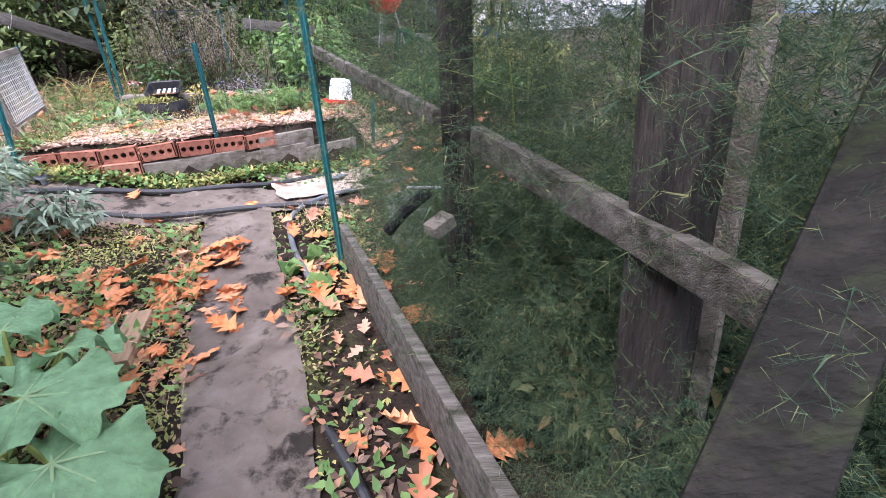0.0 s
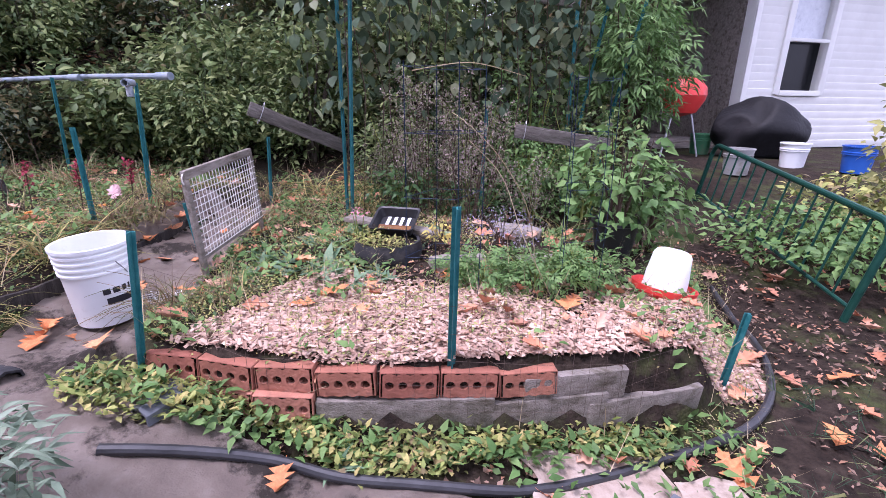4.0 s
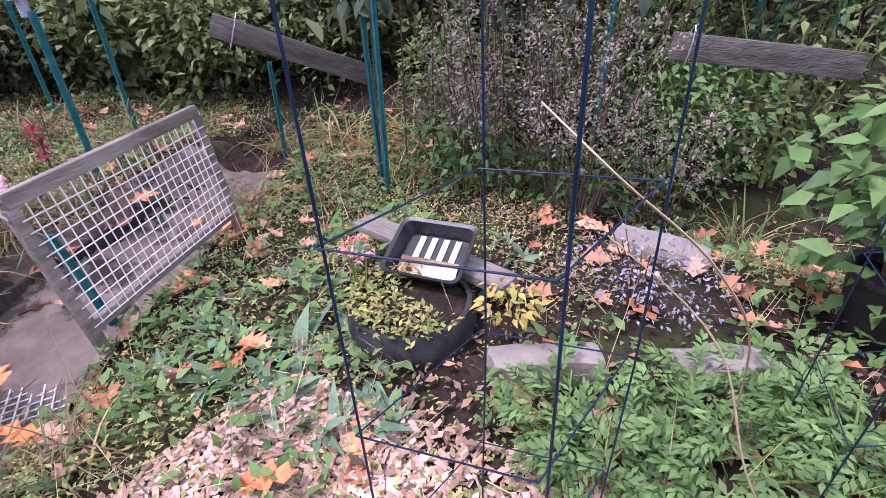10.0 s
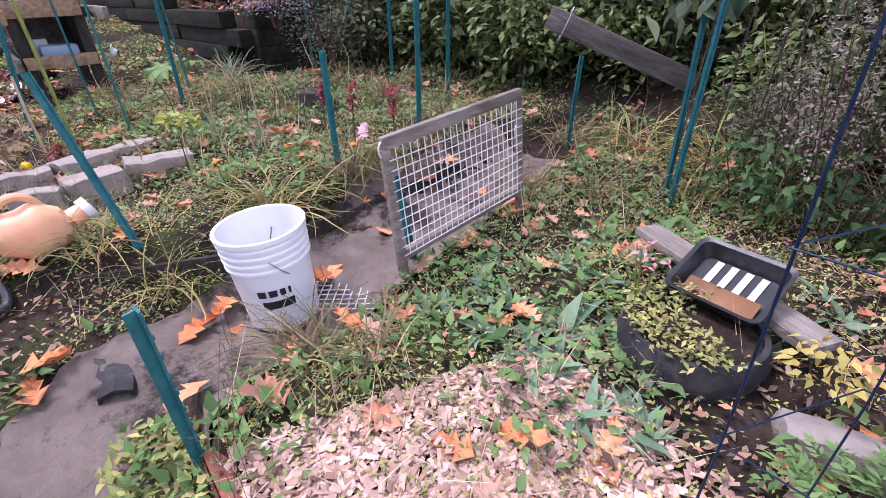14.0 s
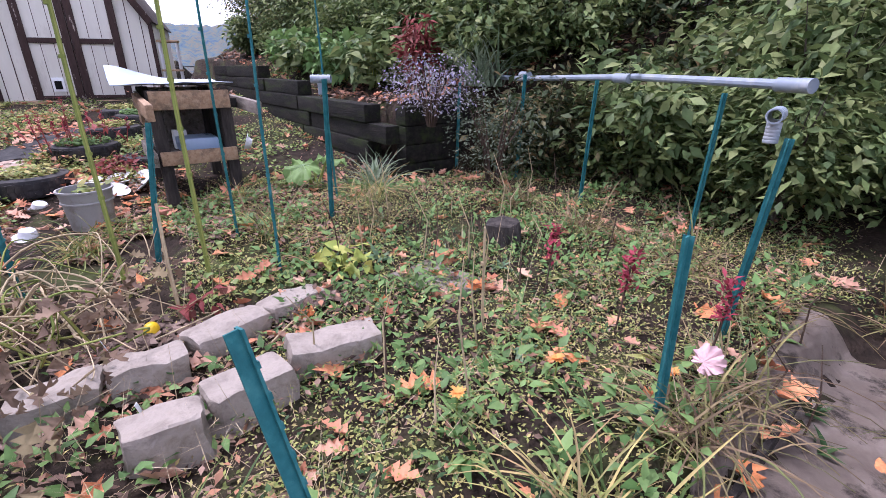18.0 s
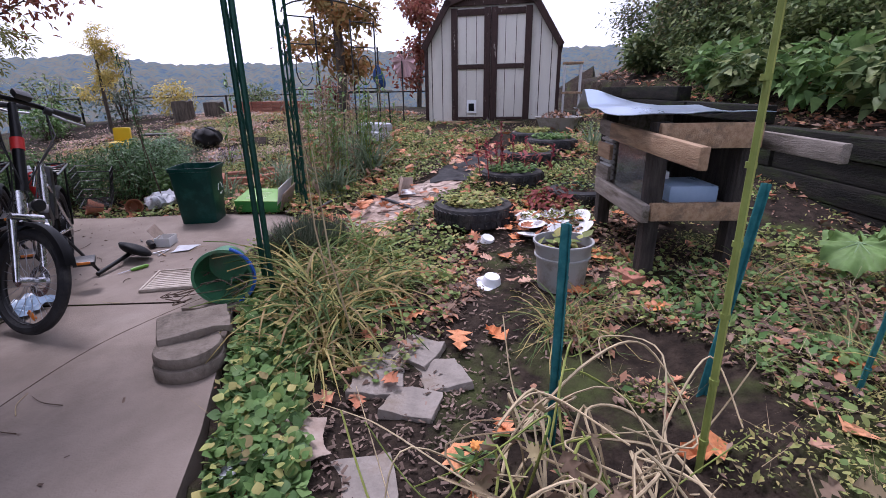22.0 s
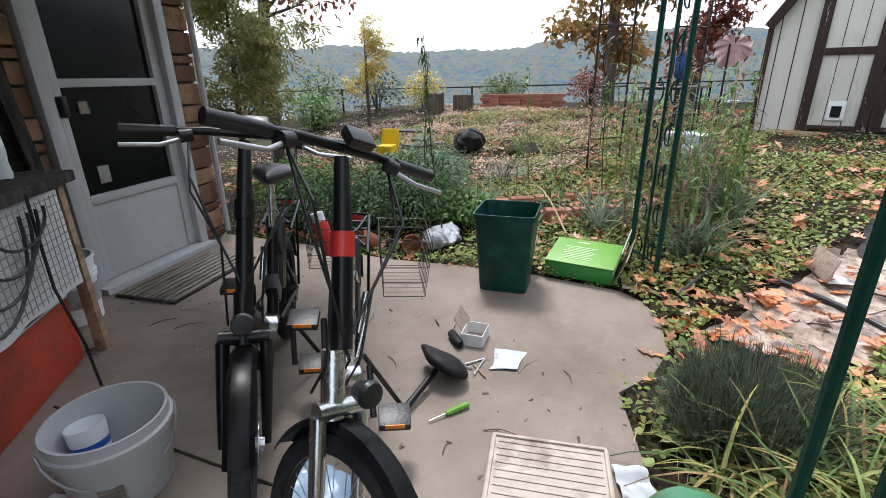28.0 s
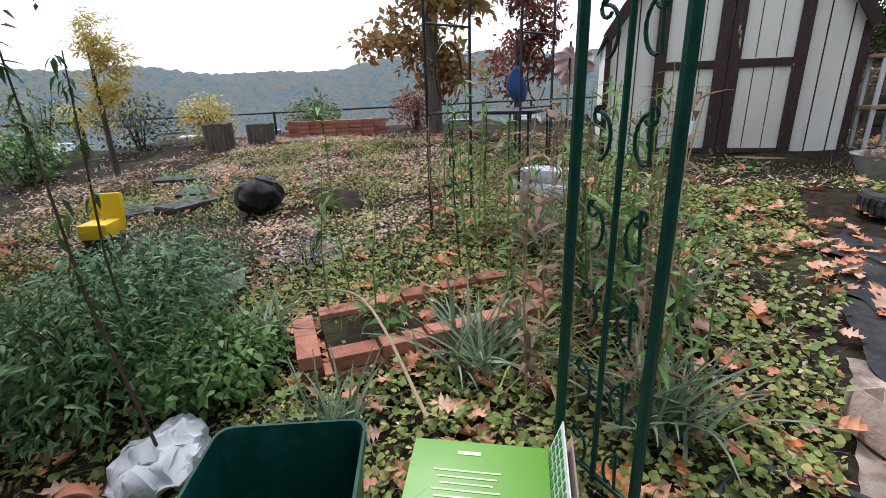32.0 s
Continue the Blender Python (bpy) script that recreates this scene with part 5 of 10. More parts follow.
# ---- big green bin, printed carton ----
def tapered_bin(name, x, y, z, w0, w1, h, rz, mat_, label, cat, lean=0.0):
    t = thing(name, x, y, z, label, cat, rz=rz, rx=lean)
    bm = bmesh.new()

    def ring(w, zz, d=1.0):
        k = 0.035
        c = []
        for sx, sy, a0 in ((1, 1, 0), (-1, 1, 90), (-1, -1, 180), (1, -1, 270)):
            for i in range(4):
                a = radians(a0 + 30 * i)
                c.append(bm.verts.new((sx * (w * 0.47 - k) + k * math.cos(a), sy * (w * 0.47 - k) + k * math.sin(a), zz)))
        return c
    rows = [ring(w0, 0), ring(w0 + (w1 - w0) * 0.93, h * 0.93), ring(w1 + 0.014, h * 0.935), ring(w1 + 0.016, h), ring(w1 + 0.002, h), ring(w1 - 0.01, h * 0.95), ring(w0 - 0.01, 0.012)]
    for a, b in zip(rows, rows[1:]):
        for i in range(len(a)):
            bm.faces.new((a[i], a[(i + 1) % len(a)], b[(i + 1) % len(a)], b[i]))
    bm.faces.new(rows[0][::-1])
    bm.faces.new(rows[-1])
    part("body", bm, mat_, t)
    return t


bin_ = tapered_bin("waste_bin", -6.98, -2.03, 0.46, 0.29, 0.35, 0.46, 117, GREENBIN, "dark green plastic recycling bin, empty", "bin")
logo = bmesh.new()
for a in (0, 120, 240):
    tube(logo, arc((0, 0, 0), (0.045, 0, 0), (0, 0, 0.045), a, a + 80, 5), 0.007, 6)
part("recycling_mark", logo, WHITE, bin_, "white arrow mark").matrix_basis = pose(0.168, 0.0, 0.27, 0, 3, 90) @ Matrix.Diagonal((1, 0.15, 1, 1))

carton = thing("printed_carton", -7.42, -1.76, 0.468, "lime green printed cardboard carton with an open flap", "box", rz=105)
tilt = pose(0, -0.15, 0, 10) @ pose(0, 0.15, 0)
part("body", boxm(0.4, 0.3, 0.1, tilt @ pose(0, 0, 0.055), 0.003), DARKLIME, carton)
part("lid", boxm(0.4, 0.302, 0.004, tilt @ pose(0, 0, 0.11), 0.001), LIME, carton, "lime green lid with white print")
for k in range(8):
    part("print_line", boxm(0.19 - 0.02 * (k % 3), 0.005, 0.0012, tilt @ pose(-0.03, 0.05 - 0.02 * k, 0.1132)), PALEINK, carton)
part("print_line", boxm(0.07, 0.012, 0.0012, tilt @ pose(-0.03, 0.11, 0.1132)), PALEINK, carton)
part("flap", boxm(0.004, 0.3, 0.17, tilt @ pose(0.215, 0, 0.15, 0, 14), 0.001), PAPER, carton, "white patterned inside flap")
dots = bmesh.new()
for a in range(9):
    for b in range(4):
        box(dots, 0.002, 0.02, 0.018, tilt @ pose(0.211, 0, 0.15, 0, 14) @ pose(0, -0.13 + 0.032 * a, -0.03 + 0.03 * b))
part("pattern", dots, DARKLIME, carton)
part("flap", boxm(0.006, 0.29, 0.16, tilt @ pose(0.235, 0, 0.1, 0, 20), 0.001), CARD, carton, "torn brown flap")
part("flap", boxm(0.2, 0.24, 0.004, pose(0.33, -0.04, 0.012, 0, 3, 12), 0.001), PINKCARD, carton, "pale flap lying on the ground")
part("strut", tubem([(0.0, 0.13, 0.0), (0.0, 0.13, 0.06)], 0.02, 6), CARD, carton)

# ---- plants ----
def cloud(r, n, centre, radii, flat=0.0, clumps=0):
    """Random places filling an uneven rounded mass, gathered in clumps."""
    if clumps:
        c = r.normal(0, 1, (clumps, 3))
        c = c / np.linalg.norm(c, axis=1)[:, None] * r.uniform(0.35, 0.95, (clumps, 1))
        k = r.integers(0, clumps, n)
        p = c[k] + r.normal(0, 0.2, (n, 3))
    else:
        p = r.normal(0, 1, (n, 3))
        p = p / np.linalg.norm(p, axis=1)[:, None] * r.uniform(0, 1, (n, 1)) ** 0.45
    p = p * np.array(radii) + np.array(centre)
    return p


def bush(name, x, y, rx, ry, h, n, leaf, lo, hi, mat_, label, category, seed, stems=7, stem_mat=None, group="", clumps=0, base=0.1, droop=0.1, z=None, thick=1.0):
    """A bush: several stems and a ragged mass of leaves."""
    r = np.random.default_rng(seed)
    z = gz(x, y) if z is None else z
    t = thing(name, x, y, z, label, category, group)
    bm = bmesh.new()
    for k in range(stems):
        a = r.uniform(0, 6.28)
        ex, ey = rx * 0.7 * math.cos(a) * r.uniform(0.3, 1), ry * 0.7 * math.sin(a) * r.uniform(0.3, 1)
        tube(bm, [(0.03 * math.cos(a), 0.03 * math.sin(a), -0.03), (ex * 0.4, ey * 0.4, h * 0.4), (ex, ey, h * r.uniform(0.7, 0.98))], [thick * (0.012 * h + 0.002), thick * (0.008 * h + 0.0015), 0.0015], 5)
    part("stem", bm, stem_mat or STEMBROWN, t)
    p = cloud(r, n, (0, 0, h * (0.5 + base / 2)), (rx, ry, h * (0.5 - base / 2)), clumps=clumps)
    p = p[p[:, 2] > 0.01]
    m = len(p)
    yaw = np.arctan2(-p[:, 0], p[:, 1]) + r.normal(0, 0.9, m)
    co, tri = spread(leaf, p, r.uniform(lo, hi, m), yaw, r.normal(-droop, 0.5, m), r.normal(0, 0.5, m))
    bulk("foliage", co, tri, mat_, parent=t)
    return t


def tuft(name, x, y, n, h, spread_deg, mat_, label, category, seed, group="", w=0.035, bend=1.1):
    """A clump of arching straps."""
    r = np.random.default_rng(seed)
    t = thing(name, x, y, gz(x, y), label, category, group)
    sets = []
    for b in (bend * 0.6, bend, bend * 1.5):
        k = n // 3
        a = r.uniform(0, 6.28, k)
        p = np.stack([r.normal(0, 0.16, k) * h, r.normal(0, 0.16, k) * h, np.full(k, -0.01)], 1)
        sets.append(spread(strap(6, w, b), p, r.uniform(0.35, 1.15, k) * h, a - math.pi / 2 + r.normal(0, 0.5, k), -np.abs(r.normal(0, radians(spread_deg), k)), r.normal(0, 0.2, k)))
    co, tri = merge(*sets)
    co[:, 2] = np.maximum(co[:, 2], 0.004)
    bulk("foliage", co, tri, mat_, parent=t)
    return t


def rosette(name, x, y, n, size, mat_, label, category, seed, group="", leaf=None, up=0.5):
    r = np.random.default_rng(seed)
    t = thing(name, x, y, gz(x, y), label, category, group)
    a = r.uniform(0, 6.28, n)
    p = np.stack([0.02 * np.cos(a), 0.02 * np.sin(a), np.full(n, 0.005)], 1)
    co, tri = spread(leaf or LONG, p, r.uniform(0.6, 1.1, n) * size, a, np.abs(r.normal(up, 0.3, n)), r.normal(0, 0.25, n))
    co[:, 2] = np.maximum(co[:, 2], 0.004)
    bulk("foliage", co, tri, mat_, parent=t)
    return t


def tree(name, x, y, h, trunk, crown_r, n, leaf, lo, hi, mat_, label, seed, z=None, low=0.3, bare=0, clumps=26):
    r = np.random.default_rng(seed)
    rr = random.Random(seed)
    z = gz(x, y) if z is None else z
    t = thing(name, x, y, z, label, "tree")
    bm = bmesh.new()
    lean = (rr.uniform(-0.05, 0.05) * h, rr.uniform(-0.05, 0.05) * h)
    tube(bm, [(0, 0, -0.3), (lean[0] * 0.3, lean[1] * 0.3, h * 0.3), (lean[0] * 0.7, lean[1] * 0.4, h * 0.6), (lean[0], lean[1], h * 0.92)], [trunk * 1.25, trunk, trunk * 0.65, trunk * 0.12], 9)
    tips = []
    for k in range(9 + bare):
        u = low + (0.9 - low) * (k + rr.random()) / (9 + bare)
        a = rr.uniform(0, 6.28)
        b0 = Vector((lean[0] * u, lean[1] * u, h * u))
        reach = crown_r * rr.uniform(0.6, 1.0) * (1.1 - 0.5 * u)
        b2 = b0 + Vector((math.cos(a) * reach, math.sin(a) * reach, reach * rr.uniform(0.2, 0.7)))
        b1 = b0.lerp(b2, 0.5) + Vector((0, 0, -0.08 * reach + rr.uniform(-0.05, 0.1) * reach))
        w = trunk * (0.45 - 0.25 * u)
        tube(bm, [b0, b1, b2], [w, w * 0.55, w * 0.12], 6)
        for q in range(4):
            c0 = b1.lerp(b2, rr.uniform(0, 0.9))
            c1 = c0 + Vector((rr.uniform(-1, 1), rr.uniform(-1, 1), rr.uniform(-0.2, 0.9))) * reach * 0.45
            tube(bm, [c0, c0.lerp(c1, 0.5) + Vector((0, 0, 0.03)), c1], [w * 0.3, w * 0.16, w * 0.05], 5)
            tips.append(c1)
        tips += [b2, b1]
    part("trunk", bm, BARK, t)
    if n:
        c = np.array([tuple(v) for v in tips])
        k = r.integers(0, len(c), n)
        p = c[k] + r.normal(0, 1, (n, 3)) * np.array((0.16, 0.16, 0.12)) * crown_r
        co, tri = spread(leaf, p, r.uniform(lo, hi, n), r.uniform(0, 6.28, n), r.normal(-0.3, 0.6, n), r.normal(0, 0.6, n))
        bulk("crown", co, tri, mat_, parent=t)
    return t


def plume(name, x, y, rad, h, stems, leaves, mat_, label, category, seed, group=""):
    """Upright stems, each with short side branches set with tiny dry leaves and seeds."""
    r = np.random.default_rng(seed)
    t = thing(name, x, y, gz(x, y), label, category, group)
    pos = []
    for k in range(stems):
        a, q = r.uniform(0, 6.28), rad * math.sqrt(r.uniform(0, 1))
        b0 = np.array((0.3 * q * math.cos(a), 0.3 * q * math.sin(a), 0.0))
        b1 = np.array((q * math.cos(a), q * math.sin(a), h * r.uniform(0.65, 1.0)))
        part("stem", tubem([tuple(b0), tuple(b0 * 0.4 + b1 * 0.6 - np.array((0, 0, 0.02))), tuple(b1)], [0.0035, 0.0025, 0.001], 4), STEMBROWN, t)
        nb = 15
        u = r.uniform(0.25, 1.0, nb)
        az = r.uniform(0, 6.28, nb)
        ln = (0.06 + 0.16 * (1.05 - u)) * r.uniform(0.7, 1.2, nb)
        root = b0[None] * (1 - u)[:, None] + b1[None] * u[:, None]
        m = leaves // nb
        v = r.uniform(0.1, 1, (nb, m))
        p = root[:, None, :] + v[:, :, None] * np.stack([ln * np.cos(az), ln * np.sin(az), ln * 0.9], 1)[:, None, :]
        pos.append((p + r.normal(0, 0.006, p.shape)).reshape(-1, 3))
    p = np.concatenate(pos)
    n = len(p)
    bulk("foliage", *spread(RHOMB, p, r.uniform(0.009, 0.026, n), r.uniform(0, 6.28, n), r.normal(0.3, 0.6, n), r.normal(0, 0.6, n)), mat_, parent=t)
    return t


# ground cover of the beds
def green(x, y):
    """Off the trodden ground before the hutch."""
    return ((x + 6.95) / 0.95) ** 2 + ((y - 0.8) / 0.5) ** 2 > 0.7 + 0.3 * np.sin(9 * x + 5 * y)


carpet("creeping_weeds", RHOMB, scatter(130000, -7.6, -0.4, 0.8, 5.6, green, 0.004, -0.2, 3), 0.009, 0.023, 0.5, COVER, "yellow-green creeping weeds over the beds", "weeds", 11, 0.035)
carpet("creeping_weeds", RHOMB, scatter(16000, -2.6, 0.2, 0.2, 2.6, None, 0.006, -0.2, 4), 0.012, 0.03, 0.5, COVER, "creeping weeds beside the path", "weeds", 12, 0.04)
carpet("herb_leaves", LEAF2, scatter(3200, -1.9, 0.1, 0.5, 2.6, None, 0.01, 0.2, 84), 0.02, 0.05, 0.6, HERB, "low green herb leaves beside the first path", "weeds", 85, 0.05)
carpet("herb_leaves", LEAF2, scatter(30000, -7.0, -0.4, 0.8, 5.6, None, 0.01, 0.5, 5), 0.025, 0.06, 0.6, HERB, "low green herb leaves among the beds", "weeds", 13, 0.06)
carpet("creeping_weeds", ROUND, scatter(28000, -12, -5.0, -3.5, 2.5, green, 0.005, -0.3, 6), 0.02, 0.042, 0.45, LUSH, "green strawberry weeds round the patio", "weeds", 14, 0.05)
carpet("creeping_weeds", RHOMB, scatter(60000, -13, -5.0, -7.5, 3.0, green, 0.008, -0.1, 7), 0.02, 0.04, 0.5, COVER, "yellow-green turf weeds on the slope", "weeds", 15, 0.03)
carpet("creeping_weeds", RHOMB, scatter(42000, -6.4, -2.4, 2.3, 5.2, green, 0.006, -0.5, 86), 0.008, 0.02, 0.55, COVER, "fine yellow-green weeds thick over the beds", "weeds", 87, 0.06)
carpet("herb_leaves", RHOMB, scatter(14000, -6.4, -2.4, 2.3, 5.2, green, 0.006, -0.1, 88), 0.012, 0.035, 0.6, DARKHERB, "small dark green leaves among the weeds", "weeds", 89, 0.06)
carpet("leaf_litter", RHOMB, scatter(26000, -13, 0.8, -7.5, 6.5, None, 0.006, 0.0, 8), 0.015, 0.04, 0.1, LITTER, "brown crumbled leaf litter", "leaf litter", 16, 0.01)
carpet("leaf_litter", RHOMB, scatter(24000, -14, -7.3, -9.0, 0.5, None, 0.008, 0.2, 9), 0.02, 0.05, 0.1, PALELITTER, "leaf litter on the slope", "leaf litter", 17, 0.01)


def chip_bed(x, y):
    return (y > bed_front(x) + 0.015) & (y < bed_front(x) + 0.8 - 0.1 * (x + 1.5)) & (x < -0.35)


carpet("wood_chips", CHIP, scatter(62000, -2.45, -0.3, 2.72, 4.7, chip_bed, 0.004, -0.9, 10), 0.014, 0.045, 0.05, CHIPS, "fresh pale wood chips mulching the bed", "wood chips", 18, 0.02)

# woods behind the garden
k = 0
for x, y, rx, h, dark in ((-4.6, 6.2, 0.9, 1.6, 0), (-5.6, 6.0, 0.9, 1.3, 0), (-3.4, 6.6, 0.9, 2.2, 0), (-6.6, 5.6, 0.8, 1.0, 1), (-2.3, 7.6, 1.1, 2.6, 1), (-4.2, 7.8, 1.3, 2.6, 1), (-5.8, 7.6, 1.3, 2.3, 1), (-7.4, 6.8, 1.3, 2.0, 1), (-8.8, 5.6, 1.1, 1.4, 0), (-9.8, 4.3, 1.1, 1.2, 0), (-10.8, 3.4, 1.0, 1.1, 0), (-1.9, 8.9, 0.9, 2.4, 1), (-7.8, 5.2, 0.7, 0.9, 0), (-12.3, 3.2, 1.3, 1.4, 0), (-9.5, 7.0, 1.6, 2.2, 1), (-11.8, 5.4, 1.6, 2.2, 1), (-13.8, 2.4, 1.3, 1.7, 1), (-6.2, 5.0, 0.7, 1.0, 0), (-6.9, 4.5, 0.6, 0.9, 1), (-7.9, 4.4, 0.7, 1.0, 0), (-8.6, 6.2, 1.0, 1.6, 1), (-10.6, 5.2, 1.2, 1.5, 1), (-5.2, 5.3, 0.6, 0.9, 0), (-6.4, 6.6, 1.0, 1.6, 0), (-9.0, 4.9, 0.7, 0.8, 1), (-8.3, 5.0, 0.6, 0.9, 1), (-11.3, 4.2, 0.8, 1.0, 0), (-10.2, 4.4, 0.7, 0.7, 1), (-9.4, 5.6, 0.9, 1.3, 1), (-7.2, 5.9, 0.8, 1.2, 0), (-11.6, 3.0, 0.6, 0.7, 0), (-12.9, 4.2, 1.2, 1.6, 1), (-3.0, 7.4, 0.8, 2.0, 1), (-3.8, 6.9, 0.7, 1.6, 1), (-13.2, 2.3, 0.8, 1.0, 0), (-14.6, 2.2, 0.9, 1.3, 1), (-15.4, 3.4, 1.2, 1.8, 1), (-14.2, 3.6, 1.2, 1.8, 0), (-12.4, 2.2, 0.5, 0.6, 0), (-13.9, 1.5, 0.5, 0.7, 0), (-16.2, 1.8, 1.2, 1.6, 1)):
    k += 1
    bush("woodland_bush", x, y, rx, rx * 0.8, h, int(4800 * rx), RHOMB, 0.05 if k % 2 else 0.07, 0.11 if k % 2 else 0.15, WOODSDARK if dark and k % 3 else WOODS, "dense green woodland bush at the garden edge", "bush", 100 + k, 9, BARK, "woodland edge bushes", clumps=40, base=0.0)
k = 0
for x, y, h, cr, tr in ((-5.2, 9.5, 7, 2.0, 0.1), (-3.4, 9.2, 8, 2.2, 0.12), (-7.2, 9.2, 8, 2.2, 0.12), (-3.0, 11.0, 8, 2.4, 0.12), (-9.4, 8.6, 7, 2.2, 0.1), (-11.5, 7.5, 7, 2.2, 0.1), (-13.5, 5.6, 6.5, 2.2, 0.1), (-6.2, 11.5, 9, 2.6, 0.15), (-10.4, 11, 9, 2.6, 0.15), (-15.5, 4.0, 6, 2.0, 0.1), (-4.2, 13, 9, 2.6, 0.15), (-8.3, 7.9, 6, 1.8, 0.08), (-9.0, 6.3, 5, 1.4, 0.06), (-10.6, 6.4, 5.5, 1.6, 0.06), (-12.2, 4.6, 5, 1.5, 0.06), (-6.6, 8.2, 5, 1.6, 0.07), (-4.9, 7.4, 5, 1.4, 0.06)):
    k += 1
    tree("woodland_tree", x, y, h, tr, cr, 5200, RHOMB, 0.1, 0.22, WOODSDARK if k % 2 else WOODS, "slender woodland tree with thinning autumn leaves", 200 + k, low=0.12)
tree("oak_tree", -15.8, 2.3, 8, 0.12, 2.2, 4200, LEAF2, 0.12, 0.24, AUTUMN, "tall oak with orange-brown autumn leaves behind the shed", 301, low=0.35)
tree("maple_tree", -13.6, -4.7, 5, 0.1, 1.1, 5200, LEAF2, 0.1, 0.2, AUTUMN, "young tree with thick golden-orange leaves", 302, low=0.12)
tree("red_shrub_tree", -16.6, -4.2, 3.0, 0.06, 0.9, 2500, LEAF2, 0.09, 0.17, REDCROWN, "small red-leaved tree at the fence", 303, low=0.15)
tree("house_tree", -7.9, -6.6, 5.5, 0.07, 1.35, 3600, LEAF2, 0.07, 0.13, REDCROWN, "dark-branched tree with sparse red leaves by the house", 304, low=0.3, bare=6)
tree("locust_tree", -7.05, -5.7, 2.3, 0.035, 0.72, 2600, SPRIG, 0.12, 0.22, PALELEAF, "small yellow-green tree with feathery leaves", 305, low=0.3)
tree("yellow_sapling", -10.0, -7.3, 1.9, 0.03, 0.45, 500, SPRIG, 0.12, 0.24, YELLOWLEAF, "thin yellow-leaved sapling on the slope", 306, low=0.3)
carpet("leaf_litter", RHOMB, scatter(14000, -13, -7.5, 2.6, 7.5, None, 0.01, -0.3, 19), 0.05, 0.11, 0.1, LITTER, "brown and orange leaf litter under the bushes", "leaf litter", 20, 0.02)
carpet("leaf_litter", RHOMB, scatter(15000, -3.3, 0.6, 0.6, 6.4, None, 0.008, 0.1, 21), 0.015, 0.045, 0.15, LITTER, "brown leaf litter among the beds", "leaf litter", 22, 0.03)
carpet("leaf_litter", RHOMB, scatter(15000, -7.5, -3.3, 0.6, 5.4, None, 0.008, 0.1, 23), 0.015, 0.05, 0.15, LITTER, "brown leaf litter in the left bed", "leaf litter", 24, 0.03)
dry = scatter(2600, -6.6, -0.6, 1.4, 6.2, None, 0.0, 0.1, 25)
carpet("dry_stalks", (np.array([(-0.006, 0, 0), (0.006, 0, 0), (0.0, 1, 0.1)], float), np.array([(0, 1, 2)])), dry, 0.1, 0.36, 0.9, STEM, "thin straw-brown weed stalks among the beds", "weeds", 26, 0.02)

STRAW = (np.array([(-0.008, 0, 0), (0.008, 0, 0), (0.03, 1, 0.12)], float), np.array([(0, 1, 2)]))
carpet("dry_straw", STRAW, scatter(15000, -7.0, -0.4, 0.8, 5.6, None, 0.02, -0.2, 211), 0.04, 0.16, 0.35, STEM, "fine dry straw among the weeds of the beds", "weeds", 212, 0.06)
carpet("dry_straw", STRAW, scatter(9000, -12.0, -5.0, -6.5, 1.2, None, 0.02, 0.0, 213), 0.05, 0.18, 0.4, STEM, "fine dry straw in the turf", "weeds", 214, 0.06)
# weeds crowding the foot of the brick edging
fr_ = np.random.default_rng(61)
n = 3200
fx = fr_.uniform(-2.7, -0.75, n)
fy = bed_front(fx) - 0.04 - 0.16 * fr_.uniform(0, 1, n) ** 1.3 * (1 + 0.5 * np.sin(7 * fx))
carpet("creeping_weeds", LEAF2, np.stack([fx, fy, ground(fx, fy) + 0.01], 1), 0.018, 0.04, 0.6, COVER, "yellow-green weeds at the foot of the brick edging", "weeds", 62, 0.07)
n = 700
fx = fr_.uniform(-2.7, -0.75, n)
fy = bed_front(fx) - 0.05 - 0.16 * fr_.uniform(0, 1, n)
carpet("herb_leaves", LEAF2, np.stack([fx, fy, ground(fx, fy) + 0.01], 1), 0.03, 0.06, 0.6, HERB, "green herb leaves at the foot of the bricks", "weeds", 63, 0.08)
carpet("herb_leaves", LEAF2, scatter(3000, -6.6, -3.6, 2.2, 4.8, None, 0.01, 0.4, 64), 0.03, 0.07, 0.6, HERB, "upright green weeds of the left bed", "weeds", 65, 0.1)

carpet("leaf_litter", RHOMB, scatter(9000, -18, -12, 0.6, 8, None, 0.01, -0.3, 66), 0.06, 0.13, 0.1, LITTER, "leaf litter on the wooded bank", "leaf litter", 67, 0.03)
carpet("creeping_weeds", RHOMB, scatter(60000, -12.2, -7.4, -6.6, -1.6, None, 0.014, -0.4, 206), 0.016, 0.04, 0.5, COVER, "yellow-green turf on the slope lawn", "weeds", 207, 0.04)
# weeds along the edge of the patio
er = np.random.default_rng(68)
n = 4200
ea, eb_ = np.array((-4.02, 0.86)), np.array((-6.0, -0.66))
u = er.uniform(0, 1, n)
off = 0.02 + 0.26 * er.uniform(0, 1, n) ** 1.2
ex, ey = ea[0] + u * (eb_ - ea)[0] - 0.61 * off, ea[1] + u * (eb_ - ea)[1] + 0.79 * off
keep = ~inside(ex, ey, PATIO)
ex, ey = ex[keep], ey[keep]
carpet("creeping_weeds", ROUND, np.stack([ex, ey, np.maximum(ground(ex, ey), 0.36) + 0.01], 1), 0.018, 0.05, 0.6, HERB, "green strawberry leaves along the patio edge", "weeds", 69, 0.08)
keep = er.uniform(0, 1, len(ex)) < 0.22
carpet("creeping_weeds", ROUND, np.stack([ex, ey, np.maximum(ground(ex, ey), 0.36) + 0.02], 1)[keep], 0.02, 0.045, 0.5, COVER, "yellow-green weeds along the patio edge", "weeds", 70, 0.09)
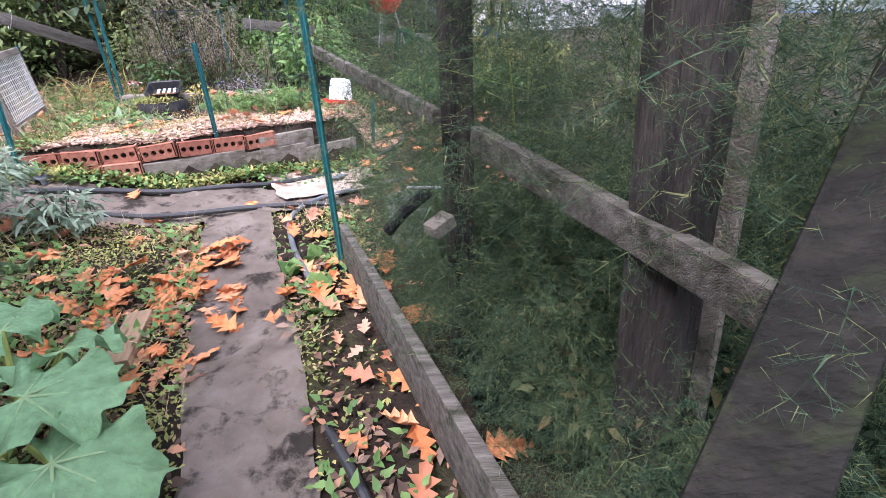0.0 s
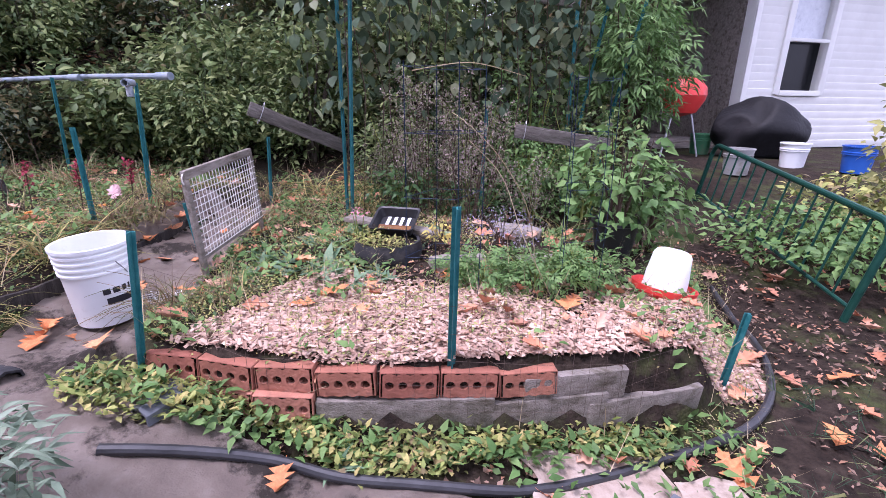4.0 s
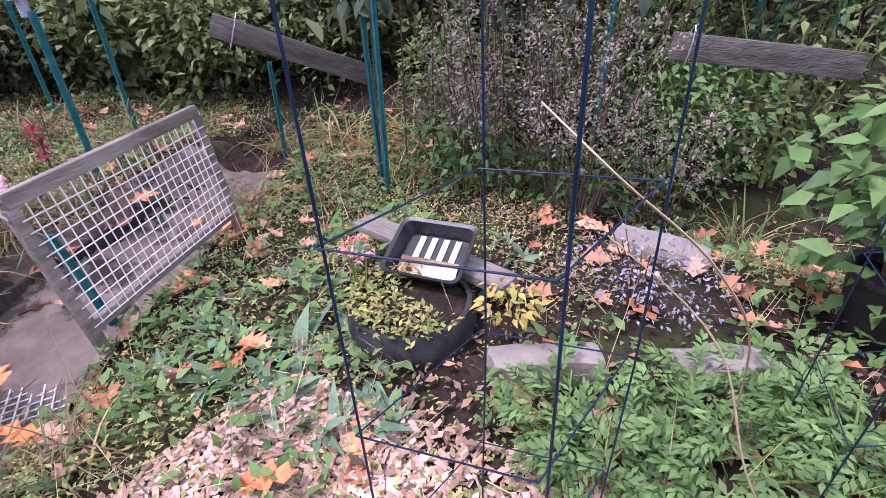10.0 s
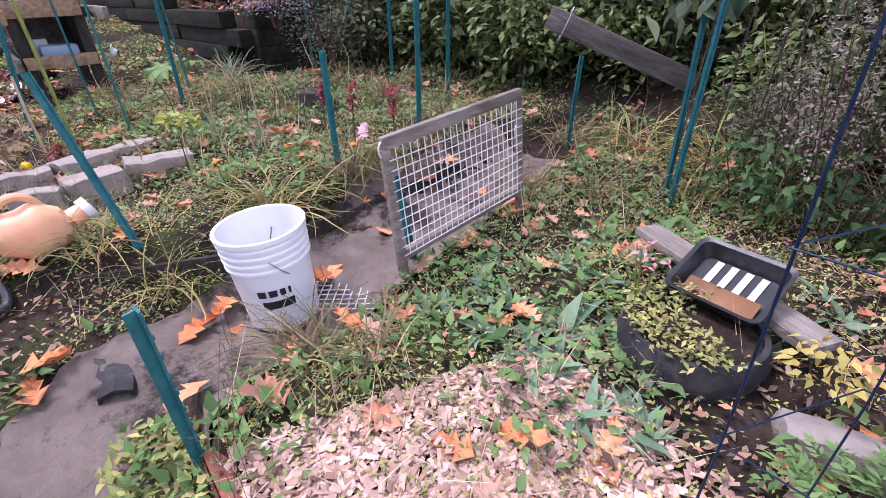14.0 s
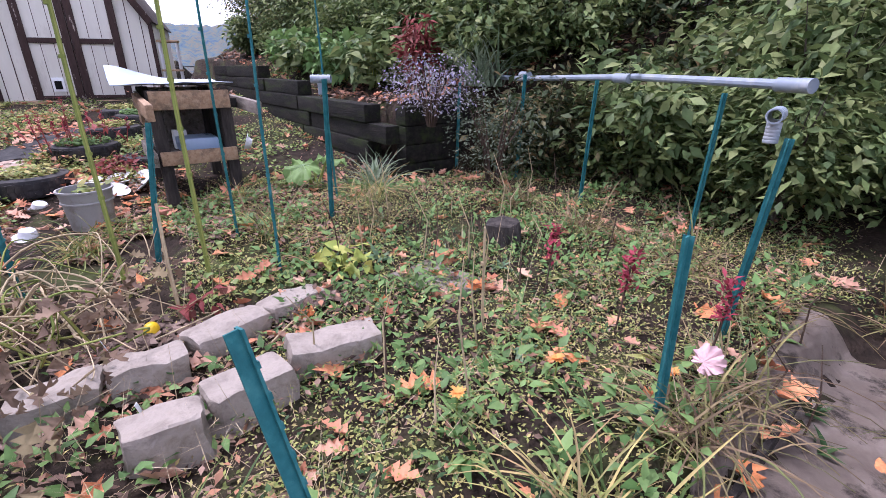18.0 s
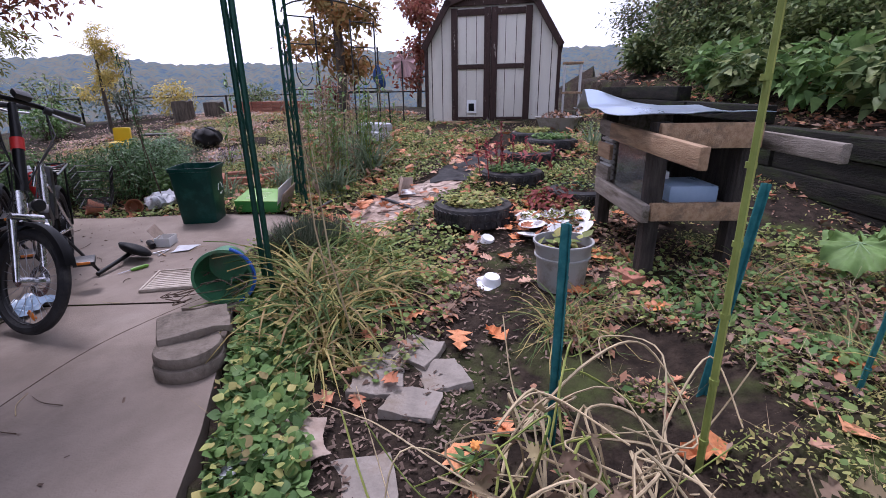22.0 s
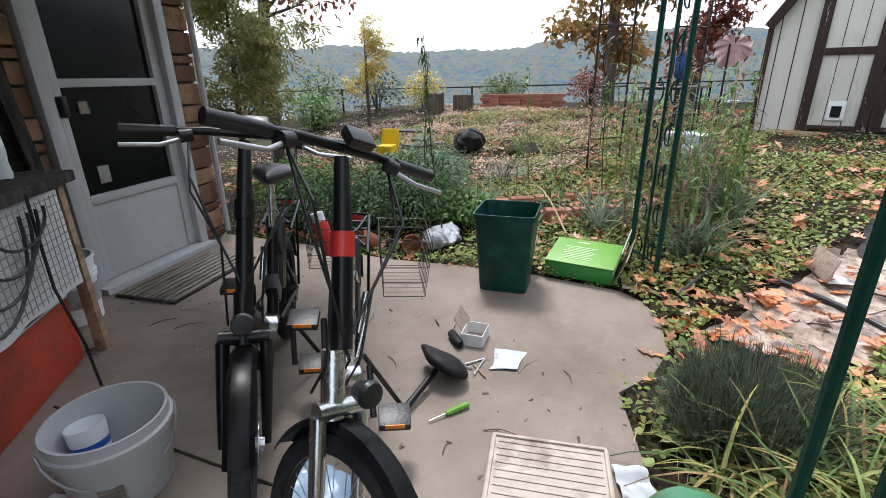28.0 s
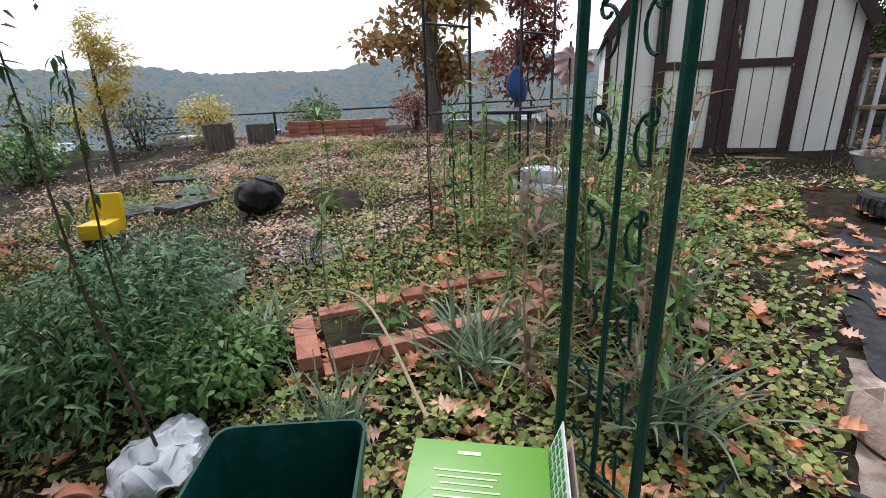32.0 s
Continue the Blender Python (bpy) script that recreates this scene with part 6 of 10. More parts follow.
gr = np.random.default_rng(72)
n = 9000
px_, py_ = gr.uniform(-7.4, -3.8, n), gr.uniform(0.3, 1.6, n)
keep = (near_line(px_, py_, GREY_PATH, 0.34) | (near_line(px_, py_, BARE_PATH, 0.3) & (gr.uniform(0, 1, n) < 0.4))) & ~inside(px_, py_, PATIO)
px_, py_ = px_[keep], py_[keep]
carpet("path_debris", CHIP, np.stack([px_, py_, ground(px_, py_) + 0.006], 1), 0.008, 0.032, 0.1, DARKCHIPS, "dark bark and slate crumbs on the path", "debris", 73, 0.012)

carpet("leaf_litter", RHOMB, scatter(5000, -7.9, -6.0, 0.25, 1.4, None, 0.006, -0.8, 74), 0.03, 0.08, 0.12, LITTER, "brown trodden leaf litter before the hutch", "leaf litter", 75, 0.02)
carpet("leaf_litter", RHOMB, scatter(26000, -12.4, -8.2, -7.4, -3.0, None, 0.045, 0.1, 76), 0.018, 0.045, 0.12, PALELITTER, "pale pinkish leaf litter on the slope lawn", "leaf litter", 77, 0.02)
carpet("leaf_litter", RHOMB, scatter(3500, -2.2, 0.2, 0.5, 2.6, None, 0.008, -0.2, 78), 0.03, 0.07, 0.15, LITTER, "brown leaf litter beside the first path", "leaf litter", 79, 0.03)

carpet("leaf_litter", RHOMB, scatter(6000, -7.0, -4.4, 0.4, 2.7, None, 0.02, -0.2, 80), 0.025, 0.065, 0.15, LITTER, "brown leaf litter among the vines", "leaf litter", 81, 0.03)

# shrubs along the chain fence
for k, (x, y, rx, h, mt_) in enumerate(((-11.3, -8.7, 0.7, 0.9, LAVENDER), (-12.0, -8.0, 0.5, 0.8, YELLOWLEAF), (-13.4, -7.0, 0.6, 0.7, WOODS), (-10.3, -9.3, 0.7, 1.1, WOODS), (-14.6, -5.6, 0.6, 0.8, REDCROWN), (-9.6, -8.4, 0.5, 0.7, HERB))):
    bush("fence_shrub", x, y, rx, rx * 0.7, h, 1100, LEAF2, 0.04, 0.09, mt_, "ragged autumn shrub growing along the chain fence", "shrub", 770 + k, 9, STEMBROWN, "fence shrubs", base=0.0)

# ---- hills and town across the valley ----
an, rn = 420, 26
AA, RR = np.meshgrid(np.linspace(radians(95), radians(285), an), np.linspace(300, 900, rn))
hr = np.random.default_rng(4)
ridge = 46 + 9 * np.sin(4 * AA + 1) + 5 * np.sin(11 * AA) + 2.5 * np.sin(29 * AA + 2)
HZ = -26 + (ridge + 26) * ss((RR - 340) / 400) + hr.uniform(-2.6, 2.6, AA.shape) * ss((RR - 330) / 60)
q = (np.arange(rn - 1)[:, None] * an + np.arange(an - 1)[None]).ravel()
tri = np.concatenate([np.stack([q, q + an, q + an + 1], 1), np.stack([q, q + an + 1, q + 1], 1)])
hills = bulk("hills", np.stack([(RR * np.cos(AA) - 6).ravel(), (RR * np.sin(AA)).ravel(), HZ.ravel()], 1), tri, FAR, "wooded hills across the valley, blue-grey haze painted in", "hills", "structure")
r = random.Random(12)
for k in range(34):
    a, d = radians(r.uniform(190, 262)), r.uniform(180, 330)
    w, dd, h = r.uniform(8, 26), r.uniform(7, 12), r.uniform(3, 6)
    b = thing("distant_building", d * math.cos(a) - 6, d * math.sin(a), -26, "pale flat-roofed building in the valley town", "building", "distant town buildings", rz=math.degrees(a) + r.uniform(-25, 25))
    part("wall", boxm(dd, w, h * 2, pose(0, 0, h), 0.1), (SIDING, PALESTONE, SHINGLE, TIN)[k % 4], b)
    part("roof", boxm(dd + 0.6, w + 0.6, 0.6, pose(0, 0, h * 2 + 0.3), 0.1), (TIN, SHINGLE)[k % 2], b)

# ---- timber frame of the asparagus bed ----
def board(name, a, b, w, h, mat_, parent, label="", twist=0.0, off=Vector((0, 0, 0))):
    a, b = Vector(a) - off, Vector(b) - off
    d = b - a
    m = Matrix.Translation((a + b) / 2) @ d.to_track_quat("X", "Z").to_matrix().to_4x4() @ pose(0, 0, 0, twist)
    return part(name, boxm(d.length, w, h, m, min(w, h) * 0.12), mat_, parent, label)


o = Vector((-0.02, 1.1, 0.0))
frame_ = thing("raised_bed", o.x, o.y, 0.0, "weathered grey timber frame with posts round the asparagus bed", "bed frame")
board("edge_board", (-0.43, 1.86, 0.15), (0.16, 0.42, 0.14), 0.035, 0.2, WOODAGED, frame_, "low splintered edge board", off=o)
board("rail", (-0.57, 2.25, 0.945), (0.0, 1.12, 0.83), 0.022, 0.04, WOODAGED, frame_, off=o)
board("rail", (0.09, 1.12, 0.775), (0.42, 0.42, 0.705), 0.03, 0.065, WOODAGED, frame_, off=o)
board("post", (0.05, 1.19, 0.0), (0.05, 1.2, 1.75), 0.08, 0.08, WOODDARK, frame_, off=o)
board("post", (0.385, 0.61, 0.0), (0.315, 0.72, 1.8), 0.09, 0.1, WOODDARK, frame_, off=o)
board("post", (0.45, 0.59, 0.0), (0.385, 0.7, 1.8), 0.02, 0.05, WOODGREY, frame_, off=o)
# Brace borrows the near-black wall timber to paint in its shade.
board("brace", (0.2, 0.2, 0.6), (0.78, 0.76, 1.22), 0.09, 0.09, TIMBER, frame_, "leaning brown brace, its shade put into the colour", off=o)
board("post", (0.78, 0.76, 0.0), (0.8, 0.78, 1.7), 0.09, 0.09, WOODDARK, frame_, off=o)
board("strut", (0.2, 0.2, 0.0), (0.2, 0.2, 0.6), 0.06, 0.06, WOODDARK, frame_, off=o)
board("offcut", (-0.03, 1.06, 0.56), (0.02, 1.1, 0.58), 0.05, 0.035, WOODGREY, frame_, "sawn timber offcut nailed to the post", off=o)
part("strap", tubem([Vector((-0.14, 1.1, 0.55)) - o, Vector((-0.09, 1.09, 0.61)) - o, Vector((-0.03, 1.08, 0.66)) - o], 0.016, 8), BLACKBAG, frame_, "black rubber strap on the post")
part("nail", tubem([Vector((-0.08, 1.06, 0.68)) - o, Vector((0.0, 1.08, 0.67)) - o], 0.004, 6), WIRE, frame_)


def fern_spray(seed, fine):
    """A feathery branch: a curved stem set with hair-fine branchlets of short needles."""
    r = random.Random(seed)
    co, tri = [], []

    def bar(a, b, w):
        i = len(co)
        d = (b - a)
        s = d.cross(Vector((r.uniform(-1, 1), r.uniform(-1, 1), 0.5))).normalized() * w
        co.extend([tuple(a - s), tuple(a + s), tuple(b)])
        tri.append((i, i + 1, i + 2))
    prev = Vector((0, 0, 0))
    for i in range(13):
        u = (i + 1) / 13
        p = Vector((0.06 * math.sin(5 * u + seed), u, 0.1 * u - 0.28 * u * u))
        bar(prev, p + (p - prev) * 0.1, 0.004)
        for sgn in (-1, 1):
            ln = 0.34 * (1.05 - u) * r.uniform(0.6, 1.1) + 0.06
            e = p + Vector((sgn * ln * 0.8, ln * 0.55, r.uniform(-0.14, 0.1)))
            bar(p, e, 0.0013)
            k = 12 if fine else 5
            for q in range(k):
                c = p.lerp(e, (q + 0.6) / (k + 0.2))
                bar(c, c + Vector((r.uniform(-1, 1), r.uniform(-0.2, 1), r.uniform(-0.8, 0.8))).normalized() * (0.05 if fine else 0.075), 0.0013 if fine else 0.0032)
        prev = p
    return np.array(co), np.array(tri)


ferns = thing("asparagus_plant", 0.7, 1.5, 0.0, "tall feathery green asparagus gone to fern", "plant")
fr = np.random.default_rng(21)
for k in range(46):
    x, y = fr.uniform(-0.1, 1.9), fr.uniform(0.5, 2.3)
    if x < 0.62 - 0.5 * (y - 0.5):
        continue
    h = fr.uniform(1.1, 1.9)
    ex, ey = x + fr.normal(0, 0.18), y + fr.normal(0, 0.2)
    part("stalk", tubem([(x - 0.7, y - 1.5, 0), ((x + ex) / 2 - 0.7, (y + ey) / 2 - 1.5, h * 0.55), (ex - 0.7, ey - 1.5, h)], [0.0035, 0.0025, 0.0012], 5), STEMGREEN, ferns)
for k in range(22):
    x, y, z = fr.uniform(0.2, 0.6), fr.uniform(1.1, 1.8), fr.uniform(0.75, 1.5)
    a = fr.uniform(0, 6.28)
    part("twig", tubem([(x - 0.7 - 0.2 * math.cos(a), y - 1.5 - 0.2 * math.sin(a), z), (x - 0.7, y - 1.5, z - fr.uniform(0.03, 0.08)), (x - 0.7 + 0.2 * math.cos(a), y - 1.5 + 0.2 * math.sin(a), z + fr.uniform(-0.05, 0.1))], [0.0006, 0.0009, 0.0005], 4), STEMGREEN, ferns)
sets = []
for sd in range(4):
    n = 1550
    y = fr.uniform(0.35, 2.3, n)
    x = (0.16 - 0.5 * (y - 0.8)) + np.abs(fr.normal(0.22, 0.42, n)) + 0.13
    z = 0.1 + 1.8 * fr.uniform(0, 1, n) ** 0.9
    x = x - 0.2 * (z > 0.8) * (y > 0.9) * (fr.uniform(0, 1, n) < 0.3)
    near = np.hypot(x + 0.02, y - 0.2) < 0.4
    keep = (~near) & ((y < 1.6) | (fr.uniform(0, 1, n) < 0.4)) & ((z < 0.9) | (fr.uniform(0, 1, n) < 0.6))
    x, y, z = x[keep], y[keep], z[keep]
    rim = x < 0.16 - 0.5 * (y - 0.8) + 0.5
    for fine in (True, False):
        p = np.stack([x - 0.7, y - 1.5, z], 1)[rim == fine]
        m = len(p)
        sets.append(spread(fern_spray(sd, fine), p, fr.uniform(0.2, 0.36, m), fr.uniform(0, 6.28, m), fr.normal(0.1, 0.5, m), fr.normal(0, 0.6, m)))
for sd in (4, 5):
    n = 1100
    y = fr.uniform(0.42, 1.9, n)
    x = 0.27 - 0.41 * (y - 0.42) + 0.6 * fr.uniform(0, 1, n)
    z = 0.03 + 0.42 * fr.uniform(0, 1, n)
    keep = (np.hypot(x + 0.02, y - 0.2) > 0.3)
    x, y, z = x[keep], y[keep], z[keep]
    sets.append(spread(fern_spray(sd, True), np.stack([x - 0.7, y - 1.5, z], 1), fr.uniform(0.14, 0.26, len(x)), fr.uniform(0, 6.28, len(x)), fr.normal(0.2, 0.5, len(x)), fr.normal(0, 0.6, len(x))))
n = 200
y = fr.uniform(0.75, 1.5, n)
x = 0.1 - 0.5 * (y - 0.8) + fr.uniform(-0.12, 0.12, n) + 0.05
sets.append(spread(fern_spray(7, True), np.stack([x - 0.7, y - 1.5, fr.uniform(0.55, 1.6, n)], 1), fr.uniform(0.2, 0.34, n), fr.uniform(0, 6.28, n), fr.normal(0.0, 0.4, n), fr.normal(0, 0.6, n)))
co, tri = merge(*sets)
bulk("foliage", co, tri, FERN, parent=ferns)
# Filler bushes, added so the space under the ferns goes dark.
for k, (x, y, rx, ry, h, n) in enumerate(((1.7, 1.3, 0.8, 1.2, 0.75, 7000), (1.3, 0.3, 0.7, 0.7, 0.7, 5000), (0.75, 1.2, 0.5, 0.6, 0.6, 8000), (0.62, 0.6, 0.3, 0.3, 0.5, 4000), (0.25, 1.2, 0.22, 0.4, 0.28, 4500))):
    bush("garden_weeds", x, y, rx, ry, h, n, LEAF2, 0.02, 0.05, FERNSHADE, "near-black filler leaves standing in for shade behind the asparagus", "bush", 401 + 50 * k, 6, base=0.0)

# ---- rhubarb ----
def rhubarb_leaf(seed, size):
    bm, r = bmesh.new(), random.Random(seed)
    nu, nv = 84, 12
    rows = []
    for i in range(nu + 1):
        a = -2.75 + 5.5 * i / nu
        reach = (0.72 + 0.28 * math.cos(a)) * (1 + 0.05 * math.sin(4.2 * a + seed) + 0.06 * math.sin(9 * a + 2 * seed) + 0.04 * math.sin(22 * a + seed))
        row = []
        for j in range(1, nv + 1):
            u = j / nv
            x, y = reach * math.sin(a) * u * 0.95, reach * math.cos(a) * u
            z = 0.13 * u ** 3 * math.sin(6.3 * a + seed) + 0.1 * math.sin(13 * a + 2 * seed) * u ** 4 - 0.1 * u * u + 0.05 * abs(math.sin(4 * a)) ** 0.6 * u + 0.03 * noise.noise((9 * x, 9 * y, seed)) + 0.018 * noise.noise((22 * x, 22 * y, seed))
            row.append(bm.verts.new((x * size, y * size, z * size)))
        rows.append(row)
    c = bm.verts.new((0, 0, 0))
    for a, b in zip(rows, rows[1:]):
        bm.faces.new((c, b[0], a[0]))
        for j in range(nv - 1):
            bm.faces.new((a[j], b[j], b[j + 1], a[j + 1]))
    bmesh.ops.recalc_face_normals(bm, faces=bm.faces)
    return bm


def big_leaf_plant(name, x, y, leaves, mat_, label, cat):
    t = thing(name, x, y, gz(x, y), label, cat)
    for k, (dx, dy, dz, s, yaw, tilt) in enumerate(leaves):
        lf = part("leaf", rhubarb_leaf(k + int(10 * abs(x)), s), mat_, t, sharp=2.5)
        lf.matrix_basis = pose(dx, dy, dz, tilt, 0, yaw)
        vein = bmesh.new()
        for q in range(-3, 4):
            a = 0.78 * q
            ln = 0.8 * (0.62 + 0.38 * math.cos(a)) * s
            tube(vein, [(0, 0, 0.004), (0.5 * ln * math.sin(a), 0.5 * ln * math.cos(a), 0.004 - 0.035 * s), (ln * math.sin(a), ln * math.cos(a), 0.006 - 0.14 * s)], [0.0045 * s / 0.25, 0.0028 * s / 0.25, 0.0008], 5)
        part("vein", vein, RIB, lf)
        part("stalk", tubem([(dx * 0.15, dy * 0.15, 0), (dx * 0.7, dy * 0.7, dz * 0.7), (dx, dy, dz)], [0.014, 0.011, 0.007], 8), STEMGREEN, t)
    return t


big_leaf_plant("rhubarb_plant", -1.2, 0.95, ((0.1, 0.12, 0.2, 0.21, 40, -22), (0.16, -0.08, 0.22, 0.22, -70, -8), (-0.1, 0.18, 0.24, 0.2, 60, 6), (0.3, -0.22, 0.15, 0.24, -100, -20), (-0.2, -0.1, 0.16, 0.24, 150, -15), (0.02, -0.3, 0.12, 0.23, 200, -24)), RHUBARB, "rhubarb with large ruffled green leaves", "plant")
big_leaf_plant("rhubarb_plant", -7.0, 2.5, ((0.1, -0.08, 0.22, 0.2, -120, -30), (0.02, 0.12, 0.25, 0.17, 30, -15), (-0.14, 0.02, 0.2, 0.18, 110, -15)), HERB, "large green burdock leaves beside the hutch", "plant")

# ---- left of the first path ----
blk = thing("timber_block", -1.15, 1.38, gz(-1.15, 1.38), "brown sawn timber block on the ground", "timber", rz=105)
part("block", boxm(0.32, 0.085, 0.05, pose(0, 0, 0.027), 0.004), WOODBROWN, blk)
plank_l = thing("loose_plank", -1.62, 1.02, gz(-1.62, 1.02) + 0.06, "worn brown plank propped beside the rhubarb", "timber", rz=-25, ry=10)
part("plank", boxm(0.5, 0.1, 0.1, pose(0, 0, 0.05), 0.006), WOODBROWN, plank_l)
comp = thing("green_panel_box", -2.06, 1.58, gz(-2.06, 1.58), "box of green corrugated plastic sheet on a grey base", "planter box", rz=115)
bm = bmesh.new()
for i in range(40):
    x = -0.3 + 0.6 * i / 40
    v = [bm.verts.new((xx, -0.02 + 0.012 * math.sin(2 * math.pi * (xx + 0.3) / 0.05), z)) for xx in (x, x + 0.015) for z in (0.14, 0.52)]
    bm.faces.new((v[0], v[1], v[3], v[2]))
bmesh.ops.remove_doubles(bm, verts=bm.verts, dist=0.0005)
bmesh.ops.solidify(bm, geom=bm.faces[:], thickness=0.003)
part("corrugated_sheet", bm, GREENPOT, comp)
part("frame_post", boxm(0.03, 0.03, 0.56, pose(0.3, 0, 0.28), 0.003), TPOST, comp)
part("frame_post", boxm(0.03, 0.03, 0.56, pose(-0.3, 0, 0.28), 0.003), TPOST, comp)
part("base", boxm(0.7, 0.26, 0.13, pose(0, -0.02, 0.065), 0.02), GREYPLASTIC, comp, "crumpled grey plastic base")
wb = thing("white_board", -1.93, 1.5, gz(-1.93, 1.5), "short white-painted board end on the leaves", "timber", rz=115)
part("board", boxm(0.42, 0.07, 0.05, pose(0, 0, 0.03), 0.005), DOORWHITE, wb)

bush("sage_bush", -2.28, 1.97, 0.44, 0.36, 0.47, 3400, LONG, 0.03, 0.07, SAGE, "grey-green culinary sage bush with woody stems", "bush", 402, 22, STEMBROWN, base=0.25)
bush("sage_bush", -1.85, 2.12, 0.2, 0.16, 0.24, 320, LONG, 0.05, 0.09, SAGE, "low grey-green sage beside the path", "bush", 403, 8, STEMBROWN)
for k, (x, y, s) in enumerate(((-1.79, 1.75, 0.12), (-0.55, 1.72, 0.1), (-0.62, 1.98, 0.09), (-0.7, 1.85, 0.08), (-0.48, 1.5, 0.1), (-1.75, 2.85, 0.12))):
    rosette("mullein_plant", x, y, 8, s, LAMB if k in (0, 5) else HERB, "broad soft-leaved mullein rosette", "plant", 410 + k, leaf=ROUND if k < 5 else LONG, up=0.7)

# flattened cardboard
def sheet(name, x, y, w, d, rz, mat_, label, cat, seed, lift=0.016, warp=0.012, group=""):
    bm = bmesh.new()
    bmesh.ops.create_grid(bm, x_segments=max(3, int(w / 0.03)), y_segments=max(3, int(d / 0.03)), size=0.5, matrix=Matrix.Diagonal((w, d, 1, 1)))
    m = pose(x, y, 0, 0, 0, rz)
    for v in bm.verts:
        p = m @ v.co
        edge = 0.05 * noise.noise((p.x * 8, p.y * 8, seed))
        v.co.x += edge
        v.co.y += 0.05 * noise.noise((p.x * 8, p.y * 8, seed + 4))
        v.co.z = gz(p.x, p.y) + lift + warp * noise.noise((p.x * 7, p.y * 7, seed)) + warp * 0.5
    bmesh.ops.solidify(bm, geom=bm.faces[:], thickness=0.0025)
    return single(name, bm, mat_, label, cat, group, m=m, sharp=1.0)


sheet("cardboard_sheet", -0.88, 3.1, 0.5, 0.58, 30, CARD, "torn tan cardboard sheet trodden into the path", "cardboard", 1, 0.03)
sheet("cardboard_sheet", -0.6, 3.25, 0.2, 0.3, 20, CARD, "torn tan cardboard sheet with faded print", "cardboard", 2, 0.04)
sheet("plastic_scrap", -0.72, 3.2, 0.1, 0.12, 50, GREYRUBBER, "grey plastic scrap on the cardboard", "scrap", 3, 0.05)

# pieces of old tyre
for x, y, rz, a1, mt in ((-2.326, 2.6, -5, 100, GREYRUBBER), (-2.86, 2.5, 90, 120, RUBBER)):
    t = thing("tyre_piece", x, y, gz(x, y) + 0.005, "curved cut piece of grey tyre tread", "tyre", rz=rz)
    bm = bmesh.new()
    prof = [(-0.05, 0.0), (-0.045, 0.035), (0.0, 0.05), (0.045, 0.035), (0.05, 0.0)]
    rows = []
    for i in range(19):
        a = radians(a1 * i / 18)
        rows.append([bm.verts.new(((0.25 + u) * math.cos(a) - 0.25, (0.25 + u) * math.sin(a), z)) for u, z in prof])
    for p_, q_ in zip(rows, rows[1:]):
        for j in range(4):
            bm.faces.new((p_[j], p_[j + 1], q_[j + 1], q_[j]))
    bmesh.ops.recalc_face_normals(bm, faces=bm.faces)
    bmesh.ops.solidify(bm, geom=bm.faces[:], thickness=0.008)
    part("tread", bm, mt, t)

# green metal bed end used as a fence
gate = thing("metal_bed_end", -0.57, 7.0, gz(-0.57, 7.0), "dark green tubular metal bed end leaning as a fence", "metal railing", rz=math.degrees(math.atan2(-2.15, 0.66)), rx=-8, ry=5)
GL = 2.25
part("frame", tubem([(0, 0, 0), (0, 0, 0.46)] + arc((0.1, 0, 0.46), (-0.1, 0, 0), (0, 0, 0.1), 0, 90, 6) + arc((GL - 0.1, 0, 0.46), (0, 0, 0.1), (0.1, 0, 0), 0, 90, 6) + [(GL, 0, 0)], 0.02, 10), DKGREEN, gate)
part("lower_rail", tubem([(0, 0, 0.08), (GL, 0, 0.08)], 0.012, 8), DKGREEN, gate)
for k in range(1, 14):
    part("bar", tubem([(GL * k / 14, 0, 0.08), (GL * k / 14, 0, 0.55)], 0.007, 8), DKGREEN, gate)

# terracotta pots, nested on their side
def pot_mesh(r1, h):
    return lathe(bmesh.new(), [(0.001, 0.01), (r1 * 0.62, 0.01), (r1 * 0.65, 0.0), (r1 * 0.9, h * 0.75), (r1, h * 0.76), (r1 * 1.03, h), (r1 * 0.93, h), (r1 * 0.84, h * 0.74), (r1 * 0.58, 0.03), (0.001, 0.03)], 28)


for k, (x, y, z, rx, rz) in enumerate(((0.12, 3.75, 0.1, 100, 70), (0.2, 3.72, 0.13, 100, 70), (0.06, 3.98, 0.09, 95, 40), (-7.0, -2.92, 0.5, 80, 150), (-6.85, -3.1, 0.5, 70, 60))):
    single("terracotta_pot", pot_mesh(0.1 if k < 3 else 0.07, 0.18 if k < 3 else 0.12), TERRACOTTA, "old terracotta flower pot lying on its side", "flower pot", "terracotta pots", m=pose(x, y, z, rx, 0, rz))

# ---- things in front of the white house ----
grill = thing("kettle_grill", -0.8, 9.05, gz(-0.8, 9.05), "red kettle barbecue on legs near the white house", "barbecue")
part("bowl", lathe(bmesh.new(), [(0.001, 0.5), (0.2, 0.56), (0.29, 0.72), (0.3, 0.78)], 28), RED, grill)
part("lid", lathe(bmesh.new(), [(0.305, 0.78), (0.29, 0.88), (0.2, 0.98), (0.001, 1.02)], 28), RED, grill)
for a in (0, 120, 240):
    part("leg", tubem([(0.15 * math.cos(radians(a)), 0.15 * math.sin(radians(a)), 0.55), (0.3 * math.cos(radians(a)), 0.3 * math.sin(radians(a)), 0)], 0.012, 8), WIRE, grill)
mound = thing("covered_heap", 0.2, 9.5, gz(0.2, 9.5), "black tarpaulin over a heap of garden things", "tarp")
bm = bmesh.new()
bmesh.ops.create_icosphere(bm, subdivisions=4, radius=1, matrix=pose(0, 0, 0.3) @ Matrix.Diagonal((0.55, 0.45, 0.42, 1)))
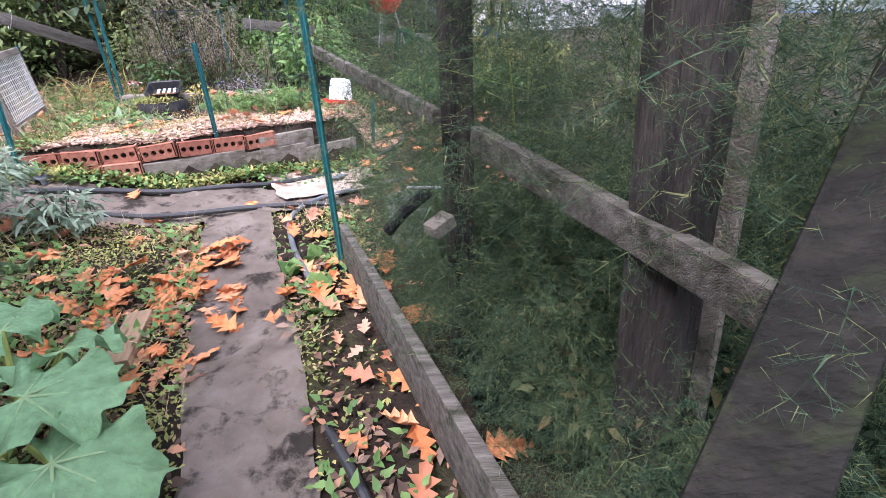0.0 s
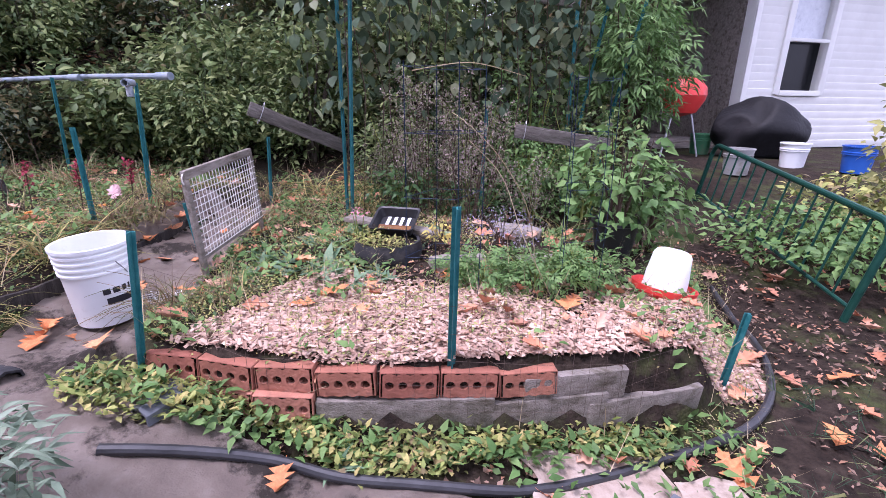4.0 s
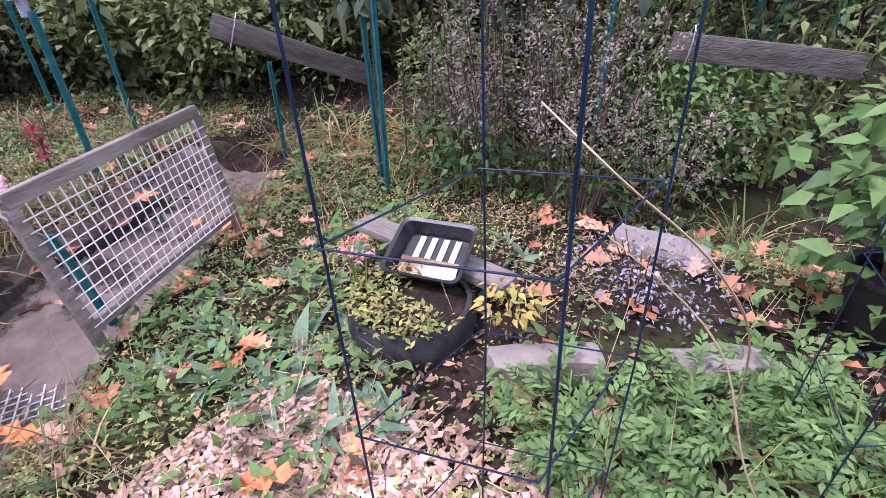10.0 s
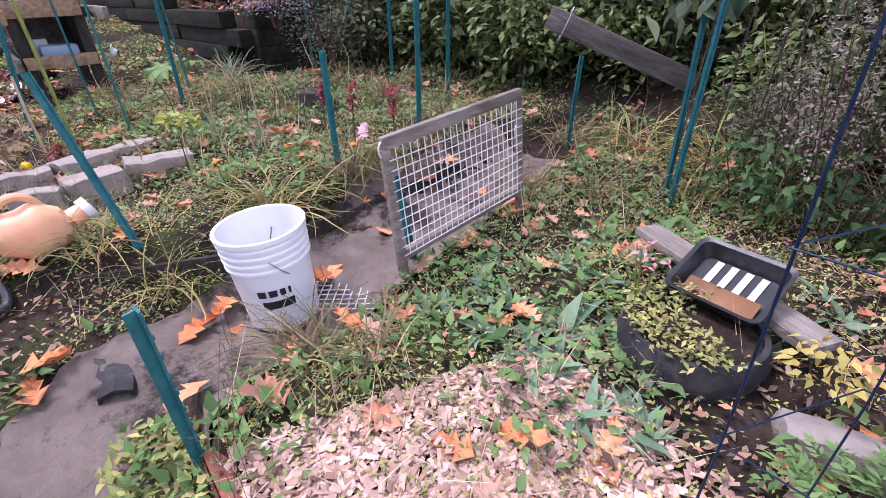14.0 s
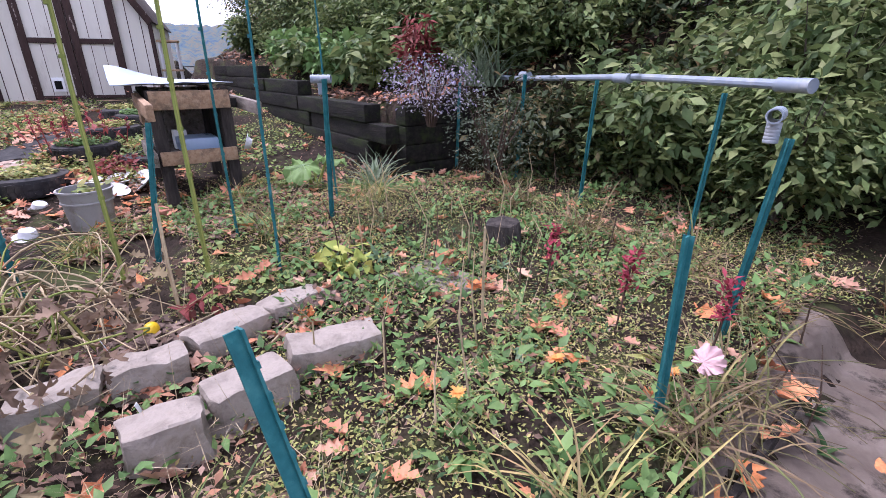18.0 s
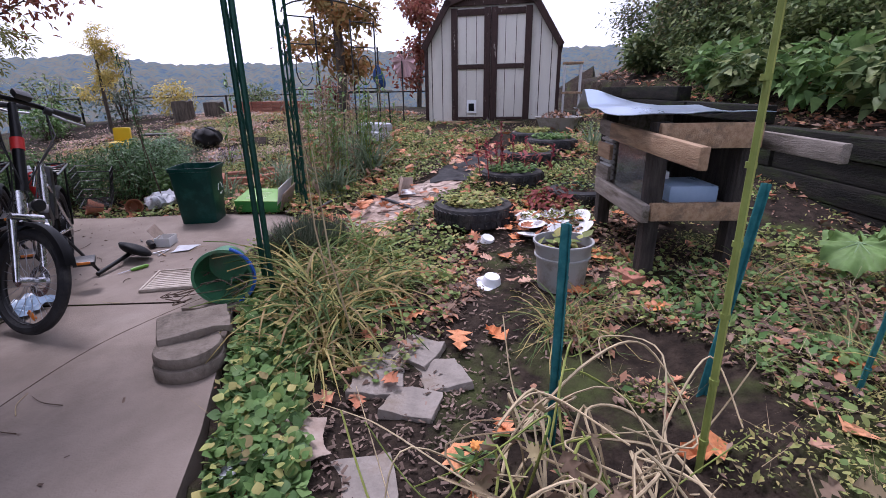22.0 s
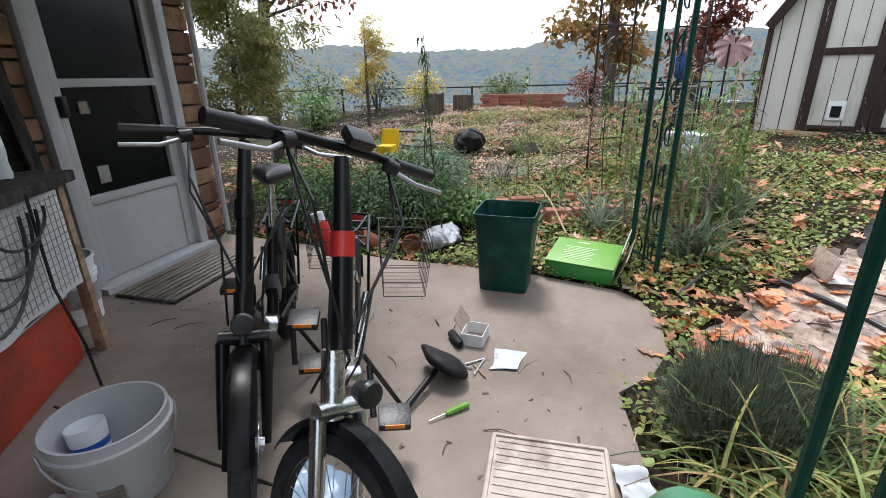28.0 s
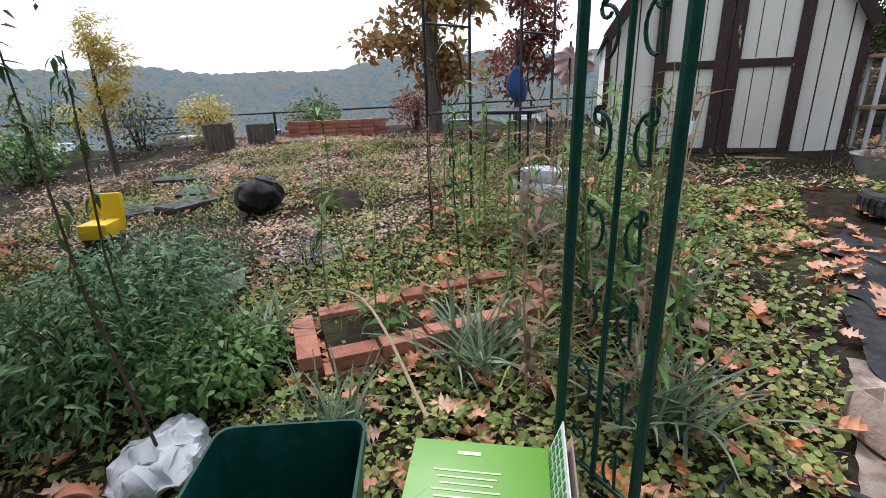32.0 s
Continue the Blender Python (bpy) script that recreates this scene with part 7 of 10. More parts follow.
for v in bm.verts:
    v.co += noise.noise_vector(v.co * 3) * 0.12
    v.co.z = max(v.co.z, 0)
part("sheet", bm, BLACKBAG, mound)
for k, (x, y, mt, lb) in enumerate(((-0.17, 7.9, GREYPLASTIC, "grey plastic pail"), (0.47, 8.6, WHITE, "white plastic pail"), (0.95, 8.2, BLUE, "blue plastic tub"), (-0.45, 9.6, GREENPOT, "green plastic tub"))):
    t = thing("plastic_tub", x, y, gz(x, y), lb + " standing near the white house", "bucket", "tubs by the house")
    part("body", pail_mesh(0.15, 0.12, 0.28, 2), mt, t)

# Two more dark bushes, added in place of the ferns' own shade.
bush("garden_weeds", 0.62, 1.05, 0.5, 0.6, 0.55, 2600, LEAF2, 0.02, 0.05, WOODSDARK, "dark leaves added for the shade below the asparagus", "bush", 404, 6)
bush("garden_weeds", 0.35, 1.75, 0.35, 0.45, 0.5, 1600, LEAF2, 0.02, 0.05, WOODSDARK, "dark leaves added for the shade below the asparagus", "bush", 405, 6)

# ---- chip bed and what stands in it ----
tp = thing("tyre_planter", -2.26, 4.02, gz(-2.26, 4.02) - 0.055, "black rubber tub planter spilling with creepers", "planter")
part("tub", lathe(bmesh.new(), [(0.15, 0.0), (0.18, 0.05), (0.195, 0.12), (0.18, 0.17), (0.165, 0.17), (0.175, 0.12), (0.15, 0.02)], 36), RUBBER, tp)
part("soil", lathe(bmesh.new(), [(0.001, 0.155), (0.168, 0.148)], 24), SOIL, tp)
pr = np.random.default_rng(31)
n = 1100
a, rad = pr.uniform(0, 6.28, n), 0.185 * np.sqrt(pr.uniform(0, 1, n))
p = np.stack([rad * np.cos(a), rad * np.sin(a), 0.155 + 0.05 * pr.uniform(0, 1, n) - 0.5 * np.maximum(0, rad - 0.17)], 1)
p = p[(p[:, 0] < -0.05) | (p[:, 1] < -0.02)]
n = len(p)
bulk("creeper", *spread(RHOMB, p, pr.uniform(0.012, 0.03, n), pr.uniform(0, 6.28, n), pr.normal(0.2, 0.5, n)), COVER, parent=tp)

tray = thing("black_tray", -2.31, 4.2, 0.52, "black plastic tray with white stripes and amber water", "tray", rz=13, rx=22)
bm = bmesh.new()
rows = []
for w, d, z in ((0.22, 0.18, 0.0), (0.25, 0.21, 0.055), (0.268, 0.228, 0.058), (0.268, 0.228, 0.064), (0.244, 0.204, 0.06), (0.215, 0.175, 0.006)):
    k = 0.025
    row = []
    for sx, sy, a0 in ((1, 1, 0), (-1, 1, 90), (-1, -1, 180), (1, -1, 270)):
        for i in range(4):
            an_ = radians(a0 + 30 * i)
            row.append(bm.verts.new((sx * (w / 2 - k) + k * math.cos(an_), sy * (d / 2 - k) + k * math.sin(an_), z)))
    rows.append(row)
for a_, b_ in zip(rows, rows[1:]):
    for i in range(16):
        bm.faces.new((a_[i], a_[(i + 1) % 16], b_[(i + 1) % 16], b_[i]))
bm.faces.new(rows[0][::-1])
bm.faces.new(rows[-1])
part("body", bm, BLACK, tray)
for k in range(4):
    part("stripe", boxm(0.02, 0.13, 0.004, pose(-0.06 + 0.042 * k, 0.015, 0.0095), 0.001), WHITE, tray, "white moulded stripe")
bm = bmesh.new()
box(bm, 0.2, 0.07, 0.004, pose(0, -0.05, 0.0155, 10))
part("water", bm, AMBERWATER, tray, "amber rain water in the low edge")
pl = thing("support_plank", -2.39, 4.27, 0.5, "grey weathered plank under the tray", "plank", rz=-7, ry=0)
part("plank", boxm(0.7, 0.1, 0.03, None, 0.004), WOODGREY, pl)

for x, y, z, L_, rz, ry in ((-3.47, 4.75, 1.02, 0.78, 57, 23), (-1.62, 5.5, 0.98, 0.74, 29, 8)):
    b = thing("grey_board", x, y, z, "long weathered grey board tied to steel posts", "board", "grey boards on posts", rz=rz, ry=ry)
    part("plank", boxm(L_, 0.03, 0.1, None, 0.006), WOODAGED, b)
    part("tie", tubem(arc((-0.3, 0, 0), (0, 0.03, 0), (0, 0, 0.08), 0, 330, 10), 0.003, 5), WIRE, b)

cloth = single("black_cloth", rhubarb_leaf(3, 0.13), BLACKBAG, "scrap of black plastic film on the bed", "plastic scrap", m=pose(-2.78, 3.78, 0.33, 20, 10, 40))
bp_ = thing("black_pot", -1.12, 4.72, gz(-1.12, 4.72), "black plastic nursery pot with a leafy shrub", "flower pot")
part("pot", lathe(bmesh.new(), [(0.001, 0.01), (0.1, 0.0), (0.13, 0.2), (0.14, 0.205), (0.139, 0.22), (0.124, 0.21), (0.116, 0.17), (0.001, 0.17)], 30), BLACK, bp_)
bush("leafy_shrub", -1.13, 4.76, 0.34, 0.34, 0.78, 480, LEAF2, 0.05, 0.1, HERB, "leafy green hydrangea-like shrub in the pot", "shrub", 420, 8, STEMBROWN)
bush("leafy_shrub", -0.95, 4.95, 0.3, 0.3, 0.6, 320, LEAF2, 0.05, 0.09, HERB, "leafy green shrub by the chip bed", "shrub", 421, 6, STEMBROWN)
FERNY = sprig(7, 0.5, 0.36)
bush("ferny_plant", -1.4, 3.98, 0.26, 0.2, 0.2, 150, FERNY, 0.06, 0.11, HERB, "bright green plant with divided leaves", "plant", 422, 7, STEMGREEN, droop=0.2)
bush("ferny_plant", -1.2, 4.15, 0.2, 0.2, 0.22, 120, FERNY, 0.06, 0.11, HERB, "bright green plant with divided leaves", "plant", 423, 5, STEMGREEN, droop=0.2)
for k, (x, y) in enumerate(((-1.72, 3.9), (-1.5, 4.12), (-1.32, 4.25), (-1.62, 3.84))):
    bush("ferny_plant", x, y, 0.17, 0.15, 0.16, 90, FERNY, 0.06, 0.1, HERB, "bright green plant with divided leaves", "plant", 470 + k, 5, STEMGREEN, droop=0.1)
bush("aster_plant", -1.72, 4.45, 0.28, 0.2, 0.26, 700, RHOMB, 0.01, 0.022, ASTER, "small purple asters fading in the bed", "flowers", 424, 10, STEMBROWN)
bush("yellow_plant", -1.98, 4.1, 0.09, 0.08, 0.22, 60, LEAF2, 0.022, 0.045, YELLOWLEAF, "plant with bright yellow autumn leaves", "plant", 425, 4, STEMBROWN, base=0.4)
bush("pink_flowers", -2.42, 3.98, 0.08, 0.06, 0.3, 40, RHOMB, 0.015, 0.03, PINKPETAL, "small pink snapdragon flowers", "flowers", 426, 4, STEMGREEN, base=0.7)
for k, (x, y, rx, h, q) in enumerate(((-2.55, 5.1, 0.42, 1.1, 22), (-2.15, 4.95, 0.34, 0.95, 17), (-2.95, 5.2, 0.3, 0.8, 13), (-1.85, 5.3, 0.3, 0.7, 11), (-2.4, 5.5, 0.4, 1.05, 15))):
    plume("seeding_mint", x, y, rx, h, q, 150, DRYHERB, "brown-grey seeding mint gone dry", "plant", 430 + k, "seeding mint clumps")
bush("leafy_weed", -2.7, 4.95, 0.35, 0.25, 0.4, 420, LEAF2, 0.03, 0.07, DARKHERB, "dark green leaves at the foot of the mint", "plant", 436, 6, STEMGREEN)
bush("leafy_weed", -2.2, 5.2, 0.4, 0.25, 0.4, 420, LEAF2, 0.03, 0.07, DARKHERB, "dark green leaves at the foot of the mint", "plant", 437, 6, STEMGREEN)
r = random.Random(8)
for k in range(30):
    x, y = r.uniform(-3.05, -2.1), r.uniform(3.45, 4.7)
    rosette("lambs_ear", x, y, 13, r.uniform(0.07, 0.125), LAMB, "soft grey-green lambs-ear leaf rosette", "plant", 440 + k, "lambs-ear rosettes", up=0.55)
for k, (x, y) in enumerate(((-2.9, 4.5), (-3.0, 4.35), (-2.75, 4.6), (-2.5, 3.75), (-2.4, 3.6))):
    rosette("foxglove_plant", x, y, 10, 0.17, HERB if k < 3 else LAMB, "broad-leaved green rosette among the weeds", "plant", 480 + k, leaf=blade(4, 0.42, 0.2, 0.3))
for k, (x, y, n, h, mt) in enumerate(((-2.72, 3.05, 150, 0.3, DRYGRASS), (-2.6, 3.2, 90, 0.24, DRYGRASS), (-3.42, 2.6, 90, 0.3, GRASS), (-3.62, 3.05, 150, 0.36, GRASS), (-3.8, 3.45, 130, 0.34, DRYGRASS), (-3.95, 3.75, 130, 0.34, DRYGRASS), (-3.5, 4.3, 120, 0.36, DRYGRASS), (-3.35, 4.55, 110, 0.32, DRYGRASS), (-3.7, 2.2, 80, 0.3, GRASS), (-3.55, 2.38, 60, 0.26, GRASS), (-4.3, 4.2, 90, 0.34, DRYGRASS), (-4.8, 4.3, 100, 0.4, DRYGRASS), (-5.4, 4.1, 110, 0.4, DRYGRASS), (-6.0, 3.9, 110, 0.4, DRYGRASS), (-5.9, 2.9, 90, 0.34, DRYGRASS), (-6.4, 2.9, 100, 0.4, GRASS), (-5.75, 2.2, 80, 0.3, GRASS), (-6.6, 1.95, 70, 0.3, GRASS), (-6.2, 2.2, 90, 0.36, DRYGRASS), (-5.5, 2.3, 50, 0.26, GRASS), (-6.15, 1.1, 170, 0.36, GRASS))):
    tuft("grass_clump", x, y, n, h, 32, mt, "arching clump of grass, part yellowed" if mt is GRASS else "dry straw-brown grass clump", "grass", 500 + k, "grass clumps", 0.022, 1.0)

for k, (x, y, rx, h, mt_) in enumerate(((-2.5, 5.9, 0.5, 0.9, WOODS), (-1.9, 5.75, 0.45, 0.8, HERB), (-1.5, 6.1, 0.5, 1.0, WOODS), (-3.2, 5.7, 0.45, 0.7, WOODS), (-2.1, 6.4, 0.6, 1.3, HERB))):
    bush("leafy_weed", x, y, rx, rx * 0.6, h, 1500, LEAF2, 0.03, 0.07, mt_, "tall green weeds behind the seeding mint", "plant", 455 + k, 8, STEMGREEN, base=0.0)
for k, (x, y, n, h) in enumerate(((-3.3, 5.4, 120, 0.45), (-2.9, 5.65, 120, 0.5), (-3.7, 5.2, 120, 0.45), (-2.4, 5.3, 90, 0.4), (-3.1, 5.05, 90, 0.35), (-4.1, 5.0, 110, 0.4), (-1.5, 5.4, 80, 0.4))):
    tuft("grass_clump", x, y, n, h, 34, DRYGRASS if k % 2 else GRASS, "tall mixed grass clump on the bank", "grass", 540 + k, "grass clumps", 0.022, 1.0)
# climbing bean on the trellis
vine = thing("climbing_vine", -2.3, 5.6, gz(-2.3, 5.6), "climbing vine with large grey-green leaves over the trellis", "climber")
vr = np.random.default_rng(44)
n = 1300
u = vr.uniform(-0.15, 1.05, n)
p = np.stack([-0.85 + 1.5 * u + vr.normal(0, 0.14, n), -0.65 + 1.3 * u + vr.normal(0, 0.16, n), 0.85 + vr.uniform(0, 1, n) ** 0.8 * 1.7], 1)
co, tri = spread(blade(3, 0.8, 0.15, 0.2, 0.75), p, vr.uniform(0.06, 0.12, n), vr.uniform(0, 6.28, n), vr.normal(-0.8, 0.4, n), vr.normal(0, 0.4, n))
bulk("foliage", co, tri, VINE, parent=vine)
bm = bmesh.new()
for k in range(16):
    x = -0.9 + 1.6 * k / 15
    y = -0.68 + 1.35 * k / 15
    tube(bm, [(x, y, 0), (x + vr.normal(0, 0.05), y + vr.normal(0, 0.05), 1.0), (x + vr.normal(0, 0.1), y + vr.normal(0, 0.1), 2.2)], 0.004, 5)
part("stalk", bm, STEMBROWN, vine)
tb = thing("trellis_beam", -1.75, 6.35, gz(-1.75, 6.35), "weathered trellis beam on a steel post", "trellis")
part("beam", boxm(1.5, 0.05, 0.07, pose(-0.55, -0.45, 1.75, 0, 4, 42), 0.006), WOODGREY, tb)
part("post", boxm(0.03, 0.03, 1.8, pose(0, 0, 0.9), 0.003), TPOST, tb)
bush("tree_of_heaven", -1.25, 6.7, 0.45, 0.45, 2.1, 700, SPRIG, 0.16, 0.28, HERB, "tall leafy green shoots with drooping compound leaves", "shrub", 445, 6, STEMBROWN, base=0.3, droop=0.5)
bush("autumn_shrub", 0.75, 6.3, 0.35, 0.35, 1.7, 520, LEAF2, 0.05, 0.1, PALELEAF, "thin shrub with yellow-orange leaves", "shrub", 446, 8, STEMBROWN)
bush("low_growth", 0.3, 5.9, 0.9, 0.8, 0.45, 1800, LEAF2, 0.04, 0.09, HERB, "low green growth behind the metal railing", "plant", 447, 10, STEMGREEN, base=0)
bush("low_growth", 0.9, 6.6, 0.9, 0.8, 0.5, 1600, LEAF2, 0.04, 0.09, COVER, "low green growth behind the metal railing", "plant", 448, 10, STEMGREEN, base=0)


def twig(pts, r, mat_, label, cat="branch", group=""):
    line = []
    pts = [Vector(p) for p in pts]
    for i in range(len(pts) - 1):
        p0, p1, p2, p3 = pts[max(i - 1, 0)], pts[i], pts[i + 1], pts[min(i + 2, len(pts) - 1)]
        for k in range(6):
            t = k / 6
            line.append(0.5 * (2 * p1 + (p2 - p0) * t + (2 * p0 - 5 * p1 + 4 * p2 - p3) * t * t + (3 * p1 - p0 - 3 * p2 + p3) * t ** 3))
    line.append(pts[-1])
    n = len(line)
    return single("dry_vine" if "vine" in label else "twig", tubem(line, [r * (1 - 0.6 * i / n) for i in range(n)], 6), mat_, label, cat, group)


twig([(-1.42, 4.1, 0.36), (-1.45, 3.95, 0.75), (-1.52, 3.75, 1.0), (-1.62, 3.62, 1.15), (-1.72, 3.66, 1.2)], 0.0024, STEM, "pale dry vine hanging on the plant cage", group="dry vines")
twig([(-1.3, 3.9, 0.37), (-1.42, 3.75, 0.7), (-1.5, 3.68, 0.95), (-1.62, 3.6, 1.1)], 0.002, STEM, "pale dry vine hanging on the plant cage", group="dry vines")
twig([(-1.9, 3.66, 1.36), (-1.68, 3.6, 1.38), (-1.55, 3.55, 1.37), (-1.4, 3.58, 1.33)], 0.002, STEM, "pale dry branch lying across the cage top vine", group="dry vines")

# thin wire fence round the chip bed
wf = thing("wire_netting", -2.66, 2.86, gz(-2.66, 2.86), "thin rusty wire netting round the chip bed", "wire fence")
bm = bmesh.new()
P = [Vector((-2.66, 2.86, 0.24)), Vector((-2.1, 2.84, 0.2)), Vector((-1.47, 3.12, 0.2)), Vector((-0.95, 3.42, 0.16)), Vector((-0.56, 3.95, 0.14))]
o = Vector((-2.66, 2.86, gz(-2.66, 2.86)))
for a, b in zip(P, P[1:]):
    for j in range(5):
        h = 0.02 + 0.1 * j
        tube(bm, [a - o + Vector((0, 0, h)), a.lerp(b, 0.5) - o + Vector((0, 0, h + 0.012 * math.sin(j * 2))), b - o + Vector((0, 0, h))], 0.0006, 4)
    k = int((b - a).length / 0.06)
    for i in range(k):
        q = a.lerp(b, i / k) - o
        tube(bm, [q, q + Vector((0.006 * math.sin(i), 0.004, 0.42))], 0.0006, 4)
part("netting", bm, RUSTWIRE, wf)

# ---- left bed ----
jug = thing("plastic_jug", -3.62, 2.21, gz(-3.62, 2.21), "faded orange plastic jug with a white cap, on its side", "jug", rz=118)
bm = bmesh.new()
bmesh.ops.create_icosphere(bm, subdivisions=4, radius=1, matrix=pose(0, 0, 0.1) @ Matrix.Diagonal((0.13, 0.09, 0.1, 1)))
for v in bm.verts:
    v.co.z = max(v.co.z, 0.0)
    if v.co.x > 0.1:
        v.co.y *= 0.7
        v.co.z = 0.1 + (v.co.z - 0.1) * 0.7
    v.co.z += 0.006 * math.sin(v.co.x * 60)
part("body", bm, JUG, jug)
part("handle", tubem(arc((-0.02, 0, 0.17), (0.07, 0, 0), (0, 0, 0.07), 0, 180, 12), 0.014, 8), JUG, jug)
part("spout", tubem([(0.12, 0, 0.1), (0.17, 0, 0.12)], [0.04, 0.035], 16), JUG, jug)
part("cap", tubem([(0.165, 0, 0.118), (0.195, 0, 0.13)], 0.045, 20), WHITE, jug, "round white cap")
eb = thing("bed_edging", -3.4, 2.6, gz(-3.4, 2.6), "dark rotting board edging a bed beside the path", "garden edging")
for a, b in (((-3.9, 1.85), (-3.48, 2.35)), ((-3.48, 2.35), (-3.42, 2.85)), ((-3.42, 2.85), (-3.62, 3.4)), ((-3.62, 3.4), (-3.95, 4.1))):
    m = Vector(((a[0] + b[0]) / 2 + 3.4, (a[1] + b[1]) / 2 - 2.6, 0.0))
    part("board", boxm(math.hypot(b[0] - a[0], b[1] - a[1]), 0.02, 0.12, pose(m.x, m.y, 0.03, 0, 0, math.degrees(math.atan2(b[1] - a[1], b[0] - a[0]))), 0.004), WOODDARK, eb)
st = thing("tree_stump", -5.35, 3.53, gz(-5.35, 3.53), "short weathered grey tree stump", "stump")
bm = lathe(bmesh.new(), [(0.001, 0.14), (0.09, 0.14), (0.1, 0.13), (0.1, 0.04), (0.12, -0.02)], 24)
for v in bm.verts:
    v.co += noise.noise_vector(v.co * 14) * 0.02
part("body", bm, WOODDARK, st)
rr_ = random.Random(17)
for k, (x, y) in enumerate(((-4.35, 3.6), (-4.75, 3.5), (-4.05, 3.75))):
    b = thing("amaranth_plant", x, y, gz(x, y), "small crimson amaranth flower spike", "flowers", "amaranth spikes in the bed")
    part("stalk", tubem([(0, 0, 0), (0.02, 0.01, 0.3)], 0.004, 5), STEMBROWN, b)
    n = 90
    g = np.random.default_rng(600 + k)
    p = np.stack([g.normal(0.015, 0.014, n), g.normal(0.01, 0.014, n), g.uniform(0.2, 0.36, n)], 1)
    bulk("spike", *spread(RHOMB, p, g.uniform(0.02, 0.04, n), g.uniform(0, 6.28, n), g.normal(0.5, 0.5, n)), AMARANTH, parent=b)
for k, (x, y) in enumerate(((-4.03, 2.85), (-4.1, 3.2), (-3.95, 3.5), (-5.15, 0.95))):
    b = thing("marigold_plant", x, y, gz(x, y), "orange marigold flower on a leafy stem", "flowers", "marigolds")
    part("stalk", tubem([(0, 0, 0), (0.01, 0, 0.12)], 0.003, 5), STEMGREEN, b)
    g = np.random.default_rng(620 + k)
    n = 26
    bulk("bloom", *spread(RHOMB, np.tile((0.01, 0, 0.125), (n, 1)), g.uniform(0.02, 0.03, n), np.linspace(0, 12.5, n), g.uniform(0.1, 0.8, n)), MARIGOLD, parent=b)
    n = 14
    bulk("foliage", *spread(LONG, np.stack([g.normal(0, 0.02, n), g.normal(0, 0.02, n), g.uniform(0.02, 0.1, n)], 1), g.uniform(0.05, 0.09, n), g.uniform(0, 6.28, n), g.normal(0.3, 0.3, n)), HERB, parent=b)
bush("hosta_plant", -5.2, 2.62, 0.17, 0.14, 0.17, 44, blade(4, 0.6, 0.2, 0.3), 0.05, 0.1, YELLOWGREEN, "yellowing hosta with broad leaves", "plant", 449, 5, STEMGREEN, base=0.3)
for k in range(46):
    x, y = rr_.uniform(-6.3, -3.7), rr_.uniform(2.7, 4.4)
    rosette("weed_rosette", x, y, 9, rr_.uniform(0.07, 0.13), (HERB, LAMB, COVER, DARKHERB)[k % 4], "leafy green weed rosette in the bed", "plant", 640 + k, "weeds of the left bed", up=0.6)
for k in range(34):
    x, y = rr_.uniform(-6.2, -3.8), rr_.uniform(2.4, 4.3)
    h = rr_.uniform(0.2, 0.5)
    b = thing("seedhead_plant", x, y, gz(x, y), "thin dry brown seeding stem standing in the bed", "plant", "dry seeding stems")
    part("stalk", tubem([(0, 0, 0), (rr_.uniform(-0.04, 0.04), rr_.uniform(-0.04, 0.04), h * 0.6), (rr_.uniform(-0.08, 0.08), rr_.uniform(-0.08, 0.08), h)], [0.004, 0.003, 0.0012], 5), STEM if k % 2 else STEMBROWN, b)
pk = single("pink_rag", rhubarb_leaf(5, 0.06), PINK, "small pale pink rag caught on the grass", "rag", m=pose(-3.87, 3.53, gz(-3.87, 3.53) + 0.2, 60, 30, 0))

# bed of withered squash between the stones and the path
carpet("dark_mulch", CHIP, scatter(5000, -5.0, -4.2, 1.2, 2.6, lambda x, y: (x < -4.3 - 0.55 * (y - 1.5)) & (x > -4.95), 0.01, -0.8, 33), 0.02, 0.07, 0.05, DARKCHIPS, "dark shredded mulch in the stone-edged bed", "mulch", 34, 0.02)
for k in range(9):
    x, y = rr_.uniform(-4.9, -4.35), rr_.uniform(1.6, 2.5)
    twig([(x, y, gz(x, y) + 0.03), (x - 0.15, y + 0.12, gz(x, y) + 0.06), (x - 0.3, y + 0.3, gz(x, y) + 0.03)], 0.006, STEM, "dry reed stalk laid on the mulch", "stalk", "dry stalks")
for k in range(60):
    x, y = rr_.uniform(-5.3, -4.6), rr_.uniform(0.95, 1.7)
    g0 = gz(x, y)
    pts = [(x, y, g0 + 0.02)]
    for j in range(4):
        pts.append((pts[-1][0] + rr_.uniform(-0.26, 0.26), pts[-1][1] + rr_.uniform(-0.26, 0.26), g0 + rr_.uniform(0.02, 0.34)))
    twig(pts, rr_.uniform(0.003, 0.0065), STEM if k % 5 else STEMGREEN, "withered squash vine, straw coloured and tangled", "vine", "withered squash vines")
g = np.random.default_rng(77)
n = 260
p = np.stack([g.uniform(-5.2, -3.95, n), g.uniform(0.95, 1.9, n), np.zeros(n)], 1)
p[:, 2] = ground(p[:, 0], p[:, 1]) + g.uniform(0.02, 0.32, n)
bulk("withered_leaves", *spread(oak(3, 5, 0.8), p, g.uniform(0.04, 0.09, n), g.uniform(0, 6.28, n), g.normal(-0.6, 0.6, n), g.normal(0, 0.7, n)), DRYVINE, "shrivelled brown squash leaves on the vines", "dead leaves")
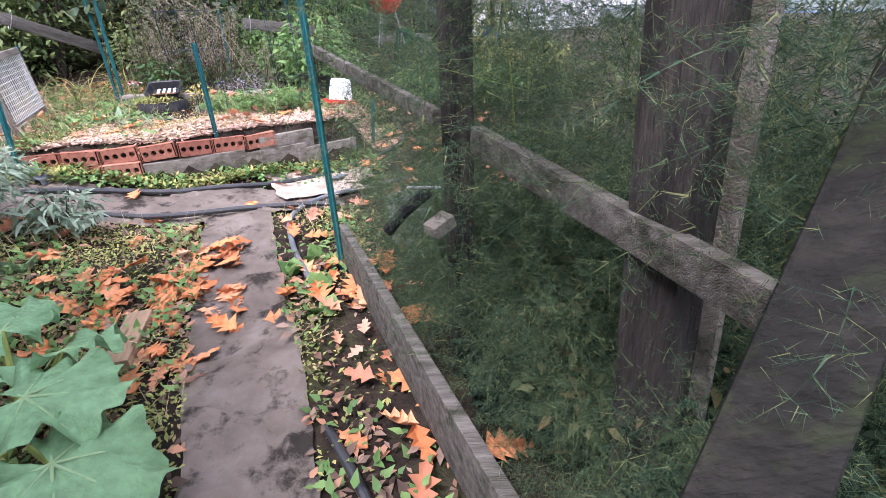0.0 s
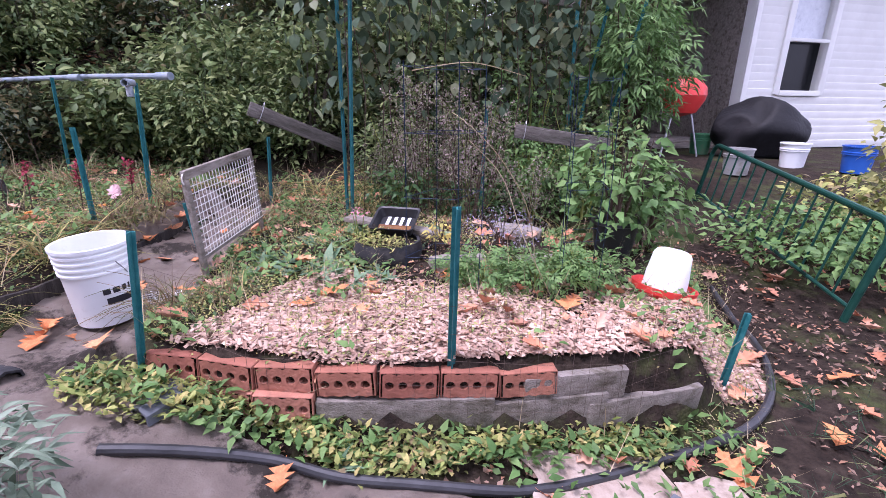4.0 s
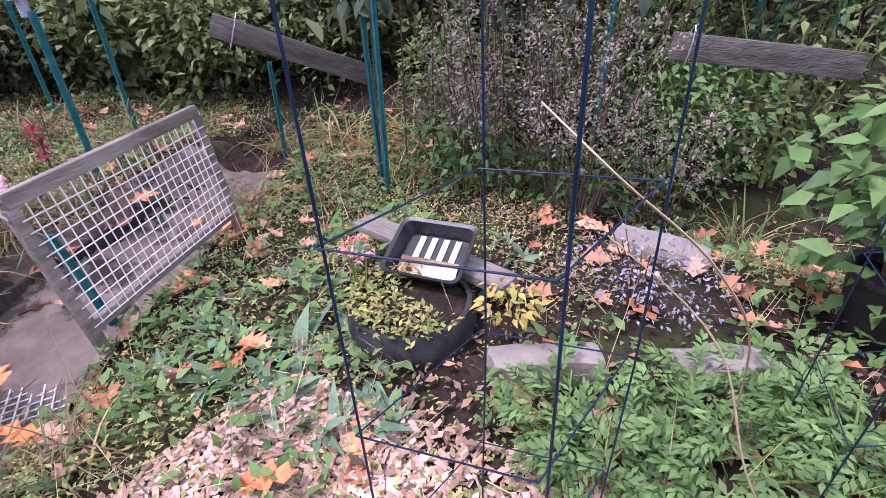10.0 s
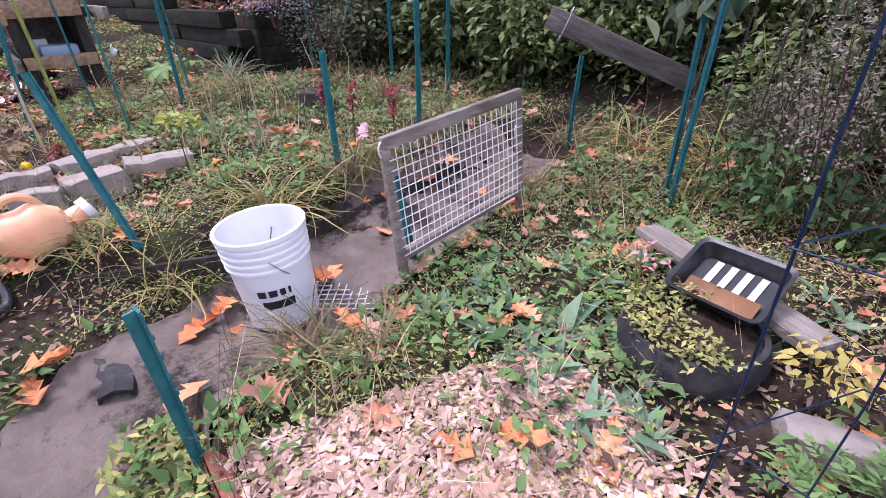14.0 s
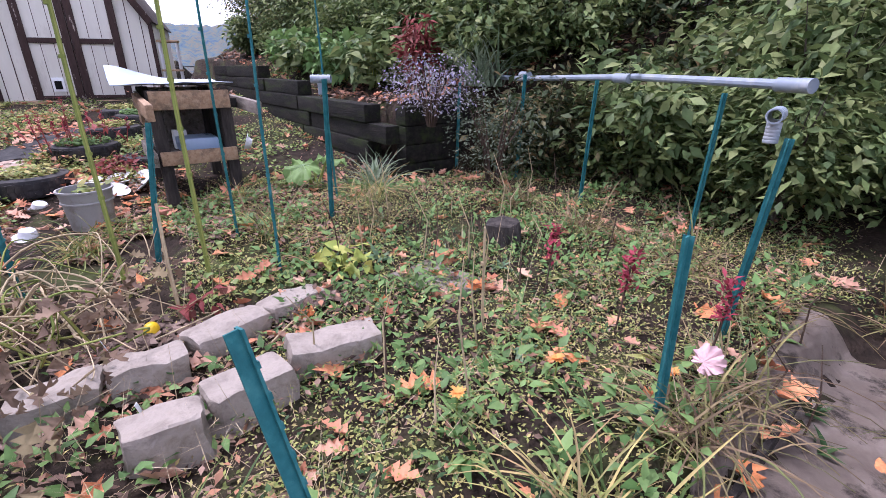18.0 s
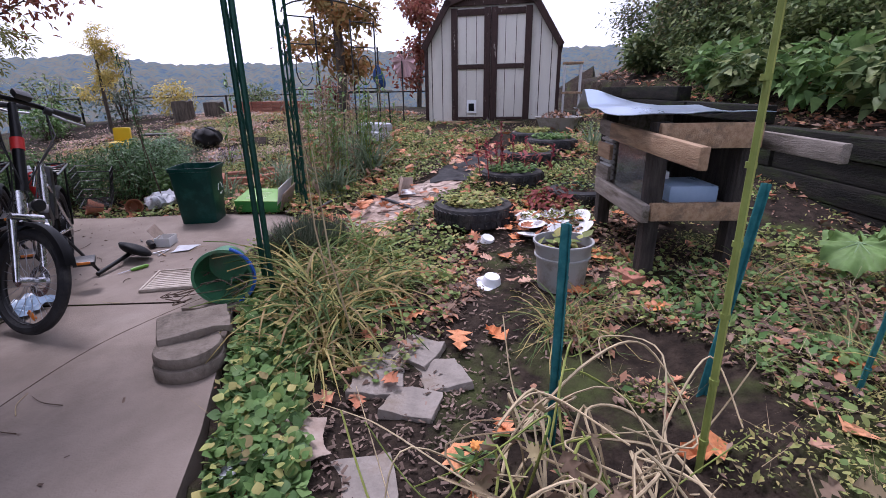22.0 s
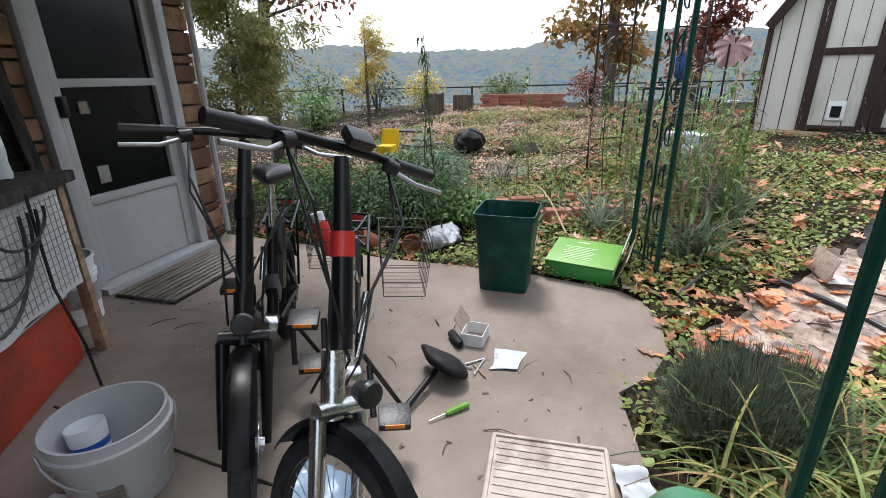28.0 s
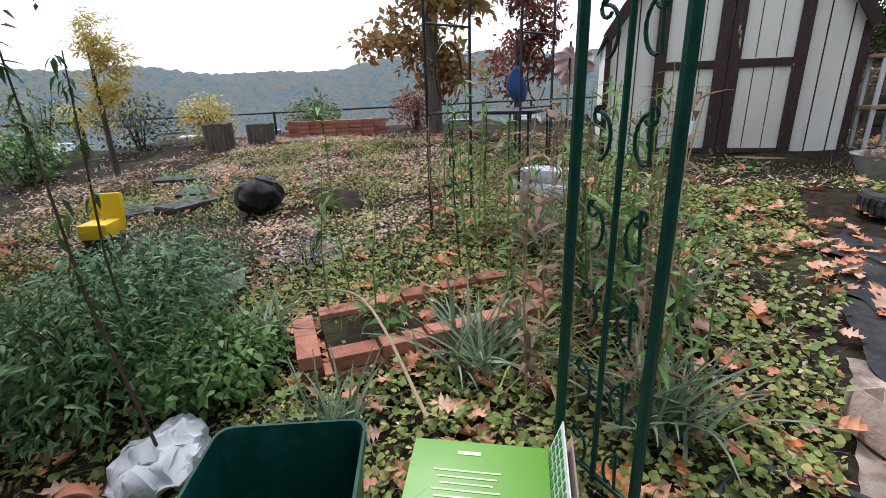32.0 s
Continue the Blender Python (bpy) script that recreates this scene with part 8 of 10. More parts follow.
for k, (x, y, z, s, mt) in enumerate(((-4.0, 1.45, 0.62, 0.045, HERB), (-4.55, 1.75, 0.6, 0.035, HERB), (-4.85, 1.83, 0.6, 0.035, YELLOW), (-4.3, 1.3, 0.56, 0.03, YELLOW))):
    bm = bmesh.new()
    bmesh.ops.create_icosphere(bm, subdivisions=3, radius=s, matrix=Matrix.Diagonal((1, 0.85, 0.95, 1)))
    single("small_gourd", bm, mt, "small round green gourd on the vine" if mt is HERB else "small yellow gourd on the mulch", "gourd", "gourds", m=pose(x, y, gz(x, y) + s * 0.9 if mt is YELLOW else gz(x, y) + s * 0.9))
for k, (x, y, h, mt, lx, ly, rad) in enumerate(((-5.39, 1.57, 1.6, STEMGREEN, 1, -2, 0.011), (-5.3, 1.97, 1.6, STEMGREEN, 0, 0, 0.011), (-5.75, 2.05, 1.4, TPOST, 0, 4, 0.008), (-6.35, 2.65, 1.5, TPOST, 2, 3, 0.008), (-5.3, 2.3, 1.5, TPOST, 0, -2, 0.008), (-4.75, 1.2, 0.45, STEM, 4, 2, 0.011), (-5.0, 1.9, 0.5, STEM, 4, -10, 0.009), (-4.5, 3.1, 0.45, STEM, 3, 3, 0.006))):
    c = thing("garden_cane", x, y, gz(x, y), "tall yellow-green sunflower stalk" if mt is STEMGREEN else ("thin green garden stake" if mt is TPOST else "dry tan stalk standing in the bed"), "stake", "garden canes", rx=lx, ry=ly)
    part("cane", tubem([(0, 0, -0.03), (0.01, 0, h * 0.5), (0, 0.01, h)], [rad, rad * 0.9, rad * 0.7], 8), mt, c)
    for j in range(int(h / 0.22)):
        part("node", tubem([(0.005, 0, 0.2 * j + 0.1), (0.005, 0, 0.2 * j + 0.115)], rad * 1.2, 8), mt, c)
rl = bush("red_leaf_plant", -4.98, 2.0, 0.14, 0.12, 0.16, 24, blade(4, 0.4, 0.1, 0.3), 0.05, 0.09, REDLEAF, "wine-red leaves on a trailing stem", "plant", 690, 4, STEMBROWN, base=0.3)
wt = thing("white_trellis_net", -4.32, 1.55, gz(-4.32, 1.55), "white string netting gathered on a post", "netting")
bm = bmesh.new()
for k in range(14):
    tube(bm, [(0.035 - 0.002 * k, -0.05 + 0.003 * k, 0.52 - 0.01 * (k % 4)), (0.03 + 0.003 * k, -0.01 - 0.002 * k, 0.3), (0.02 + 0.006 * k, 0.02 - 0.004 * k, 0.0)], 0.0022, 5)
tube(bm, arc((0.05, -0.02, 0.44), (0.05, 0.02, 0), (0, 0, 0.03), -60, 200, 10), 0.003, 5)
part("net", bm, WHITEWIRE, wt)
for k, (x, y) in enumerate(((-4.35, 1.95), (-4.75, 1.72), (-4.2, 1.55))):
    tg = thing("plant_tag", x, y, gz(x, y), "white plastic plant tag stuck in the soil", "plant tag", "plant tags", rx=15, rz=30 * k)
    part("tag", boxm(0.018, 0.002, 0.1, pose(0, 0, 0.05), 0.0005), WHITE, tg)

bm = bmesh.new()
bmesh.ops.create_icosphere(bm, subdivisions=3, radius=0.026, matrix=Matrix.Diagonal((0.9, 0.9, 1.15, 1)))
single("small_gourd", bm, YELLOWGREEN, "bright green gourd hanging beside the steel post", "gourd", "gourds", m=pose(-4.28, 1.46, 0.89))
twig([(-4.27, 1.45, 0.91), (-4.4, 1.4, 0.98), (-4.6, 1.35, 0.85), (-4.8, 1.3, 0.55)], 0.005, STEMGREEN, "pale green squash vine holding a gourd", "vine", "withered squash vines")

# ---- round the hutch ----
gp = thing("grey_pail", -6.57, 1.01, gz(-6.57, 1.01), "grey plastic pail of soil with green leaves", "bucket")
part("body", pail_mesh(0.155, 0.125, 0.27, 1), GREYPLASTIC, gp)
part("soil", lathe(bmesh.new(), [(0.001, 0.22), (0.145, 0.215)], 24), SOIL, gp)
g = np.random.default_rng(51)
n = 26
part_leaves = bulk("foliage", *spread(blade(3, 0.7, 0.2, 0.3), np.stack([g.normal(0, 0.05, n), g.normal(0, 0.05, n), g.uniform(0.22, 0.27, n)], 1), g.uniform(0.05, 0.1, n), g.uniform(0, 6.28, n), g.normal(0.3, 0.4, n)), COVER, parent=gp)


def tyre(name, x, y, r, w, label, fill=None, seed=0, tilt=0.0, count=520):
    t = thing(name, x, y, gz(x, y) - 0.01, label, "tyre", "old car tyres", rx=tilt)
    bm = lathe(bmesh.new(), [(r * 0.68, 0.03), (r * 0.78, 0.0), (r * 0.95, 0.015), (r, 0.05), (r, w - 0.05), (r * 0.95, w - 0.015), (r * 0.78, w), (r * 0.68, w - 0.03), (r * 0.72, w / 2), (r * 0.68, 0.03)], 48)
    part("casing", bm, RUBBER, t)
    lug = bmesh.new()
    for k in range(40):
        a = 360 * k / 40
        for z, s in ((w * 0.32, 14), (w * 0.68, -14)):
            box(lug, 0.012, r * 0.11, w * 0.26, pose(0, 0, 0, 0, 0, a) @ pose(r + 0.002, 0, z, s))
    part("tread", lug, RUBBER, t)
    part("soil", lathe(bmesh.new(), [(0.001, w * 0.8), (r * 0.7, w * 0.72)], 24), SOIL, t)
    if fill:
        gg = np.random.default_rng(seed)
        n = count
        a, q = gg.uniform(0, 6.28, n), r * 0.78 * np.sqrt(gg.uniform(0, 1, n))
        p = np.stack([q * np.cos(a), q * np.sin(a), w * 0.8 + gg.uniform(0, 0.07, n)], 1)
        bulk("foliage", *spread(ROUND, p, gg.uniform(0.022, 0.045, n), gg.uniform(0, 6.28, n), gg.normal(0.35, 0.3, n)), fill, parent=t)
    return t


tyre("tyre_planter", -7.55, 0.2, 0.31, 0.17, "old tyre planter full of green strawberry leaves", COVER, 52)
tyre("tyre_planter", -8.55, 0.28, 0.3, 0.16, "old tyre planter with crimson amaranths", HERB, 53)
tyre("tyre_planter", -9.35, 0.28, 0.3, 0.16, "old tyre planter with low green leaves", COVER, 54)
tyre("tyre_planter", -9.9, 0.45, 0.3, 0.16, "half-buried old tyre with weeds", HERB, 55)
tyre("tyre_planter", -10.3, 0.15, 0.28, 0.15, "old tyre planter near the shed", COVER, 56)
tyre("tyre_planter", -8.3, 0.95, 0.28, 0.12, "black old tyre lying flat behind the plates", DARKHERB, 57, 0, 60)
sp = thing("scalloped_planter", -11.15, 0.35, gz(-11.15, 0.35), "grey scalloped tyre planter with dry flowers", "planter")
part("rim", lathe(bmesh.new(), [(0.2, 0.0), (0.26, 0.06), (0.3, 0.17), (0.33, 0.2), (0.27, 0.19), (0.2, 0.1)], 30), GREYPLASTIC, sp)
g = np.random.default_rng(58)
n = 160
bulk("dry_leaves", *spread(LEAF2, np.stack([g.normal(0, 0.12, n), g.normal(0, 0.12, n), g.uniform(0.15, 0.26, n)], 1), g.uniform(0.05, 0.1, n), g.uniform(0, 6.28, n), g.normal(0.2, 0.5, n)), LITTER, parent=sp)
am = thing("amaranth_clump", -8.55, 0.28, gz(-8.55, 0.28) + 0.12, "tall crimson amaranth spikes in the tyre", "flowers")
g = np.random.default_rng(59)
for k in range(9):
    x, y, h = g.normal(0, 0.2), g.normal(0, 0.2), g.uniform(0.22, 0.46)
    part("stalk", tubem([(x, y, 0), (x * 1.1, y * 1.1, h * 0.7)], 0.005, 5), REDLEAF, am)
    n = 80
    p = np.stack([g.normal(x * 1.1, 0.009, n), g.normal(y * 1.1, 0.009, n), g.uniform(h * 0.5, h, n)], 1)
    bulk("spike", *spread(RHOMB, p, g.uniform(0.015, 0.028, n), g.uniform(0, 6.28, n), g.normal(0.9, 0.4, n)), AMARANTH, parent=am)
n = 60
bulk("foliage", *spread(LONG, np.stack([g.normal(0, 0.2, n), g.normal(0, 0.2, n), g.uniform(0.02, 0.25, n)], 1), g.uniform(0.08, 0.16, n), g.uniform(0, 6.28, n), g.normal(0.2, 0.5, n)), REDLEAF, parent=am)
bush("purple_leaf_plant", -8.0, 0.75, 0.35, 0.22, 0.16, 220, LEAF2, 0.04, 0.08, REDLEAF, "dark purple-red low leaves", "plant", 691, 5, STEMBROWN)

PLATE = lathe(bmesh.new(), [(0.001, 0.004), (0.055, 0.004), (0.07, 0.014), (0.098, 0.018), (0.1, 0.022), (0.07, 0.02), (0.052, 0.01), (0.001, 0.01)], 32)
pm = part("paper_plate", PLATE, WHITE, None)
pm.matrix_basis = pose(-7.42, 0.69, gz(-7.42, 0.69) + 0.015, 4, 3)
tagged(pm, "white paper plate lying on the leaves", "plate", "discarded plates")
for x, y, rx, ry in ((-7.62, 0.62, 5, 8), (-7.55, 0.85, 10, -6), (-7.35, 0.9, -20, 15), (-7.75, 0.8, 8, 12), (-7.25, 0.72, 0, -10), (-7.5, 1.05, 35, 10), (-7.68, 1.0, 20, 30)):
    copy_thing(pm, pose(x, y, gz(x, y) + 0.02, rx, ry))
cup_bm = lathe(bmesh.new(), [(0.001, 0.0), (0.045, 0.0), (0.06, 0.045), (0.092, 0.05), (0.092, 0.054), (0.056, 0.05), (0.042, 0.006), (0.001, 0.006)], 32)
cup = single("plastic_bowl", cup_bm, WHITE, "white plastic bowl upturned on the path", "bowl", "white bowls", m=pose(-6.56, 0.62, gz(-6.56, 0.62) + 0.055, 172, 6))
for x, y, z, rx in ((-7.2, 0.42, 0.03, 160), (-7.8, 1.95, 0.25, 70)):
    copy_thing(cup, pose(x, y, gz(x, y) + z, rx, 10))

# flagstones and trodden cardboard on the path
for k, (x, y, w, d, rz) in enumerate(((-5.52, 0.42, 0.26, 0.2, 20), (-5.74, 0.5, 0.2, 0.2, -10), (-5.62, 0.66, 0.2, 0.18, 40), (-5.4, 0.62, 0.16, 0.2, 10))):
    rough_stone("flagstone", x, y, w, d, 0.035, rz, SLABSTONE, 60 + k, "pale broken flagstone with scratched writing", "stepping stone", "flagstones")
for k, (x, y, w, d, rz) in enumerate(((-4.95, 0.66, 0.3, 0.22, 30), (-4.62, 0.98, 0.22, 0.18, 10), (-4.35, 1.08, 0.2, 0.18, 60))):
    rough_stone("flat_stone", x, y, w, d, 0.03, rz, SLABSTONE, 70 + k, "dark wet slate slab on the path", "stepping stone", "path slabs")
for k, (x, y, w, d, rz, mt) in enumerate(((-5.05, 0.4, 0.2, 0.16, 40, CARD), (-4.9, 0.3, 0.16, 0.08, 70, CLOUDYPLASTIC), (-4.75, 0.75, 0.16, 0.2, 10, CARD), (-4.3, 1.25, 0.2, 0.14, 50, CARD))):
    sheet("cardboard_scrap", x, y, w, d, rz, mt, "torn tan cardboard scrap on the path", "cardboard", 80 + k, 0.03, 0.025, "cardboard scraps")
drape("cardboard_layer", CARD_PATH, 0.46, PINKCARD, "trodden layer of flattened pinkish cardboard", "cardboard", lift=0.006, wrinkle=0.004, seed=9, ragged=0.09, kind="")
rr2 = random.Random(91)
for k in range(52):
    u = rr2.random()
    i = min(int(u * 4), 3)
    a, b = CARD_PATH[i], CARD_PATH[i + 1]
    f = u * 4 - i
    x, y = a[0] + (b[0] - a[0]) * f + rr2.uniform(-0.12, 0.12), a[1] + (b[1] - a[1]) * f + rr2.uniform(-0.3, 0.3) * (1 - 0.4 * u)
    sheet("cardboard_sheet", x, y, rr2.uniform(0.07, 0.2), rr2.uniform(0.05, 0.14), rr2.uniform(0, 180), PINKCARD, "flattened pinkish-tan cardboard laid on the path", "cardboard", 100 + k, 0.009 + 0.00012 * k, 0.003, "cardboard path sheets")
for k, (x, y) in enumerate(((-8.75, -0.36), (-9.15, -0.3), (-9.6, -0.26))):
    sheet("weed_fabric", x, y, 0.55, 0.4, 20 * k, RUBBER, "black weed fabric on the far path", "fabric", 130 + k, 0.01, 0.02, "black fabric sheets")
tc_ = thing("torn_carton", -8.05, -0.68, gz(-8.05, -0.68) + 0.02, "torn brown carton standing on the cardboard path", "box", rz=30)
part("wall", boxm(0.24, 0.006, 0.14, pose(0, 0, 0.07, -15), 0.002), PINKCARD, tc_)
part("wall", boxm(0.006, 0.14, 0.12, pose(-0.12, 0.06, 0.06, 0, -10), 0.002), PINKCARD, tc_)
part("base", boxm(0.24, 0.14, 0.006, pose(0, 0.06, 0.004), 0.002), PAPER, tc_)
pipe("black_hose", [(-7.4, -1.2), (-7.8, -1.05), (-7.7, -0.4), (-7.3, -0.2), (-6.9, -0.15)], 0.014, HOSE, "black irrigation pipe half hidden in the weeds")

# stacked round stones at the patio edge
for k, (x, y, z, rad, h) in enumerate(((-5.235, -0.26, 0.46, 0.13, 0.05), (-5.245, -0.27, 0.51, 0.125, 0.045))):
    bm = lathe(bmesh.new(), [(0.001, 0.0), (rad * 0.96, 0.0), (rad, 0.012), (rad, h - 0.012), (rad * 0.96, h), (0.001, h)], 36)
    single("round_paver", bm, STOOL, "round tan concrete paver stacked at the patio edge", "paver", "round pavers", m=pose(x, y, z))
rough_stone("flat_stone", -5.36, -0.35, 0.27, 0.2, 0.035, -40, STOOL, 90, "flat tan slab lying on the round pavers", "stone", "", z=0.565)
rough_stone("flat_stone", -5.7, -0.62, 0.26, 0.14, 0.03, -60, STOOL, 91, "flat tan slab beside the green tub", "stone", "", z=0.47)
g = np.random.default_rng(95)
for k in range(14):
    x, y = -5.5 + g.normal(0, 0.1), -0.5 + g.normal(0, 0.09)
    twig([(x, y, 0.63 if k < 12 else 0.48), (x + g.normal(0, 0.05), y + g.normal(0, 0.05), 0.645 if k < 12 else 0.5), (x + g.normal(0, 0.09), y + g.normal(0, 0.09), 0.632 if k < 12 else 0.475)], 0.0035, STEMBROWN, "dry brown root and twig debris", "debris", "twigs on the slab")
for k, (pts) in enumerate((((-4.6, -0.6, 0.475), (-5.2, -0.75, 0.48), (-5.8, -0.65, 0.5), (-6.1, -0.45, 0.55)),)):
    twig(pts, 0.0018, STEMBROWN, "long dry twig lying across the slab", "twig", "long twigs")

# green tub with blue handle on its side
tub = thing("green_tub", -5.8, -0.61, 0.615, "green plastic tub with a blue handle, lying on its side", "bucket", rz=128, rx=88)
part("body", lathe(bmesh.new(), [(0.001, -0.12), (0.1, -0.12), (0.132, 0.1), (0.143, 0.105), (0.143, 0.115), (0.128, 0.115), (0.096, -0.11), (0.001, -0.11)], 40), GREENPOT, tub)
part("handle", tubem(arc((0.0, 0, 0.105), (0.15, 0, 0.03), (0, 0.15, 0.0), -70, 70, 16), 0.009, 8), BLUE, tub)
mt = thing("dish_mat", -5.9, -1.05, 0.461, "dirty white ribbed plastic dish mat", "mat", rz=-58)
part("sheet", boxm(0.38, 0.3, 0.012, pose(0, 0, 0.006), 0.005), DISHMAT, mt)
for k in range(9):
    part("rib", boxm(0.33, 0.008, 0.004, pose(0, -0.12 + 0.03 * k, 0.0135), 0.0015), DISHMAT, mt)
for a, b in (((-0.18, 0), (0.012, 0.3)), ((0.18, 0), (0.012, 0.3)), ((0, 0.145), (0.37, 0.012)), ((0, -0.145), (0.37, 0.012))):
    part("rim", boxm(b[0], b[1], 0.014, pose(a[0], a[1], 0.013), 0.004), DISHMAT, mt)

# ---- garden arch of dark green steel ----
arch_ = thing("garden_arch", -6.8, -1.1, 0.5, "dark green steel garden arch with scrollwork", "garden arch")
A = Vector((-6.8, -1.1, 0.5))
N0, N1, F0, F1 = Vector((-5.95, -0.5, 0)), Vector((-5.88, -0.39, 0)), Vector((-7.66, -1.58, 0)), Vector((-7.5, -1.36, 0))
for a, b in ((N0, F0), (N1, F1)):
    pts = [(a.x, a.y, 0.45), (a.x, a.y, 2.0)]
    mid = (a + b) / 2
    for k in range(1, 12):
        t = math.pi * k / 12
        q = mid + (a - mid) * math.cos(t)
        pts.append((q.x, q.y, 2.0 + 0.7 * math.sin(t)))
    pts += [(b.x, b.y, 2.0), (b.x, b.y, 0.5)]
    part("hoop", tubem([Vector(p) - A for p in pts], 0.015, 8), DKGREEN, arch_)
for a, b in ((N0, N1), (F0, F1)):
    d = (b - a).normalized()
    third = (a + b) / 2
    curl = min(1.0, (b - a).length / 0.27)
    if a is F0:
        part("middle_bar", tubem([Vector((third.x, third.y, 0.5)) - A, Vector((third.x, third.y, 2.0)) - A], 0.008, 8), DKGREEN, arch_)
    for k in range(7 if a is F0 else 3):
        z = (0.65 if a is F0 else 1.35) + 0.22 * k
        for s, c in ((1, a.lerp(b, 0.25)), (-1, a.lerp(b, 0.75))):
            cc = Vector((c.x, c.y, z)) - A
            part("scroll", tubem(arc(cc, d * 0.035 * curl, Vector((0, 0, 0.055)), -80 if s > 0 else 100, 100 if s > 0 else 280, 10) + arc(cc + Vector((0, 0, 0.05)), d * 0.016 * s * curl, Vector((0, 0, 0.02)), 90, 330, 8), 0.0045, 6), DKGREEN, arch_)
    for z in (0.6, 2.0):
        part("cross_bar", tubem([Vector((a.x, a.y, z)) - A, Vector((b.x, b.y, z)) - A], 0.008, 8), DKGREEN, arch_)
small_arch = thing("black_trellis", -9.9, -2.55, gz(-9.9, -2.55), "slender black metal trellis arch beside the shed", "trellis", rz=65)
for y in (-0.6, -0.2, 0.35, 0.75):
    part("upright", tubem([(0, y, -0.05), (0, y, 1.65)], 0.011, 8), BLACK, small_arch)
for y0 in (-0.6, 0.35):
    for z in (0.25, 0.75, 1.3, 1.62):
        part("rung", tubem([(0, y0, z), (0, y0 + 0.4, z)], 0.008, 8), BLACK, small_arch)
    part("leaf_ornament", tubem(arc((0, y0 + 0.2, 1.0), (0, 0.12, 0), (0, 0, 0.2), 0, 330, 14), 0.007, 6), BLACK, small_arch)
part("top_bow", tubem(arc((0, 0.08, 1.65), (0, 0.72, 0), (0, 0, 0.2), 0, 180, 14), 0.01, 8), BLACK, small_arch)

# ---- straps, bushes and lavender round the patio ----
for k, (x, y, n, h, mt_) in enumerate(((-5.75, 0.0, 210, 0.5, GRASS), (-6.0, -0.25, 210, 0.52, GRASS), (-6.15, 0.05, 170, 0.46, GRASS), (-6.45, -0.5, 120, 0.4, GRASS), (-5.55, 0.12, 120, 0.36, GRASS), (-6.3, -0.65, 90, 0.38, GRASS), (-6.45, -0.3, 120, 0.44, GRASS), (-7.9, -1.3, 110, 0.4, IRIS), (-8.05, -2.0, 130, 0.42, IRIS), (-7.55, -2.35, 60, 0.3, IRIS), (-7.85, -2.95, 70, 0.36, IRIS), (-8.6, -1.35, 110, 0.46, IRIS), (-8.9, -1.6, 120, 0.45, IRIS), (-9.3, -2.0, 110, 0.45, IRIS), (-8.2, -1.75, 90, 0.4, GRASS), (-6.9, 3.0, 90, 0.4, IRIS), (-7.6, 4.2, 110, 0.6, IRIS), (-10.2, 0.9, 60, 0.36, IRIS), (-10.4, -5.0, 80, 0.3, GRASS), (-8.9, -5.2, 90, 0.3, GRASS))):
    tuft("daylily_clump" if mt_ is GRASS else "iris_clump", x, y, n, h, 30 if mt_ is GRASS else 16, mt_, "arching daylily clump, green turning yellow" if mt_ is GRASS else "upright grey-green iris blades", "plant", 700 + k, "strap-leaved clumps", 0.032 if mt_ is GRASS else 0.045, 1.3 if mt_ is GRASS else 0.5)
def needle_bush(name, x, y, rx, h, n, mat_, label, seed):
    r = np.random.default_rng(seed)
    t = thing(name, x, y, gz(x, y), label, "bush")
    a, q = r.uniform(0, 6.28, n), np.sqrt(r.uniform(0, 1, n)) * rx * 0.8
    p = np.stack([q * np.cos(a), q * np.sin(a), r.uniform(0, h * 0.4, n)], 1)
    co, tri = spread((np.array([(-0.006, 0, 0), (0.006, 0, 0), (0.009, 0.6, 0.05), (-0.009, 0.6, 0.05), (0, 1, 0.02)]), np.array([(0, 1, 2), (0, 2, 3), (3, 2, 4)])), p, r.uniform(0.3, 0.9, n) * h * 0.7, a - 1.57 + r.normal(0, 1.0, n), r.uniform(0.3, 1.5, n))
    bulk("foliage", co, tri, mat_, parent=t)
    for k in range(12):
        ang, ln = r.uniform(0, 6.28), r.uniform(0.4, 0.85)
        part("stem", tubem([(0, 0, 0), (0.5 * rx * ln * math.cos(ang), 0.5 * rx * ln * math.sin(ang), 0.3 * h), (rx * ln * math.cos(ang), rx * ln * math.sin(ang), 0.75 * h)], [0.004, 0.003, 0.0015], 5), STEMBROWN, t)
    return t


needle_bush("lavender_bush", -6.62, -0.68, 0.29, 0.3, 7500, LAVENDER, "grey-green lavender bush with fine needles", 720)
needle_bush("lavender_bush", -6.45, -0.76, 0.17, 0.24, 2500, LAVENDER, "grey-green lavender bush with fine needles", 721)
for k, (x, y, rx, h, n, mt_, lf) in enumerate(((-7.35, -3.3, 0.55, 0.6, 1500, DARKHERB, LONG), (-7.75, -3.6, 0.5, 0.55, 1300, LAMB, LONG), (-7.0, -3.75, 0.5, 0.55, 1300, DARKHERB, LONG), (-7.6, -2.95, 0.3, 0.3, 600, HERB, LEAF2), (-8.2, -3.9, 0.5, 0.45, 1000, LAVENDER, LONG), (-6.9, -4.3, 0.4, 0.6, 800, HERB, LEAF2))):
    bush("sage_shrub", x, y, rx, rx * 0.85, h, int(n * 2.4), lf, 0.03, 0.065, mt_, "dense dark grey-green shrub beside the patio", "bush", 730 + k, 12, STEMBROWN, "patio shrubs", base=0.05)
bush("aster_plant", -8.6, -3.3, 0.28, 0.24, 0.24, 500, RHOMB, 0.015, 0.03, ASTER, "pale purple aster clump on the slope", "flowers", 740, 8, STEMBROWN)
